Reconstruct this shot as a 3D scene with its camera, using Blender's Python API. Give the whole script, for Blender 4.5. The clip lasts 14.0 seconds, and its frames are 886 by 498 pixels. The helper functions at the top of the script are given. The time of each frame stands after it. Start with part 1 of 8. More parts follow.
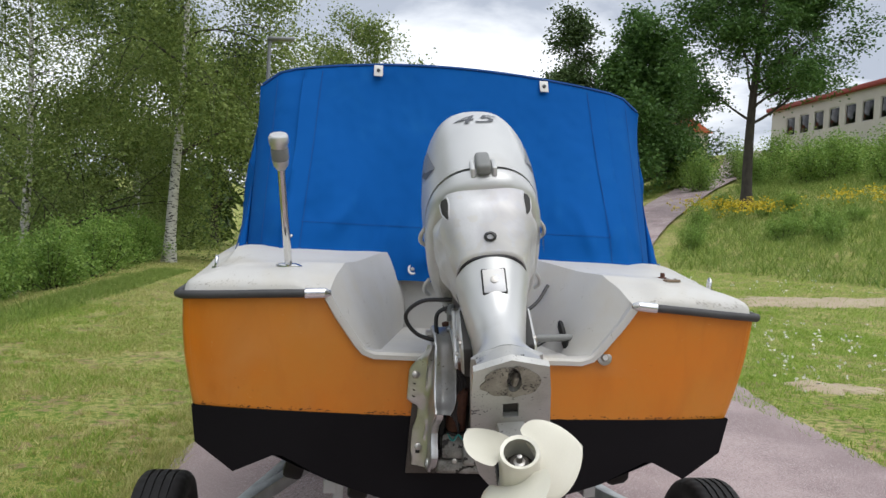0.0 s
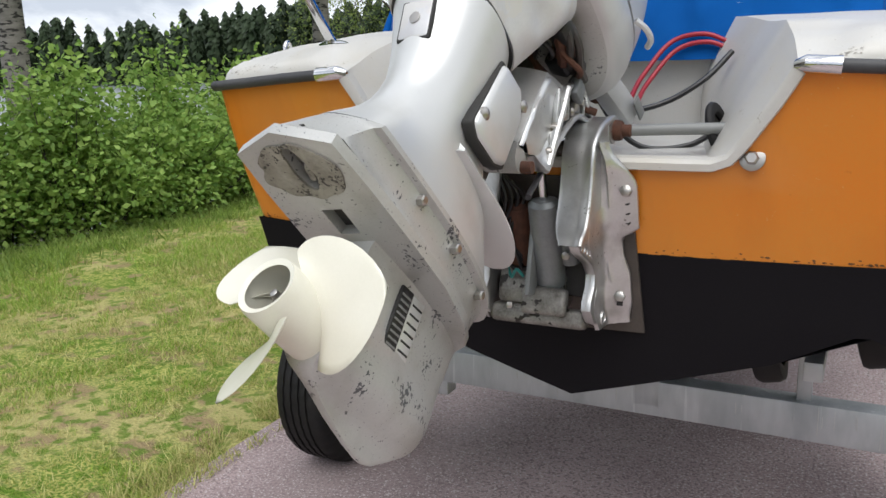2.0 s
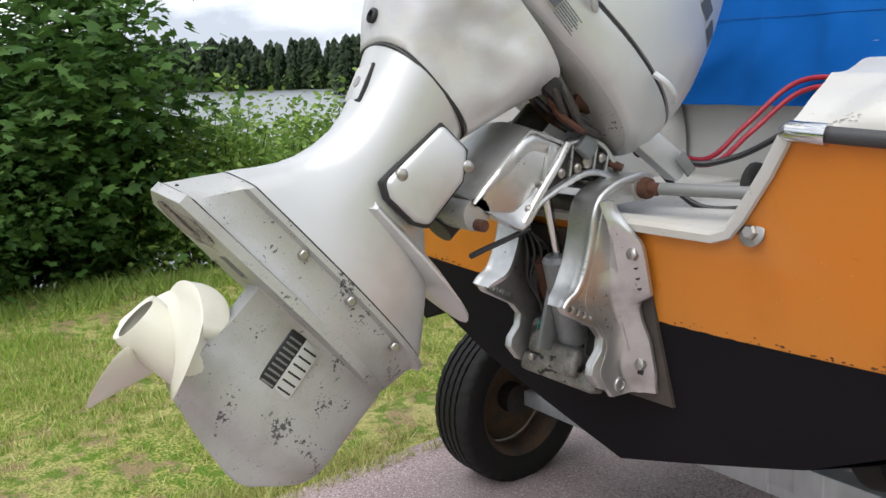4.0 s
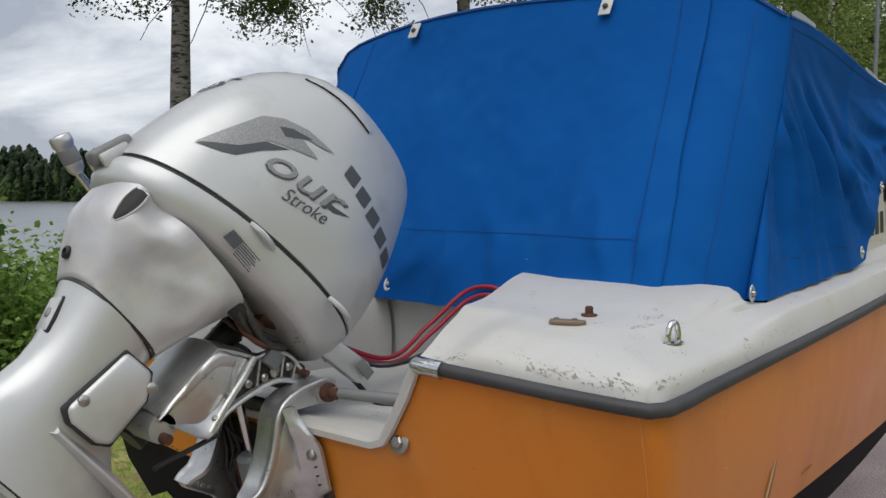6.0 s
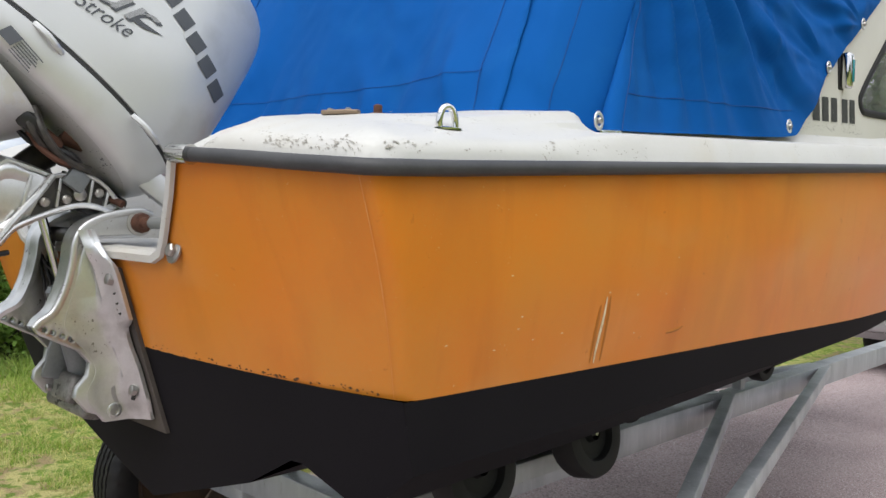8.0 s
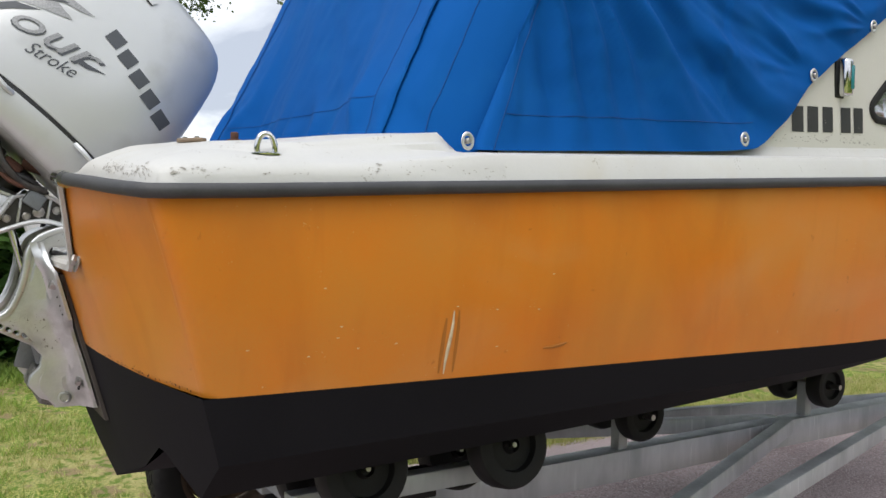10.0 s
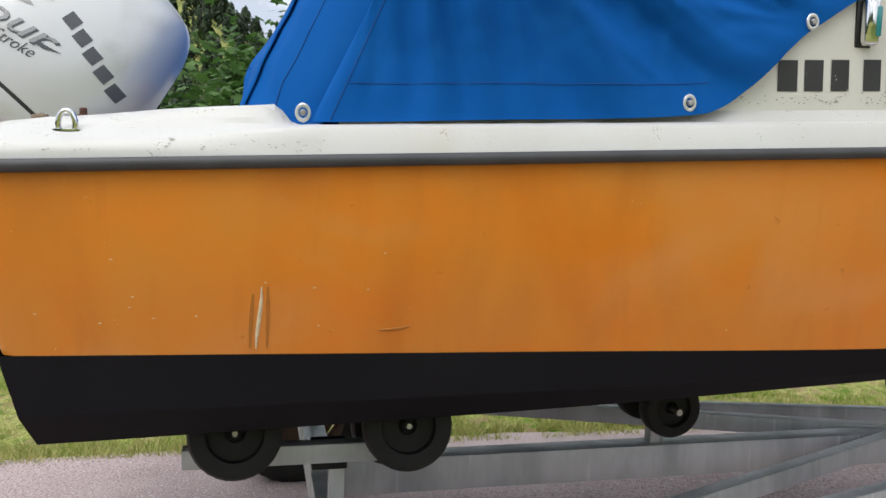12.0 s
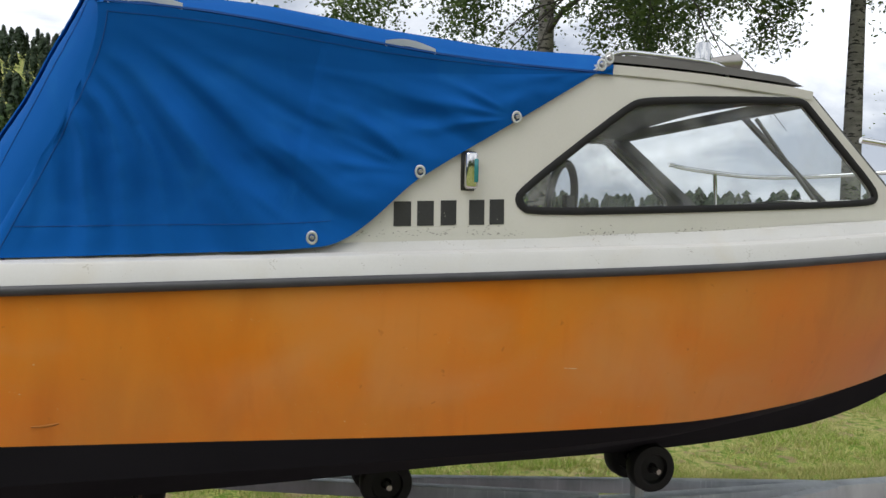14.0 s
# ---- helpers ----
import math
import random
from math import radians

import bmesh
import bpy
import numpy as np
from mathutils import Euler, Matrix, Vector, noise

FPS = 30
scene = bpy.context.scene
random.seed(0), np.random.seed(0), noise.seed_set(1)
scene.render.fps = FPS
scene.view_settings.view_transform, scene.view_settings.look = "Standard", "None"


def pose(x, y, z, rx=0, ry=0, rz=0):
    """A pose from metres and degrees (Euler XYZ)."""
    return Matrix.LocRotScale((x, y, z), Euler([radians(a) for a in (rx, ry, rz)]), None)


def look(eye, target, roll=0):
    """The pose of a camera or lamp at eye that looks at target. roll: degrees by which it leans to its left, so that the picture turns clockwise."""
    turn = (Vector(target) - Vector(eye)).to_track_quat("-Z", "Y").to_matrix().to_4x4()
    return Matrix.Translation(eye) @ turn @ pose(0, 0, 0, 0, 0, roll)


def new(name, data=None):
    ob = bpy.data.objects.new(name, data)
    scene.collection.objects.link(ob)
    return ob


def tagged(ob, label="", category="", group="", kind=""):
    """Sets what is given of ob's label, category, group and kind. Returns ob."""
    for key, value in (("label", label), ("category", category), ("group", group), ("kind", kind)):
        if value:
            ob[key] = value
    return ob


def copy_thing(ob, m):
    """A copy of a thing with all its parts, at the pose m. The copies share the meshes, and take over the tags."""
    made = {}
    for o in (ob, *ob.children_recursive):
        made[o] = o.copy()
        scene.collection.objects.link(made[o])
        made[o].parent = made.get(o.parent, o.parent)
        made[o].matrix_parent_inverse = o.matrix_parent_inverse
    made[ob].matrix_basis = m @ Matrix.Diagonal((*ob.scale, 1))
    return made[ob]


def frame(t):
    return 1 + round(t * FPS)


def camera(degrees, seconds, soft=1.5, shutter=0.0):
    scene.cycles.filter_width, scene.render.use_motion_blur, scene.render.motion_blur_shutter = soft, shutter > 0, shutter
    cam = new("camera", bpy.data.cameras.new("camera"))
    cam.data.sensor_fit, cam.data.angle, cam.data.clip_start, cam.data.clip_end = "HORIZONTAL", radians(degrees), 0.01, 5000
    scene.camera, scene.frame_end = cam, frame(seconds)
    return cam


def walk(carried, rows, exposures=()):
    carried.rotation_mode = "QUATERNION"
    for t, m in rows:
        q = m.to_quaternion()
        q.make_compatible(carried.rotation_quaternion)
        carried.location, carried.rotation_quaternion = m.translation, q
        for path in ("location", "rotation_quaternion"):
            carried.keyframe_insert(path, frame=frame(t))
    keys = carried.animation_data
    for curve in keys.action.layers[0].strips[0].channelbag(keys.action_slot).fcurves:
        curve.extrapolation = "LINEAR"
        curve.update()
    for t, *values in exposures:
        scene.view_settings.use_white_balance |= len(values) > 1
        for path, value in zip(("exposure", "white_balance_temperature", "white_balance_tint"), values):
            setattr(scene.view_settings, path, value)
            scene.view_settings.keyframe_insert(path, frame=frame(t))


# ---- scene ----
cam = camera(55.6, 14.0)
PATH = [
    (0, (-0.442, -2.711, 1.551), (-0.204, -0.726, 1.499), 3.02),
    (0.5, (-0.270, -2.667, 1.388), (-0.151, -0.700, 1.049), 2.11),
    (0.7, (-0.254, -2.625, 1.364), (-0.184, -0.678, 0.910), 1.39),
    (1, (0.043, -2.478, 1.332), (-0.152, -0.538, 0.885), 0.59),
    (1.5, (0.335, -2.112, 1.360), (-0.163, -0.221, 0.943), -0.45),
    (2, (0.606, -1.796, 1.358), (-0.291, -0.064, 0.919), -1.51),
    (2.2, (0.680, -1.691, 1.362), (-0.383, -0.057, 0.916), -1.64),
    (4.3, (1.268, -1.355, 1.469), (-0.303, -0.183, 1.070), -1.46),
    (4.5, (1.324, -1.384, 1.518), (-0.222, -0.167, 1.156), -1.54),
    (5, (1.425, -1.353, 1.590), (-0.051, -0.030, 1.328), -1.34),
    (5.5, (1.475, -1.331, 1.619), (0.103, 0.113, 1.445), -0.47),
    (6, (1.495, -1.326, 1.650), (0.225, 0.214, 1.517), 0.45),
    (6.5, (1.500, -1.316, 1.595), (0.307, 0.284, 1.482), 1.37),
    (7, (1.591, -1.262, 1.383), (0.422, 0.356, 1.259), 2.13),
    (7.5, (1.760, -1.106, 1.269), (0.487, 0.431, 1.139), 1.44),
    (8, (1.833, -0.860, 1.257), (0.417, 0.546, 1.149), 0.99),
    (8.5, (1.971, -0.615, 1.302), (0.433, 0.662, 1.212), 0.78),
    (8.7, (2.076, -0.565, 1.297), (0.504, 0.669, 1.212), 0.66),
    (10.8, (2.334, -0.172, 1.262), (0.538, 0.695, 1.120), 1.85),
    (11, (2.319, -0.064, 1.242), (0.489, 0.726, 1.081), 2.06),
    (11.5, (2.371, 0.246, 1.287), (0.470, 0.832, 1.094), 2.17),
    (12, (2.592, 0.474, 1.340), (0.651, 0.910, 1.131), 1.53),
    (12.5, (2.852, 0.649, 1.404), (0.896, 1.025, 1.212), 1.09),
    (13, (3.043, 0.894, 1.438), (1.088, 1.285, 1.285), 1.03),
    (13.5, (3.149, 1.073, 1.498), (1.205, 1.528, 1.400), 1.27),
    (14, (3.203, 1.132, 1.518), (1.279, 1.676, 1.469), 1.56),
]
walk(cam, [(t, look(eye, target, roll)) for t, eye, target, roll in PATH],
     [(0, 0.18), (0.5, 0.40), (1, 0.52), (1.5, 0.56), (2.2, 0.40), (4.3, 0.52), (4.5, 0.48), (5, 0.16), (6, -0.2), (6.5, -0.2), (7, 0.22), (7.5, 0.52), (8, 0.50), (8.5, 0.30), (11, 0.46), (12.5, 0.50), (13, 0.46), (13.5, 0.40), (14, 0.16)])

# ---- light ----
world = bpy.data.worlds.new("overcast_sky")
scene.world = world
world.use_nodes = True
wn, wl = world.node_tree.nodes, world.node_tree.links
wn.clear()
w_out = wn.new("ShaderNodeOutputWorld")
w_bg = wn.new("ShaderNodeBackground")
w_sky = wn.new("ShaderNodeTexSky")
w_sky.sky_type, w_sky.sun_disc = "NISHITA", False
w_sky.sun_elevation, w_sky.sun_rotation = radians(61), radians(142)
w_co = wn.new("ShaderNodeTexCoord")
w_map = wn.new("ShaderNodeMapping")
w_map.inputs["Scale"].default_value = (1.0, 1.0, 2.6)
w_map.inputs["Location"].default_value = (0.3, 0.1, 0.2)
w_n = wn.new("ShaderNodeTexNoise")
w_n.inputs["Scale"].default_value, w_n.inputs["Detail"].default_value = 3.0, 8.0
w_n.inputs["Roughness"].default_value, w_n.inputs["Distortion"].default_value = 0.56, 0.35
w_r = wn.new("ShaderNodeValToRGB")
w_r.color_ramp.elements[0].position, w_r.color_ramp.elements[0].color = 0.42, (3.2, 3.5, 4.1, 1)
w_r.color_ramp.elements[1].position, w_r.color_ramp.elements[1].color = 0.62, (8.0, 8.2, 8.5, 1)
w_mix = wn.new("ShaderNodeMix")
w_mix.data_type = "RGBA"
w_mix.inputs["Factor"].default_value = 0.93
wl.new(w_co.outputs["Generated"], w_map.inputs["Vector"])
wl.new(w_map.outputs["Vector"], w_n.inputs["Vector"])
wl.new(w_n.outputs["Fac"], w_r.inputs["Fac"])
wl.new(w_sky.outputs["Color"], w_mix.inputs["A"])
wl.new(w_r.outputs["Color"], w_mix.inputs["B"])
wl.new(w_mix.outputs["Result"], w_bg.inputs["Color"])
w_bg.inputs["Strength"].default_value = 0.146
wl.new(w_bg.outputs["Background"], w_out.inputs["Surface"])

sun = new("sun", bpy.data.lights.new("sun", "SUN"))
sun.data.energy, sun.data.angle, sun.data.color = 1.9, radians(58), (1.0, 0.98, 0.955)
sun.matrix_basis = look((0, 0, 0), (-0.22, 0.41, -0.87))

# ---- materials ----
def material(name, a, b=None, rough=0.5, metal=0.0, scale=8.0, fine=120.0, bump=0.1, rough_var=0.1, spots=None, coat=0.0, spread=0.25,
             detail=6.0, per_object=0.0, stretch=(1, 1, 1), spot_scale=40.0, spot_at=0.68, spec=0.5, deep=0.004, cluster=0.0):
    """A surface whose colour wanders from a to b in large patches and fine grain, with a fine relief and, if asked, flecks of a third colour."""
    m = bpy.data.materials.new(name)
    m.use_nodes = True
    n, l = m.node_tree.nodes, m.node_tree.links
    p = n["Principled BSDF"]
    b = b or tuple(c * 0.8 for c in a)
    co = n.new("ShaderNodeTexCoord")
    mp = n.new("ShaderNodeMapping")
    mp.inputs["Scale"].default_value = stretch
    l.new(co.outputs["Object"], mp.inputs["Vector"])
    big = n.new("ShaderNodeTexNoise")
    big.inputs["Scale"].default_value, big.inputs["Detail"].default_value = scale, detail
    small = n.new("ShaderNodeTexNoise")
    small.inputs["Scale"].default_value, small.inputs["Detail"].default_value = fine, 3.0
    for t in (big, small):
        l.new(mp.outputs["Vector"], t.inputs["Vector"])
    add = n.new("ShaderNodeMath")
    add.operation = "MULTIPLY_ADD"
    add.inputs[1].default_value = 0.35
    l.new(small.outputs["Fac"], add.inputs[0])
    l.new(big.outputs["Fac"], add.inputs[2])
    ramp = n.new("ShaderNodeMapRange")
    ramp.inputs["From Min"].default_value, ramp.inputs["From Max"].default_value = 0.675 - spread, 0.675 + spread
    l.new(add.outputs[0], ramp.inputs["Value"])
    mix = n.new("ShaderNodeMix")
    mix.data_type = "RGBA"
    mix.inputs["A"].default_value, mix.inputs["B"].default_value = (*a, 1), (*b, 1)
    l.new(ramp.outputs["Result"], mix.inputs["Factor"])
    col = mix.outputs["Result"]
    if spots:
        sp = n.new("ShaderNodeTexNoise")
        sp.inputs["Scale"].default_value, sp.inputs["Detail"].default_value = spot_scale, 5.0
        l.new(mp.outputs["Vector"], sp.inputs["Vector"])
        th = n.new("ShaderNodeMapRange")
        th.inputs["From Min"].default_value, th.inputs["From Max"].default_value = spot_at, spot_at + 0.02
        if cluster:
            # flecks gather in patches
            pa, ma = n.new("ShaderNodeTexNoise"), n.new("ShaderNodeMath")
            pa.inputs["Scale"].default_value, pa.inputs["Detail"].default_value = spot_scale * 0.13, 3.0
            l.new(mp.outputs["Vector"], pa.inputs["Vector"])
            ma.operation = "MULTIPLY_ADD"
            ma.inputs[1].default_value = cluster
            l.new(pa.outputs["Fac"], ma.inputs[0])
            l.new(sp.outputs["Fac"], ma.inputs[2])
            l.new(ma.outputs[0], th.inputs["Value"])
        else:
            l.new(sp.outputs["Fac"], th.inputs["Value"])
        m2 = n.new("ShaderNodeMix")
        m2.data_type = "RGBA"
        m2.inputs["B"].default_value = (*spots, 1)
        l.new(th.outputs["Result"], m2.inputs["Factor"])
        l.new(col, m2.inputs["A"])
        col = m2.outputs["Result"]
    if per_object:
        oi = n.new("ShaderNodeObjectInfo")
        hs = n.new("ShaderNodeHueSaturation")
        mr = n.new("ShaderNodeMapRange")
        mr.inputs["To Min"].default_value, mr.inputs["To Max"].default_value = 1 - per_object, 1 + per_object
        l.new(oi.outputs["Random"], mr.inputs["Value"])
        l.new(mr.outputs["Result"], hs.inputs["Value"])
        l.new(col, hs.inputs["Color"])
        col = hs.outputs["Color"]
    l.new(col, p.inputs["Base Color"])
    rr = n.new("ShaderNodeMapRange")
    rr.inputs["To Min"].default_value, rr.inputs["To Max"].default_value = max(0.02, rough - rough_var), min(1, rough + rough_var)
    l.new(big.outputs["Fac"], rr.inputs["Value"])
    l.new(rr.outputs["Result"], p.inputs["Roughness"])
    p.inputs["Metallic"].default_value, p.inputs["Coat Weight"].default_value = metal, coat
    p.inputs["Specular IOR Level"].default_value = spec
    if bump:
        bp = n.new("ShaderNodeBump")
        bp.inputs["Strength"].default_value, bp.inputs["Distance"].default_value = bump, deep
        l.new(add.outputs[0], bp.inputs["Height"])
        l.new(bp.outputs["Normal"], p.inputs["Normal"])
    return m


def layer(m, rgb, scale, stretch, lo, hi, amount, detail=4.0, distort=0.0, shift=(0, 0, 0)):
    """Lays stains of another colour over a material: noise between lo and hi sets how much."""
    n, l = m.node_tree.nodes, m.node_tree.links
    p = n["Principled BSDF"]
    src = p.inputs["Base Color"].links[0].from_socket
    co, mp, no, mr, mx = (n.new(k) for k in ("ShaderNodeTexCoord", "ShaderNodeMapping", "ShaderNodeTexNoise", "ShaderNodeMapRange", "ShaderNodeMix"))
    mp.inputs["Scale"].default_value, mp.inputs["Location"].default_value = stretch, shift
    no.inputs["Scale"].default_value, no.inputs["Detail"].default_value, no.inputs["Distortion"].default_value = scale, detail, distort
    mr.inputs["From Min"].default_value, mr.inputs["From Max"].default_value, mr.inputs["To Max"].default_value = lo, hi, amount
    mx.data_type = "RGBA"
    mx.inputs["B"].default_value = (*rgb, 1)
    l.new(co.outputs["Object"], mp.inputs["Vector"])
    l.new(mp.outputs["Vector"], no.inputs["Vector"])
    l.new(no.outputs["Fac"], mr.inputs["Value"])
    l.new(mr.outputs["Result"], mx.inputs["Factor"])
    l.new(src, mx.inputs["A"])
    l.new(mx.outputs["Result"], p.inputs["Base Color"])
    return m


def leaf_material(name, a, b, through_light=0.35):
    """Leaves: colour wanders from leaf to leaf; some light passes through."""
    m = bpy.data.materials.new(name)
    m.use_nodes = True
    n, l = m.node_tree.nodes, m.node_tree.links
    p = n["Principled BSDF"]
    geo = n.new("ShaderNodeNewGeometry")
    mix = n.new("ShaderNodeMix")
    mix.data_type = "RGBA"
    mix.inputs["A"].default_value, mix.inputs["B"].default_value = (*a, 1), (*b, 1)
    l.new(geo.outputs["Random Per Island"], mix.inputs["Factor"])
    l.new(mix.outputs["Result"], p.inputs["Base Color"])
    p.inputs["Roughness"].default_value = 0.55
    p.inputs["Specular IOR Level"].default_value = 0.3
    tr = n.new("ShaderNodeBsdfTranslucent")
    l.new(mix.outputs["Result"], tr.inputs["Color"])
    ms = n.new("ShaderNodeMixShader")
    ms.inputs[0].default_value = through_light
    l.new(p.outputs[0], ms.inputs[1])
    l.new(tr.outputs[0], ms.inputs[2])
    l.new(ms.outputs[0], n["Material Output"].inputs["Surface"])
    return m


ORANGE = material("faded_orange_gelcoat", (0.67, 0.19, 0.010), (0.60, 0.228, 0.03), rough=0.34, scale=2.8, fine=260, bump=0.012, coat=0.06, spec=0.35,
                  rough_var=0.12, spread=0.2, spots=(0.66, 0.42, 0.2), spot_scale=210, spot_at=1.02, cluster=0.5)
layer(ORANGE, (0.40, 0.105, 0.008), 5.0, (1, 1, 0.35), 0.50, 0.80, 0.45, 6.0, 0.6)
layer(ORANGE, (0.64, 0.30, 0.10), 2.6, (1, 0.7, 1.1), 0.50, 0.80, 0.5, 8.0, 0.8, (3, 1, 7))
layer(ORANGE, (0.40, 0.10, 0.006), 18.0, (1, 1, 0.12), 0.60, 0.85, 0.25, 3.0, 0.2)
layer(ORANGE, (0.30, 0.08, 0.008), 34.0, (1, 1, 1), 0.70, 0.76, 0.4, 4.0, 0.4)
BLACK = material("black_bottom_paint", (0.007, 0.0064, 0.0082), (0.0115, 0.0105, 0.0125), rough=0.75, scale=3, fine=200, bump=0.05, spec=0.1)
WHITE = material("white_gelcoat", (0.56, 0.552, 0.525), (0.50, 0.49, 0.465), rough=0.42, scale=4, fine=160, bump=0.05, spots=(0.33, 0.31, 0.27), spot_scale=170, spot_at=1.27, cluster=1.0)
layer(WHITE, (0.50, 0.46, 0.38), 5.0, (1, 1, 1), 0.52, 0.72, 0.5, 8.0, 0.5)
CREAM = material("cream_gelcoat", (0.63, 0.61, 0.555), (0.57, 0.55, 0.495), rough=0.4, scale=3, fine=160, bump=0.03)
CANVAS = material("blue_canvas", (0.0012, 0.090, 0.345), (0.001, 0.066, 0.265), rough=0.85, scale=3, fine=700, bump=0.15, spread=0.4, spec=0.12)
layer(CANVAS, (0.010, 0.12, 0.36), 9.0, (1, 1, 0.6), 0.55, 0.8, 0.4, 8.0, 0.5)
RUBBER = material("grey_rubber", (0.028, 0.028, 0.031), (0.055, 0.055, 0.057), rough=0.55, scale=10, fine=200, bump=0.05)
BLACK_RUBBER = material("black_rubber", (0.010, 0.010, 0.011), (0.018, 0.017, 0.016), rough=0.6, scale=14, fine=220, bump=0.08, spec=0.25)
SILVER = material("silver_paint", (0.60, 0.605, 0.60), (0.54, 0.545, 0.54), rough=0.37, metal=0.42, scale=5, fine=400, bump=0.03, coat=0.12, spread=0.4)
layer(SILVER, (0.38, 0.375, 0.35), 7.0, (1, 1, 1), 0.54, 0.72, 0.5, 8.0)
WORN_SILVER = material("worn_silver_paint", (0.49, 0.49, 0.475), (0.40, 0.40, 0.385), rough=0.40, metal=0.35, scale=6, fine=260, bump=0.06,
                       spots=(0.10, 0.103, 0.11), spot_scale=170, spot_at=1.22, cluster=1.0)
layer(WORN_SILVER, (0.20, 0.205, 0.21), 240.0, (1, 1, 1), 0.66, 0.70, 0.8)
layer(WORN_SILVER, (0.30, 0.285, 0.25), 9.0, (1, 1, 1), 0.52, 0.7, 0.6, 8.0)
DENTED = material("dull_bare_metal", (0.64, 0.64, 0.65), (0.54, 0.545, 0.555), rough=0.46, metal=0.28, scale=9, fine=200, bump=0.03, spread=0.25,
                  spots=(0.60, 0.59, 0.57), spot_scale=26, spot_at=1.0, cluster=0.85)
layer(DENTED, (0.40, 0.39, 0.42), 6.0, (1, 1, 1), 0.48, 0.66, 0.7, 8.0, 0.5)
CAST = material("cast_aluminium", (0.64, 0.645, 0.64), (0.52, 0.52, 0.51), rough=0.36, metal=0.85, scale=14, fine=220, bump=0.08, spots=(0.22, 0.21, 0.19), spot_scale=150, spot_at=1.22, cluster=0.9)
layer(CAST, (0.26, 0.25, 0.23), 12.0, (1, 1, 1), 0.52, 0.72, 0.6, 8.0)
CYLINDER = material("grey_cylinder_casting", (0.23, 0.245, 0.25), (0.15, 0.16, 0.165), rough=0.5, metal=0.3, scale=14, fine=200, bump=0.1)
GREASY = material("greasy_casting", (0.30, 0.29, 0.27), (0.10, 0.092, 0.08), rough=0.5, metal=0.5, scale=25, fine=200, bump=0.2, spots=(0.03, 0.027, 0.024), spot_scale=30, spot_at=0.6)
GREYBARK = material("grey_birch_bark", (0.26, 0.245, 0.22), (0.12, 0.11, 0.10), rough=0.9, scale=4, fine=50, bump=0.7, spots=(0.03, 0.028, 0.025), spot_scale=7, spot_at=0.55, stretch=(1, 1, 3))
CHROME = material("chrome", (0.75, 0.75, 0.75), rough=0.1, metal=1.0, bump=0.0, rough_var=0.05)
EYELET = material("dull_bright_alloy", (0.68, 0.68, 0.67), (0.55, 0.55, 0.54), rough=0.35, metal=0.75, bump=0.03)
STEEL = material("bolt_steel", (0.45, 0.44, 0.42), (0.36, 0.33, 0.30), rough=0.35, metal=0.9, bump=0.05)
RUST = material("rust", (0.11, 0.04, 0.02), (0.05, 0.022, 0.014), rough=0.8, scale=60, fine=400, bump=0.4)
ZINC = material("galvanised_steel", (0.58, 0.60, 0.61), (0.43, 0.45, 0.46), rough=0.5, metal=0.45, scale=9, fine=60, bump=0.04,
                spots=(0.55, 0.56, 0.55), spot_scale=14, spot_at=0.7, stretch=(1, 1, 0.25))
layer(ZINC, (0.66, 0.68, 0.68), 60.0, (1, 1, 0.05), 0.64, 0.70, 0.75, 2.0)
layer(ZINC, (0.20, 0.22, 0.23), 5.0, (1, 1, 0.5), 0.5, 0.7, 0.5, 6.0)
# near-black for openings; also paints the shade behind the clamp machinery
DARK = material("dark_opening_and_shade", (0.012, 0.012, 0.012), (0.03, 0.028, 0.025), rough=0.7, bump=0.1)
OILY = material("oily_machinery", (0.03, 0.03, 0.03), (0.08, 0.07, 0.06), rough=0.45, metal=0.4, scale=40, bump=0.3)
CORRODED = material("corroded_casting", (0.36, 0.34, 0.29), (0.19, 0.175, 0.15), rough=0.7, metal=0.2, scale=30, fine=160, bump=0.5, spread=0.2, spots=(0.06, 0.055, 0.048), spot_scale=190, spot_at=1.02, cluster=0.9)
FLAKE = material("bare_grey_flake", (0.24, 0.225, 0.20), (0.38, 0.36, 0.32), rough=0.8, scale=60, bump=0.2)
DECAL = material("charcoal_decal", (0.06, 0.065, 0.075), (0.08, 0.085, 0.095), rough=0.5, bump=0.0)
DECAL_SILVER = material("speckled_silver_decal", (0.34, 0.34, 0.34), (0.25, 0.25, 0.25), rough=0.4, metal=0.4, scale=300, fine=900, bump=0.0, spread=0.1)
LETTER = material("black_paint", (0.015, 0.015, 0.015), (0.03, 0.03, 0.03), rough=0.5, bump=0.02, spots=(0.5, 0.47, 0.4), spot_scale=70, spot_at=0.68)
PROP = material("cream_white_paint", (0.72, 0.70, 0.60), (0.66, 0.64, 0.54), rough=0.32, scale=12, fine=300, bump=0.02, coat=0.2)
PLATE = material("stained_backing_plate", (0.085, 0.07, 0.06), (0.045, 0.038, 0.034), rough=0.7, scale=12, fine=160, bump=0.15)
RED = material("red_rubber_hose", (0.36, 0.015, 0.03), (0.28, 0.012, 0.025), rough=0.4, bump=0.02)
PLASTIC = material("black_plastic", (0.016, 0.016, 0.017), rough=0.4, bump=0.03)
GREYPL = material("grey_plastic", (0.20, 0.205, 0.20), (0.17, 0.175, 0.17), rough=0.45, bump=0.03)
NONSKID = material("brown_grey_roof_paint", (0.10, 0.095, 0.085), (0.075, 0.07, 0.065), rough=0.8, scale=8, fine=300, bump=0.25)
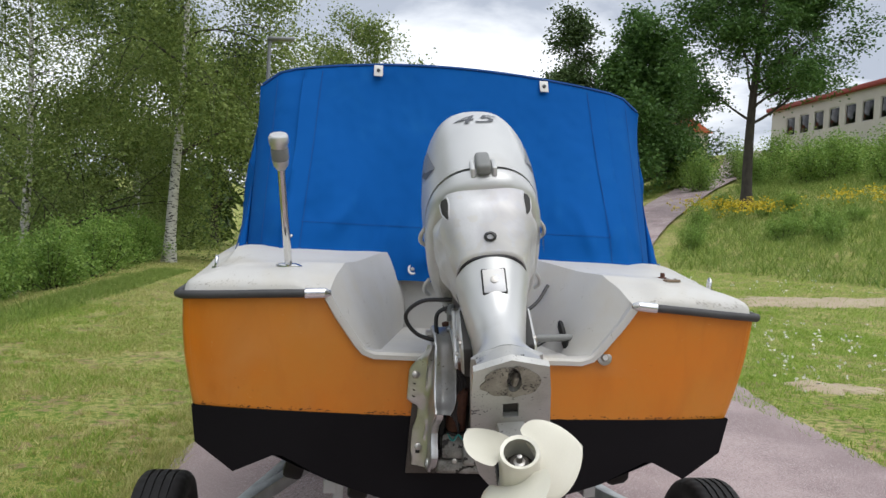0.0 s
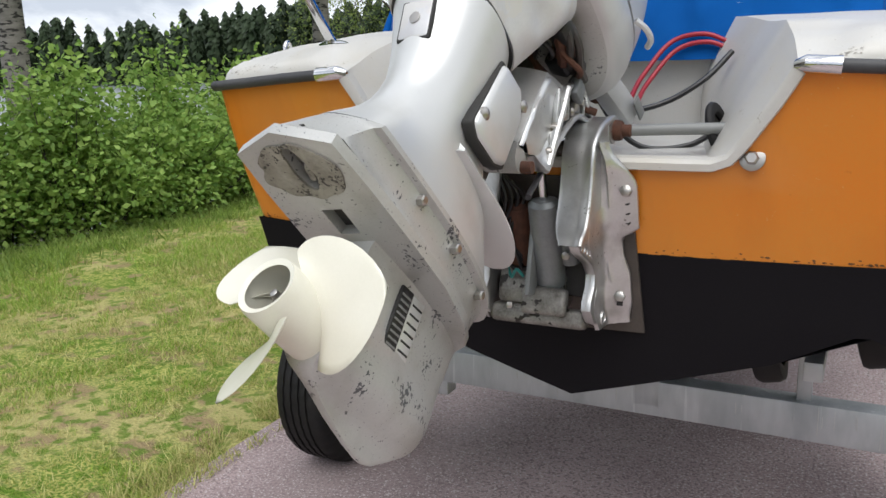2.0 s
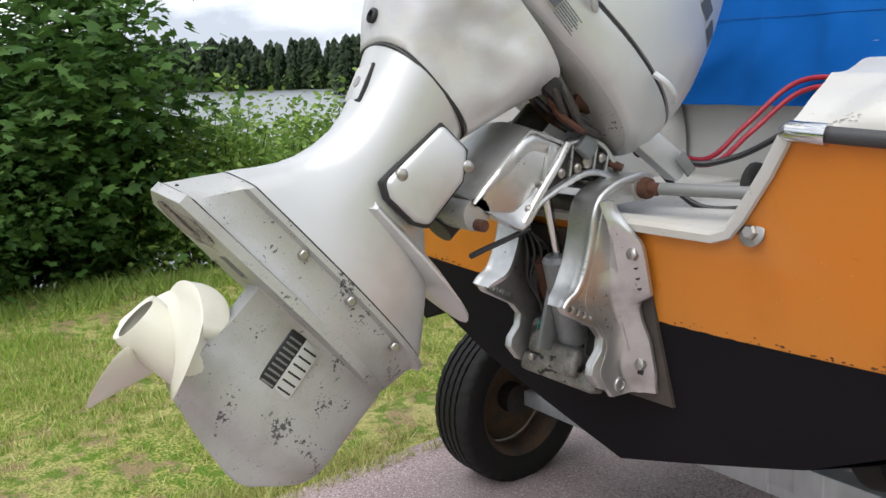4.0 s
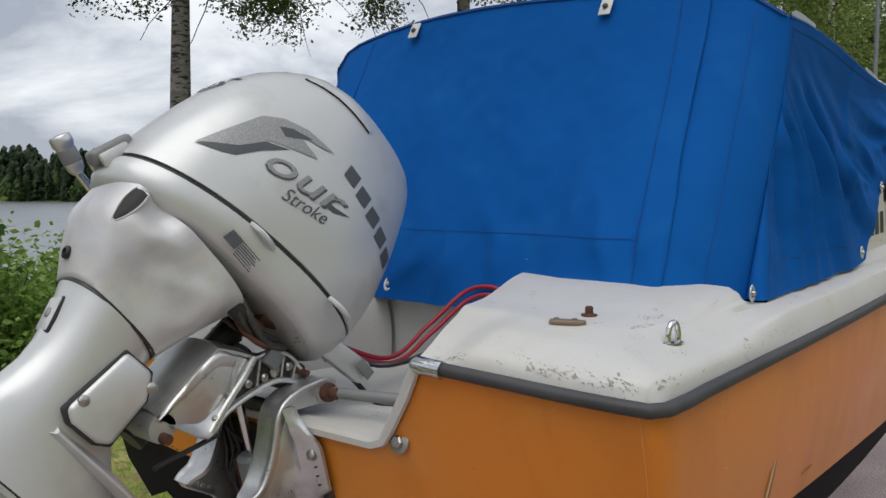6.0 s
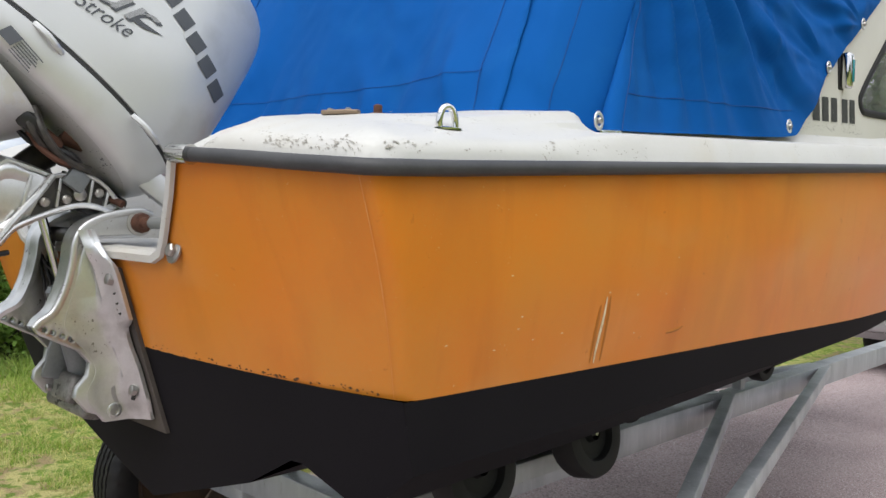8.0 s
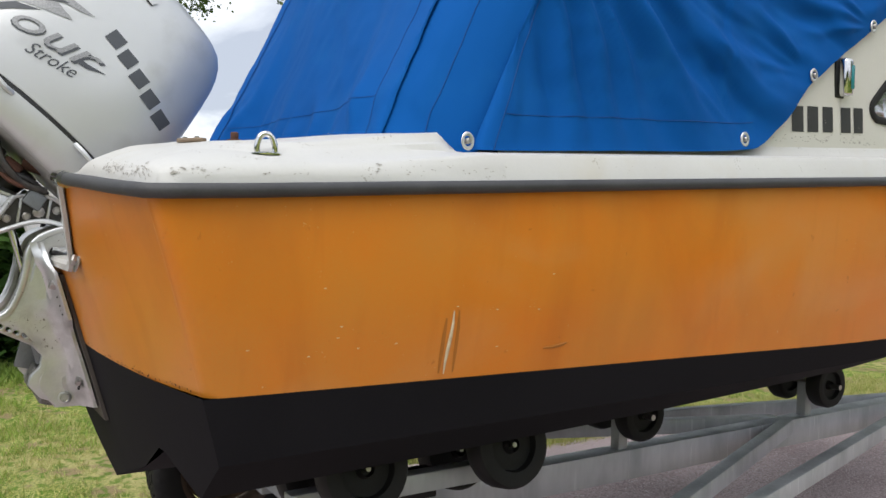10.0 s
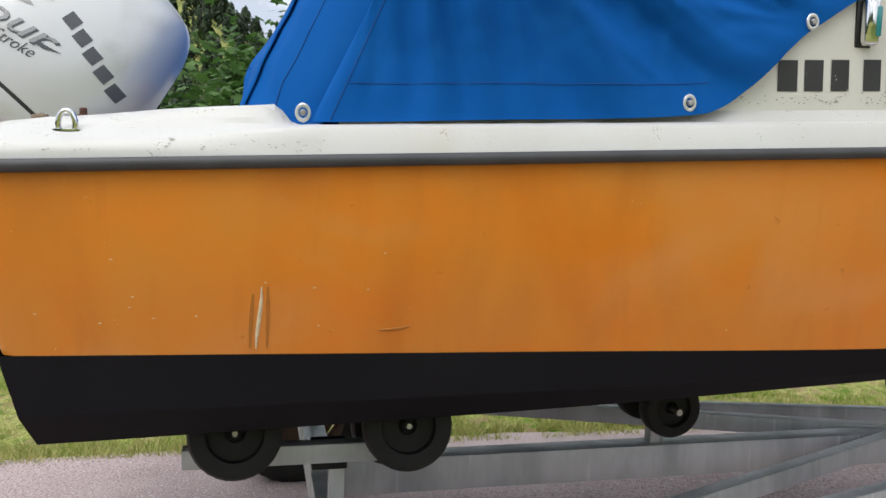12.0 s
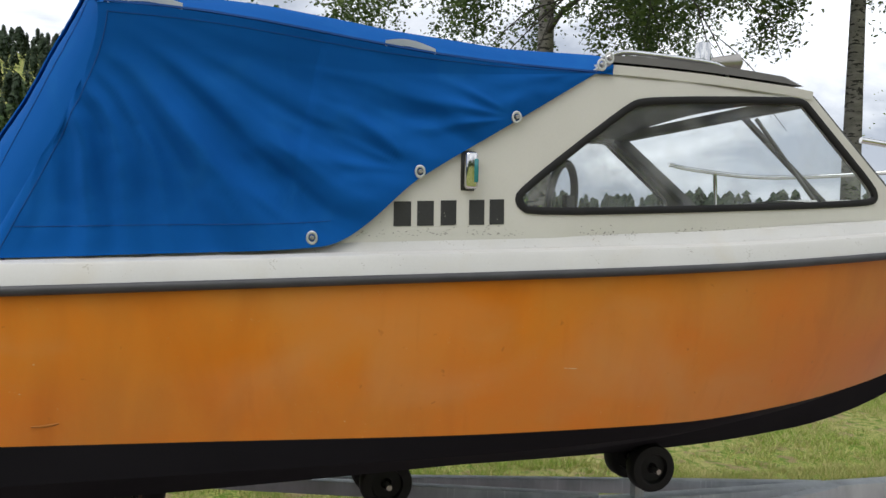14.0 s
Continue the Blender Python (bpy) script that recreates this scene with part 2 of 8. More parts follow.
ASPHALT = material("reddish_asphalt", (0.40, 0.312, 0.308), (0.26, 0.195, 0.197), rough=0.85, scale=1.0, fine=170, bump=1.0, spread=0.11,
                   spots=(0.50, 0.45, 0.44), spot_scale=120, spot_at=0.585)
layer(ASPHALT, (0.12, 0.09, 0.094), 95.0, (1, 1, 1), 0.53, 0.60, 0.65, 3.0)
layer(ASPHALT, (0.40, 0.34, 0.33), 0.55, (1, 0.35, 1), 0.5, 0.66, 0.5, 8.0)
BARK = material("birch_bark", (0.66, 0.64, 0.60), (0.46, 0.44, 0.41), rough=0.85, scale=3, fine=50, bump=0.6, spots=(0.03, 0.028, 0.025), spot_scale=7, spot_at=0.56, stretch=(1, 1, 3.5))
DARKBARK = material("dark_bark", (0.07, 0.06, 0.05), (0.035, 0.03, 0.026), rough=0.9, scale=6, fine=60, bump=0.8, stretch=(1, 1, 0.4))
WATER = material("lake_water", (0.16, 0.18, 0.19), (0.13, 0.15, 0.16), rough=0.3, scale=0.4, fine=2.2, bump=1.0, rough_var=0.06, deep=0.09)
CARPAINT = material("silver_car_paint", (0.50, 0.51, 0.52), (0.47, 0.48, 0.49), rough=0.25, metal=0.6, bump=0.0, coat=0.6)
WALL = material("pale_plaster", (0.62, 0.58, 0.52), (0.55, 0.51, 0.46), rough=0.9, scale=0.4, fine=6, bump=0.2)
ROOFRED = material("red_metal_fascia", (0.34, 0.05, 0.035), rough=0.6, bump=0.0)
POST = material("lamp_post_grey", (0.25, 0.26, 0.27), rough=0.5, metal=0.5, bump=0.02)
REDLENS = material("red_lens", (0.40, 0.01, 0.015), rough=0.15, bump=0.0, coat=0.6)
VINYL = material("dark_vinyl", (0.02, 0.02, 0.022), rough=0.5, bump=0.1)
SPRUCE = leaf_material("far_conifer", (0.026, 0.045, 0.022), (0.045, 0.068, 0.032), 0.1)
BROADLEAF = leaf_material("far_broadleaf", (0.05, 0.09, 0.028), (0.085, 0.135, 0.042), 0.2)
BIRCHLEAF = leaf_material("birch_leaf", (0.11, 0.175, 0.04), (0.28, 0.34, 0.10))
DARKBIRCHLEAF = leaf_material("dark_birch_leaf", (0.045, 0.085, 0.018), (0.13, 0.18, 0.045), 0.25)
MAPLELEAF = leaf_material("maple_leaf", (0.042, 0.105, 0.022), (0.11, 0.205, 0.05))
SHRUBLEAF = leaf_material("shrub_leaf", (0.13, 0.25, 0.045), (0.32, 0.45, 0.11))
GRASSBLADE = leaf_material("grass_blade", (0.26, 0.34, 0.07), (0.62, 0.55, 0.25), 0.25)
LUSHBLADE = leaf_material("lush_grass_blade", (0.17, 0.31, 0.04), (0.38, 0.49, 0.09), 0.25)
MEADOW = leaf_material("meadow_leaf", (0.13, 0.22, 0.04), (0.28, 0.36, 0.085), 0.25)
GOLD = leaf_material("goldenrod", (0.55, 0.42, 0.02), (0.62, 0.50, 0.05), 0.2)
DAISY = leaf_material("white_flower", (0.7, 0.7, 0.66), (0.75, 0.74, 0.62), 0.2)

# lawn: thatch of straw and green, yellowed patches and bare earth
LAWN = bpy.data.materials.new("mown_lawn")
LAWN.use_nodes = True
gn, gl = LAWN.node_tree.nodes, LAWN.node_tree.links
g_co = gn.new("ShaderNodeTexCoord")
g_noise = []
for g_scale, g_detail in ((70, 5), (0.9, 8), (5.5, 8), (14, 8)):
    g_t = gn.new("ShaderNodeTexNoise")
    g_t.inputs["Scale"].default_value, g_t.inputs["Detail"].default_value = g_scale, g_detail
    gl.new(g_co.outputs["Object"], g_t.inputs["Vector"])
    g_noise.append(g_t)
g_col = None
for g_i, (g_lo, g_hi, g_top, g_rgb) in enumerate(((0.44, 0.58, 1.0, (0.44, 0.43, 0.13)), (0.46, 0.60, 0.7, (0.50, 0.43, 0.20)), (0.52, 0.60, 0.8, (0.31, 0.22, 0.135)), (0.50, 0.60, 0.8, (0.10, 0.20, 0.02)))):
    g_r = gn.new("ShaderNodeMapRange")
    g_r.inputs["From Min"].default_value, g_r.inputs["From Max"].default_value = g_lo, g_hi
    g_r.inputs["To Max"].default_value = g_top
    gl.new(g_noise[g_i].outputs["Fac"], g_r.inputs["Value"])
    g_m = gn.new("ShaderNodeMix")
    g_m.data_type = "RGBA"
    g_m.inputs["A"].default_value, g_m.inputs["B"].default_value = (0.14, 0.225, 0.04, 1), (*g_rgb, 1)
    if g_col:
        gl.new(g_col, g_m.inputs["A"])
    gl.new(g_r.outputs["Result"], g_m.inputs["Factor"])
    g_col = g_m.outputs["Result"]
gl.new(g_col, gn["Principled BSDF"].inputs["Base Color"])
gn["Principled BSDF"].inputs["Roughness"].default_value = 0.95
gn["Principled BSDF"].inputs["Specular IOR Level"].default_value = 0.1
g_b = gn.new("ShaderNodeBump")
g_b.inputs["Strength"].default_value, g_b.inputs["Distance"].default_value = 1.0, 0.03
gl.new(g_noise[0].outputs["Fac"], g_b.inputs["Height"])
gl.new(g_b.outputs["Normal"], gn["Principled BSDF"].inputs["Normal"])


def glass(name, tint=(0.75, 0.8, 0.8), ior=1.5, dust=0.0):
    m = bpy.data.materials.new(name)
    m.use_nodes = True
    n, l = m.node_tree.nodes, m.node_tree.links
    tr, gl_, fr, mx = n.new("ShaderNodeBsdfTransparent"), n.new("ShaderNodeBsdfGlossy"), n.new("ShaderNodeFresnel"), n.new("ShaderNodeMixShader")
    tr.inputs[0].default_value = (*tint, 1)
    gl_.inputs["Roughness"].default_value = 0.03
    fr.inputs["IOR"].default_value = ior
    l.new(fr.outputs[0], mx.inputs[0])
    l.new(tr.outputs[0], mx.inputs[1])
    l.new(gl_.outputs[0], mx.inputs[2])
    out = mx.outputs[0]
    if dust:
        # a thin uneven film of dust
        df, no, mr, m2 = n.new("ShaderNodeBsdfDiffuse"), n.new("ShaderNodeTexNoise"), n.new("ShaderNodeMapRange"), n.new("ShaderNodeMixShader")
        df.inputs[0].default_value = (0.62, 0.63, 0.63, 1)
        co = n.new("ShaderNodeTexCoord")
        no.inputs["Scale"].default_value, no.inputs["Detail"].default_value = 9.0, 8.0
        l.new(co.outputs["Object"], no.inputs["Vector"])
        mr.inputs["From Min"].default_value, mr.inputs["From Max"].default_value = 0.35, 0.75
        mr.inputs["To Min"].default_value, mr.inputs["To Max"].default_value = dust * 0.4, dust * 1.8
        l.new(no.outputs["Fac"], mr.inputs["Value"])
        l.new(mr.outputs["Result"], m2.inputs[0])
        l.new(out, m2.inputs[1])
        l.new(df.outputs[0], m2.inputs[2])
        out = m2.outputs[0]
    l.new(out, n["Material Output"].inputs["Surface"])
    return m


# dark grey for the cabin's inner faces: their shade is put into the colour
INSIDE_SHADE = material("shaded_cabin_inside", (0.085, 0.085, 0.085), (0.06, 0.06, 0.06), rough=0.8, bump=0.1)
PANE = glass("window_glass", (0.9, 0.92, 0.92), 1.25, 0.16)
CLEAR = glass("windscreen_acrylic", (0.92, 0.94, 0.94), 1.02)
CARGLASS = glass("car_glass", (0.12, 0.13, 0.13))


# ---- mesh helpers ----
def part(name, bm, mat, parent=None, label="", local=False, smooth=40):
    """Links a bmesh as one mesh object; its coordinates are the world's, or its thing's own where local."""
    me = bpy.data.meshes.new(name)
    bm.normal_update()
    bm.to_mesh(me)
    bm.free()
    for mm in (mat if isinstance(mat, (list, tuple)) else [mat]):
        me.materials.append(mm)
    if smooth:
        me.shade_smooth()
        me.set_sharp_from_angle(angle=radians(smooth))
    ob = new(name, me)
    if parent:
        ob.parent = parent
        if not local and parent.type == "EMPTY":
            ob.matrix_parent_inverse = parent.matrix_basis.inverted()
    return tagged(ob, label)


def thing(name, m, label, category, group="", kind=""):
    ob = new(name)
    ob.matrix_basis = m
    ob.empty_display_size = 0.1
    return tagged(ob, label, category, group, kind)


def tab(v, pairs):
    """Smooth curve through (position, value) pairs."""
    xs, ys = [p[0] for p in pairs], [p[1] for p in pairs]
    if v <= xs[0]:
        return ys[0]
    if v >= xs[-1]:
        return ys[-1]
    k = max(i for i in range(len(xs)) if xs[i] <= v)
    d = [(ys[i + 1] - ys[i]) / (xs[i + 1] - xs[i]) for i in range(len(xs) - 1)]
    def slope(i):
        if i == 0 or i == len(xs) - 1:
            return d[0] if i == 0 else d[-1]
        return 0 if d[i - 1] * d[i] <= 0 else 2 * d[i - 1] * d[i] / (d[i - 1] + d[i])
    h, t = xs[k + 1] - xs[k], (v - xs[k]) / (xs[k + 1] - xs[k])
    return (ys[k] * (2 * t**3 - 3 * t**2 + 1) + slope(k) * h * (t**3 - 2 * t**2 + t)
            + ys[k + 1] * (3 * t**2 - 2 * t**3) + slope(k + 1) * h * (t**3 - t**2))


def step(a, b, v):
    t = min(1, max(0, (v - a) / (b - a)))
    return t * t * (3 - 2 * t)


def grid(bm, rows, closed=False, mat=0):
    """Faces between rows of points; returns the rows of vertices."""
    vs = [[bm.verts.new(p) for p in r] for r in rows]
    n = len(rows[0])
    for i in range(len(vs) - 1):
        for j in range(n if closed else n - 1):
            k = (j + 1) % n
            f = bm.faces.new((vs[i][j], vs[i][k], vs[i + 1][k], vs[i + 1][j]))
            f.material_index = mat
    return vs


def loft(rings, cap=True):
    bm = bmesh.new()
    vs = grid(bm, rings, True)
    if cap:
        bm.faces.new(vs[0][::-1])
        bm.faces.new(vs[-1])
    bmesh.ops.recalc_face_normals(bm, faces=bm.faces)
    return bm


def ring(cx, cy, z, hx, hy, n=28, power=2.5, shear=0.0, from_y=0.0):
    """A rounded-rectangle ring in a level plane, tilted by shear along y."""
    out = []
    for i in range(n):
        a = 2 * math.pi * i / n
        c, s = math.cos(a), math.sin(a)
        x, y = cx + hx * math.copysign(abs(c) ** (2 / power), c), cy + hy * math.copysign(abs(s) ** (2 / power), s)
        out.append((x, y, z + shear * (y - from_y)))
    return out


def tube(points, radius, sides=10, bm=None, cap=True):
    """A round bar along points; radius may be a list."""
    bm = bm or bmesh.new()
    pts = [Vector(p) for p in points]
    rad = radius if isinstance(radius, (list, tuple)) else [radius] * len(pts)
    up, rows = None, []
    for i, p in enumerate(pts):
        d = (pts[min(i + 1, len(pts) - 1)] - pts[max(i - 1, 0)]).normalized()
        if up is None:
            up = d.orthogonal().normalized()
        up = (up - d * up.dot(d)).normalized()
        side = d.cross(up)
        rows.append([p + rad[i] * (math.cos(2 * math.pi * k / sides) * up + math.sin(2 * math.pi * k / sides) * side) for k in range(sides)])
    vs = grid(bm, rows, True)
    if cap:
        bm.faces.new(vs[0][::-1])
        bm.faces.new(vs[-1])
    return bm


def bend(points, n=6):
    """A smooth curve through points (Catmull-Rom)."""
    p = [Vector(q) for q in points]
    p = [2 * p[0] - p[1]] + p + [2 * p[-1] - p[-2]]
    out = []
    for i in range(1, len(p) - 2):
        for k in range(n):
            t = k / n
            out.append(0.5 * (2 * p[i] + (p[i + 1] - p[i - 1]) * t + (2 * p[i - 1] - 5 * p[i] + 4 * p[i + 1] - p[i + 2]) * t * t
                              + (3 * p[i] - p[i - 1] - 3 * p[i + 1] + p[i + 2]) * t**3))
    return out + [p[-2]]


def box(m, size, bevel=0.004, bm=None, seg=2):
    """A box of that size with rounded edges, at the pose m."""
    one = bmesh.new()
    bmesh.ops.create_cube(one, size=1.0, matrix=Matrix.Diagonal((*size, 1)))
    if bevel:
        bmesh.ops.bevel(one, geom=one.edges[:], offset=bevel, segments=seg, affect="EDGES", profile=0.5)
    bmesh.ops.transform(one, matrix=m, verts=one.verts)
    return join(bm, one) if bm else one


def join(bm, other):
    me = bpy.data.meshes.new("tmp")
    other.to_mesh(me)
    other.free()
    bm.from_mesh(me)
    bpy.data.meshes.remove(me)
    return bm


def bar(a, b, w, h, bevel=0.004, bm=None):
    """A box section from a to b, w wide and h high."""
    a, b = Vector(a), Vector(b)
    d = (b - a).normalized()
    side = d.cross(Vector((0, 0, 1)))
    side = side.normalized() if side.length > 1e-4 else Vector((1, 0, 0))
    up = side.cross(d)
    m = Matrix((side, d, up)).transposed().to_4x4()
    m.translation = (a + b) / 2
    return box(m, (w, (b - a).length, h), bevel, bm)


def lathe(m, profile, n=32, bm=None, cap=True):
    """Turns (radius, height) pairs round the z axis of m."""
    one = bmesh.new()
    rows = [[(r * math.cos(2 * math.pi * k / n), r * math.sin(2 * math.pi * k / n), z) for k in range(n)] for r, z in profile]
    vs = grid(one, rows, True)
    if cap:
        one.faces.new(vs[0][::-1])
        one.faces.new(vs[-1])
    bmesh.ops.recalc_face_normals(one, faces=one.faces)
    bmesh.ops.transform(one, matrix=m, verts=one.verts)
    return join(bm, one) if bm else one


def slab(outline, thick, m=Matrix(), bevel=0.0, bm=None, holes=(), seg=2):
    """An outline in the xy plane given thickness along z (centred), with holes through it."""
    one = bmesh.new()
    edges = []
    for loop in (outline, *holes):
        vs = [one.verts.new((p[0], p[1], -thick / 2)) for p in loop]
        edges += [one.edges.new((vs[i], vs[(i + 1) % len(vs)])) for i in range(len(vs))]
    if holes:
        bmesh.ops.triangle_fill(one, use_beauty=True, use_dissolve=False, edges=edges)
    else:
        one.faces.new(vs)
    bmesh.ops.recalc_face_normals(one, faces=one.faces)
    ext = bmesh.ops.extrude_face_region(one, geom=one.faces[:])
    bmesh.ops.translate(one, verts=[v for v in ext["geom"] if isinstance(v, bmesh.types.BMVert)], vec=(0, 0, thick))
    bmesh.ops.recalc_face_normals(one, faces=one.faces)
    if bevel:
        sharp = [e for e in one.edges if len(e.link_faces) == 2 and e.calc_face_angle(0) > 0.9]
        bmesh.ops.bevel(one, geom=sharp, offset=bevel, segments=seg, affect="EDGES", profile=0.5)
    bmesh.ops.transform(one, matrix=m, verts=one.verts)
    return join(bm, one) if bm else one


def circle(cx, cy, r, n=12):
    return [(cx + r * math.cos(2 * math.pi * k / n), cy + r * math.sin(2 * math.pi * k / n)) for k in range(n)]


def quads(name, v, mat, parent=None, kind="", label="", category=""):
    """Loose faces from an array (n, corners, 3)."""
    v = np.asarray(v, dtype=np.float32)
    n, k = v.shape[:2]
    me = bpy.data.meshes.new(name)
    me.vertices.add(n * k)
    me.vertices.foreach_set("co", v.ravel())
    me.loops.add(n * k)
    me.loops.foreach_set("vertex_index", np.arange(n * k, dtype=np.int32))
    me.polygons.add(n)
    me.polygons.foreach_set("loop_start", np.arange(0, n * k, k, dtype=np.int32))
    me.update(calc_edges=True)
    me.materials.append(mat)
    ob = new(name, me)
    if parent:
        ob.parent = parent
    return tagged(ob, label, category, "", kind)

# ---- ground ----
GROUND = -0.09
LAKE = -1.65
R_RAND = np.random.RandomState(7)


def shore(y):
    """x of the edge where the lawn drops to the lake."""
    return -5.0 - 2.2 * step(8, 40, y) - 1.5 * step(-8, -30, y)


def height(x, y):
    """The lie of the land."""
    h = GROUND
    # drop to the lake and its bed
    d = shore(y) - x
    h -= 2.6 * step(0.0, 9.0, d)
    # bank with the path, up to the building
    b = (x - 19.6) * 0.92 + (y - 47) * 0.38
    if b > -22:
        h += tab(b, [(-22, 0), (-15, 0.4), (-7, 2.1), (5, 4.9), (17, 7.4), (25, 10), (60, 12), (200, 14)])
    # far shore and hills beyond the lake
    r = math.hypot(x, y)
    if x < -60:
        yaw = math.degrees(math.atan2(-x, y))
        far = 255 - 100 * step(58, 36, yaw)
        h += step(far, far + 12, r) * 3.2 + step(far + 12, far + 330, r) * (8 + 92 * step(80, 95, yaw) * step(160, 116, yaw))
    return h


ground_bm = bmesh.new()
xs = sorted({*np.round(np.concatenate([np.arange(-12, 6, 0.6), np.linspace(-12, -40, 16), np.linspace(-40, -700, 50), np.linspace(6, 90, 44), np.linspace(90, 900, 14), [-1500, 1800]]), 2)})
ys = sorted({*np.round(np.concatenate([np.arange(-10, 14, 0.8), np.linspace(14, 110, 48), np.linspace(110, 500, 20), np.linspace(-10, -60, 14), np.linspace(-60, -500, 24), [900, 1800, -900, -1500]]), 2)})
grid(ground_bm, [[(x, y, height(x, y) + (0.025 * noise.noise((x * 0.7, y * 0.7, 0)) if -60 < x < -1.6 or 3.9 < x < 60 else -0.004)) for x in xs] for y in ys])
tagged(part("ground", ground_bm, LAWN, smooth=180), "mown lawn with straw and bare patches between road and lake", "lawn", kind="structure")

# asphalt road, which bends up the bank
ROAD = bend([(1.1, -40, 0), (1.1, -14, 0), (1.1, -2, 0), (1.12, 3, 0), (1.9, 8, 0), (4.4, 16, 0), (8.6, 27, 0), (13.8, 38, 0), (20.2, 48, 0), (28.0, 59, 0), (33.0, 66, 0), (37, 73, 0)], 10)
road_rows = []
for i, p in enumerate(ROAD):
    d = (ROAD[min(i + 1, len(ROAD) - 1)] - ROAD[max(i - 1, 0)]).normalized()
    side = Vector((d.y, -d.x, 0))
    half = 2.57 - 0.95 * step(6, 24, p.y)
    row = []
    for j in range(15):
        f = -1 + 2 * j / 14
        q = p + side * (half * f + (0.06 * noise.noise((p.x * 2 + f * 9, p.y * 2, 3)) if abs(f) == 1 else 0))
        row.append((q.x, q.y, height(q.x, q.y) + 0.012 + 0.015 * (1 - f * f) + 0.14 * step(16, 26, p.y)))
    road_rows.append(row)
road_bm = bmesh.new()
grid(road_bm, road_rows)
tagged(part("road", road_bm, ASPHALT), "reddish grey worn asphalt lane with frayed grassy edges", "road", kind="structure")

lake_bm = bmesh.new()
grid(lake_bm, [[(x, y, LAKE) for x in (-900, -420, -200, -90, -40, -5.5)] for y in (-700, -300, -100, 0, 60, 150, 320, 600)])
tagged(part("water", lake_bm, WATER), "calm grey lake water under an overcast sky", "lake", kind="structure")

# ---- boat ----
boat = thing("boat", pose(0, 2.4, 0.56), "small orange and white cabin motorboat standing on a trailer", "boat")


def rake(z, x=0.0):
    """y of the raked and crowned transom at a height, x from the middle."""
    return -0.003 - (z - 0.95) * 0.275 - 0.078 * max(0, 1 - (abs(x) / 0.89) ** 2.4)


# hull lines: y range, half breadth by y, height by y
RAIL = ([(-0.1, 0.918), (1, 0.945), (2, 0.95), (2.6, 0.945), (3.2, 0.905), (3.7, 0.81), (4.2, 0.63), (4.6, 0.41), (4.9, 0.17), (5.05, 0.0)],
        [(-0.1, 1.30), (0.25, 1.315), (1.35, 1.36), (2.63, 1.415), (3.3, 1.46), (4.2, 1.53), (5.05, 1.60)])
WATERLINE = ([(0.0, 0.89), (1, 0.905), (1.8, 0.897), (2.4, 0.86), (2.9, 0.785), (3.4, 0.655), (3.9, 0.46), (4.3, 0.25), (4.68, 0.0)],
             [(0, 0.95), (1, 0.938), (2, 0.92), (2.6, 0.917), (3.1, 0.943), (3.5, 0.983), (4.2, 1.08), (4.68, 1.17)])
CHINE = ([(0.03, 0.88), (1, 0.895), (1.8, 0.875), (2.4, 0.82), (3, 0.69), (3.6, 0.48), (4.1, 0.27), (4.6, 0.0)],
         [(0.03, 0.825), (1, 0.845), (2, 0.855), (2.7, 0.872), (3.3, 0.915), (4.2, 1.03), (4.6, 1.12)])
SPONSON = ([(0.055, 0.757), (1, 0.765), (2, 0.735), (2.6, 0.655), (3.2, 0.50), (3.8, 0.30), (4.55, 0.0)],
           [(0.055, 0.73), (0.85, 0.755), (1.75, 0.785), (2.6, 0.815), (3.3, 0.87), (3.9, 0.95), (4.55, 1.08)])
NOTCH = ([(0.04, 0.63), (1, 0.63), (2, 0.58), (3, 0.40), (3.8, 0.18), (4.5, 0.0)], [(0.04, 0.795), (1, 0.80), (2, 0.80), (3, 0.82), (3.8, 0.90), (4.5, 1.05)])
FLOOR = ([(0.06, 0.45), (2, 0.41), (3, 0.26), (3.8, 0.11), (4.5, 0.0)], [(0.06, 0.715), (1, 0.70), (2, 0.70), (3, 0.72), (3.8, 0.80), (4.5, 1.02)])
KEEL = ([(0.10, 0.0), (4.45, 0.0)], [(0.10, 0.566), (1, 0.565), (2, 0.57), (3, 0.595), (3.7, 0.66), (4.2, 0.80), (4.45, 1.0)])


def hull_line(line, u):
    y = line[0][0][0] + (line[0][-1][0] - line[0][0][0]) * u
    return Vector((tab(y, line[0]), y, tab(y, line[1])))


US = [i / 60 for i in range(61)]
top_bm, low_bm = bmesh.new(), bmesh.new()
edge_pts = {}
for s in (1, -1):
    rows = []
    for u in US:
        a, b = hull_line(WATERLINE, u), hull_line(RAIL, u)
        row = []
        for k in range(9):
            f = k / 8
            p = a.lerp(b, f)
            p.x += 0.012 * math.sin(math.pi * f) * step(1.0, 0.7, u)
            row.append((s * p.x, p.y, p.z))
        rows.append(row)
    # rounded corner into the transom
    first = rows.pop(0)
    for a, c in ((0.030, 0.0), (0.017, 0.003), (0.007, 0.010), (0.0, 0.026)):
        rows.insert(0, [(p[0] - s * a, p[1] + c, p[2]) for p in first])
    rows = [rows[3], rows[2], rows[1], rows[0]] + rows[4:]
    edge_pts[s] = [tuple(p) for p in rows[0]]
    grid(top_bm, rows)
    rows = []
    for u in US:
        row = []
        for line in (KEEL, FLOOR, NOTCH, SPONSON, CHINE, WATERLINE):
            p = hull_line(line, u)
            if u == 0:
                p.y = rake(p.z, p.x)
            row.append((s * p.x, p.y, p.z))
        rows.append(row)
    grid(low_bm, rows)
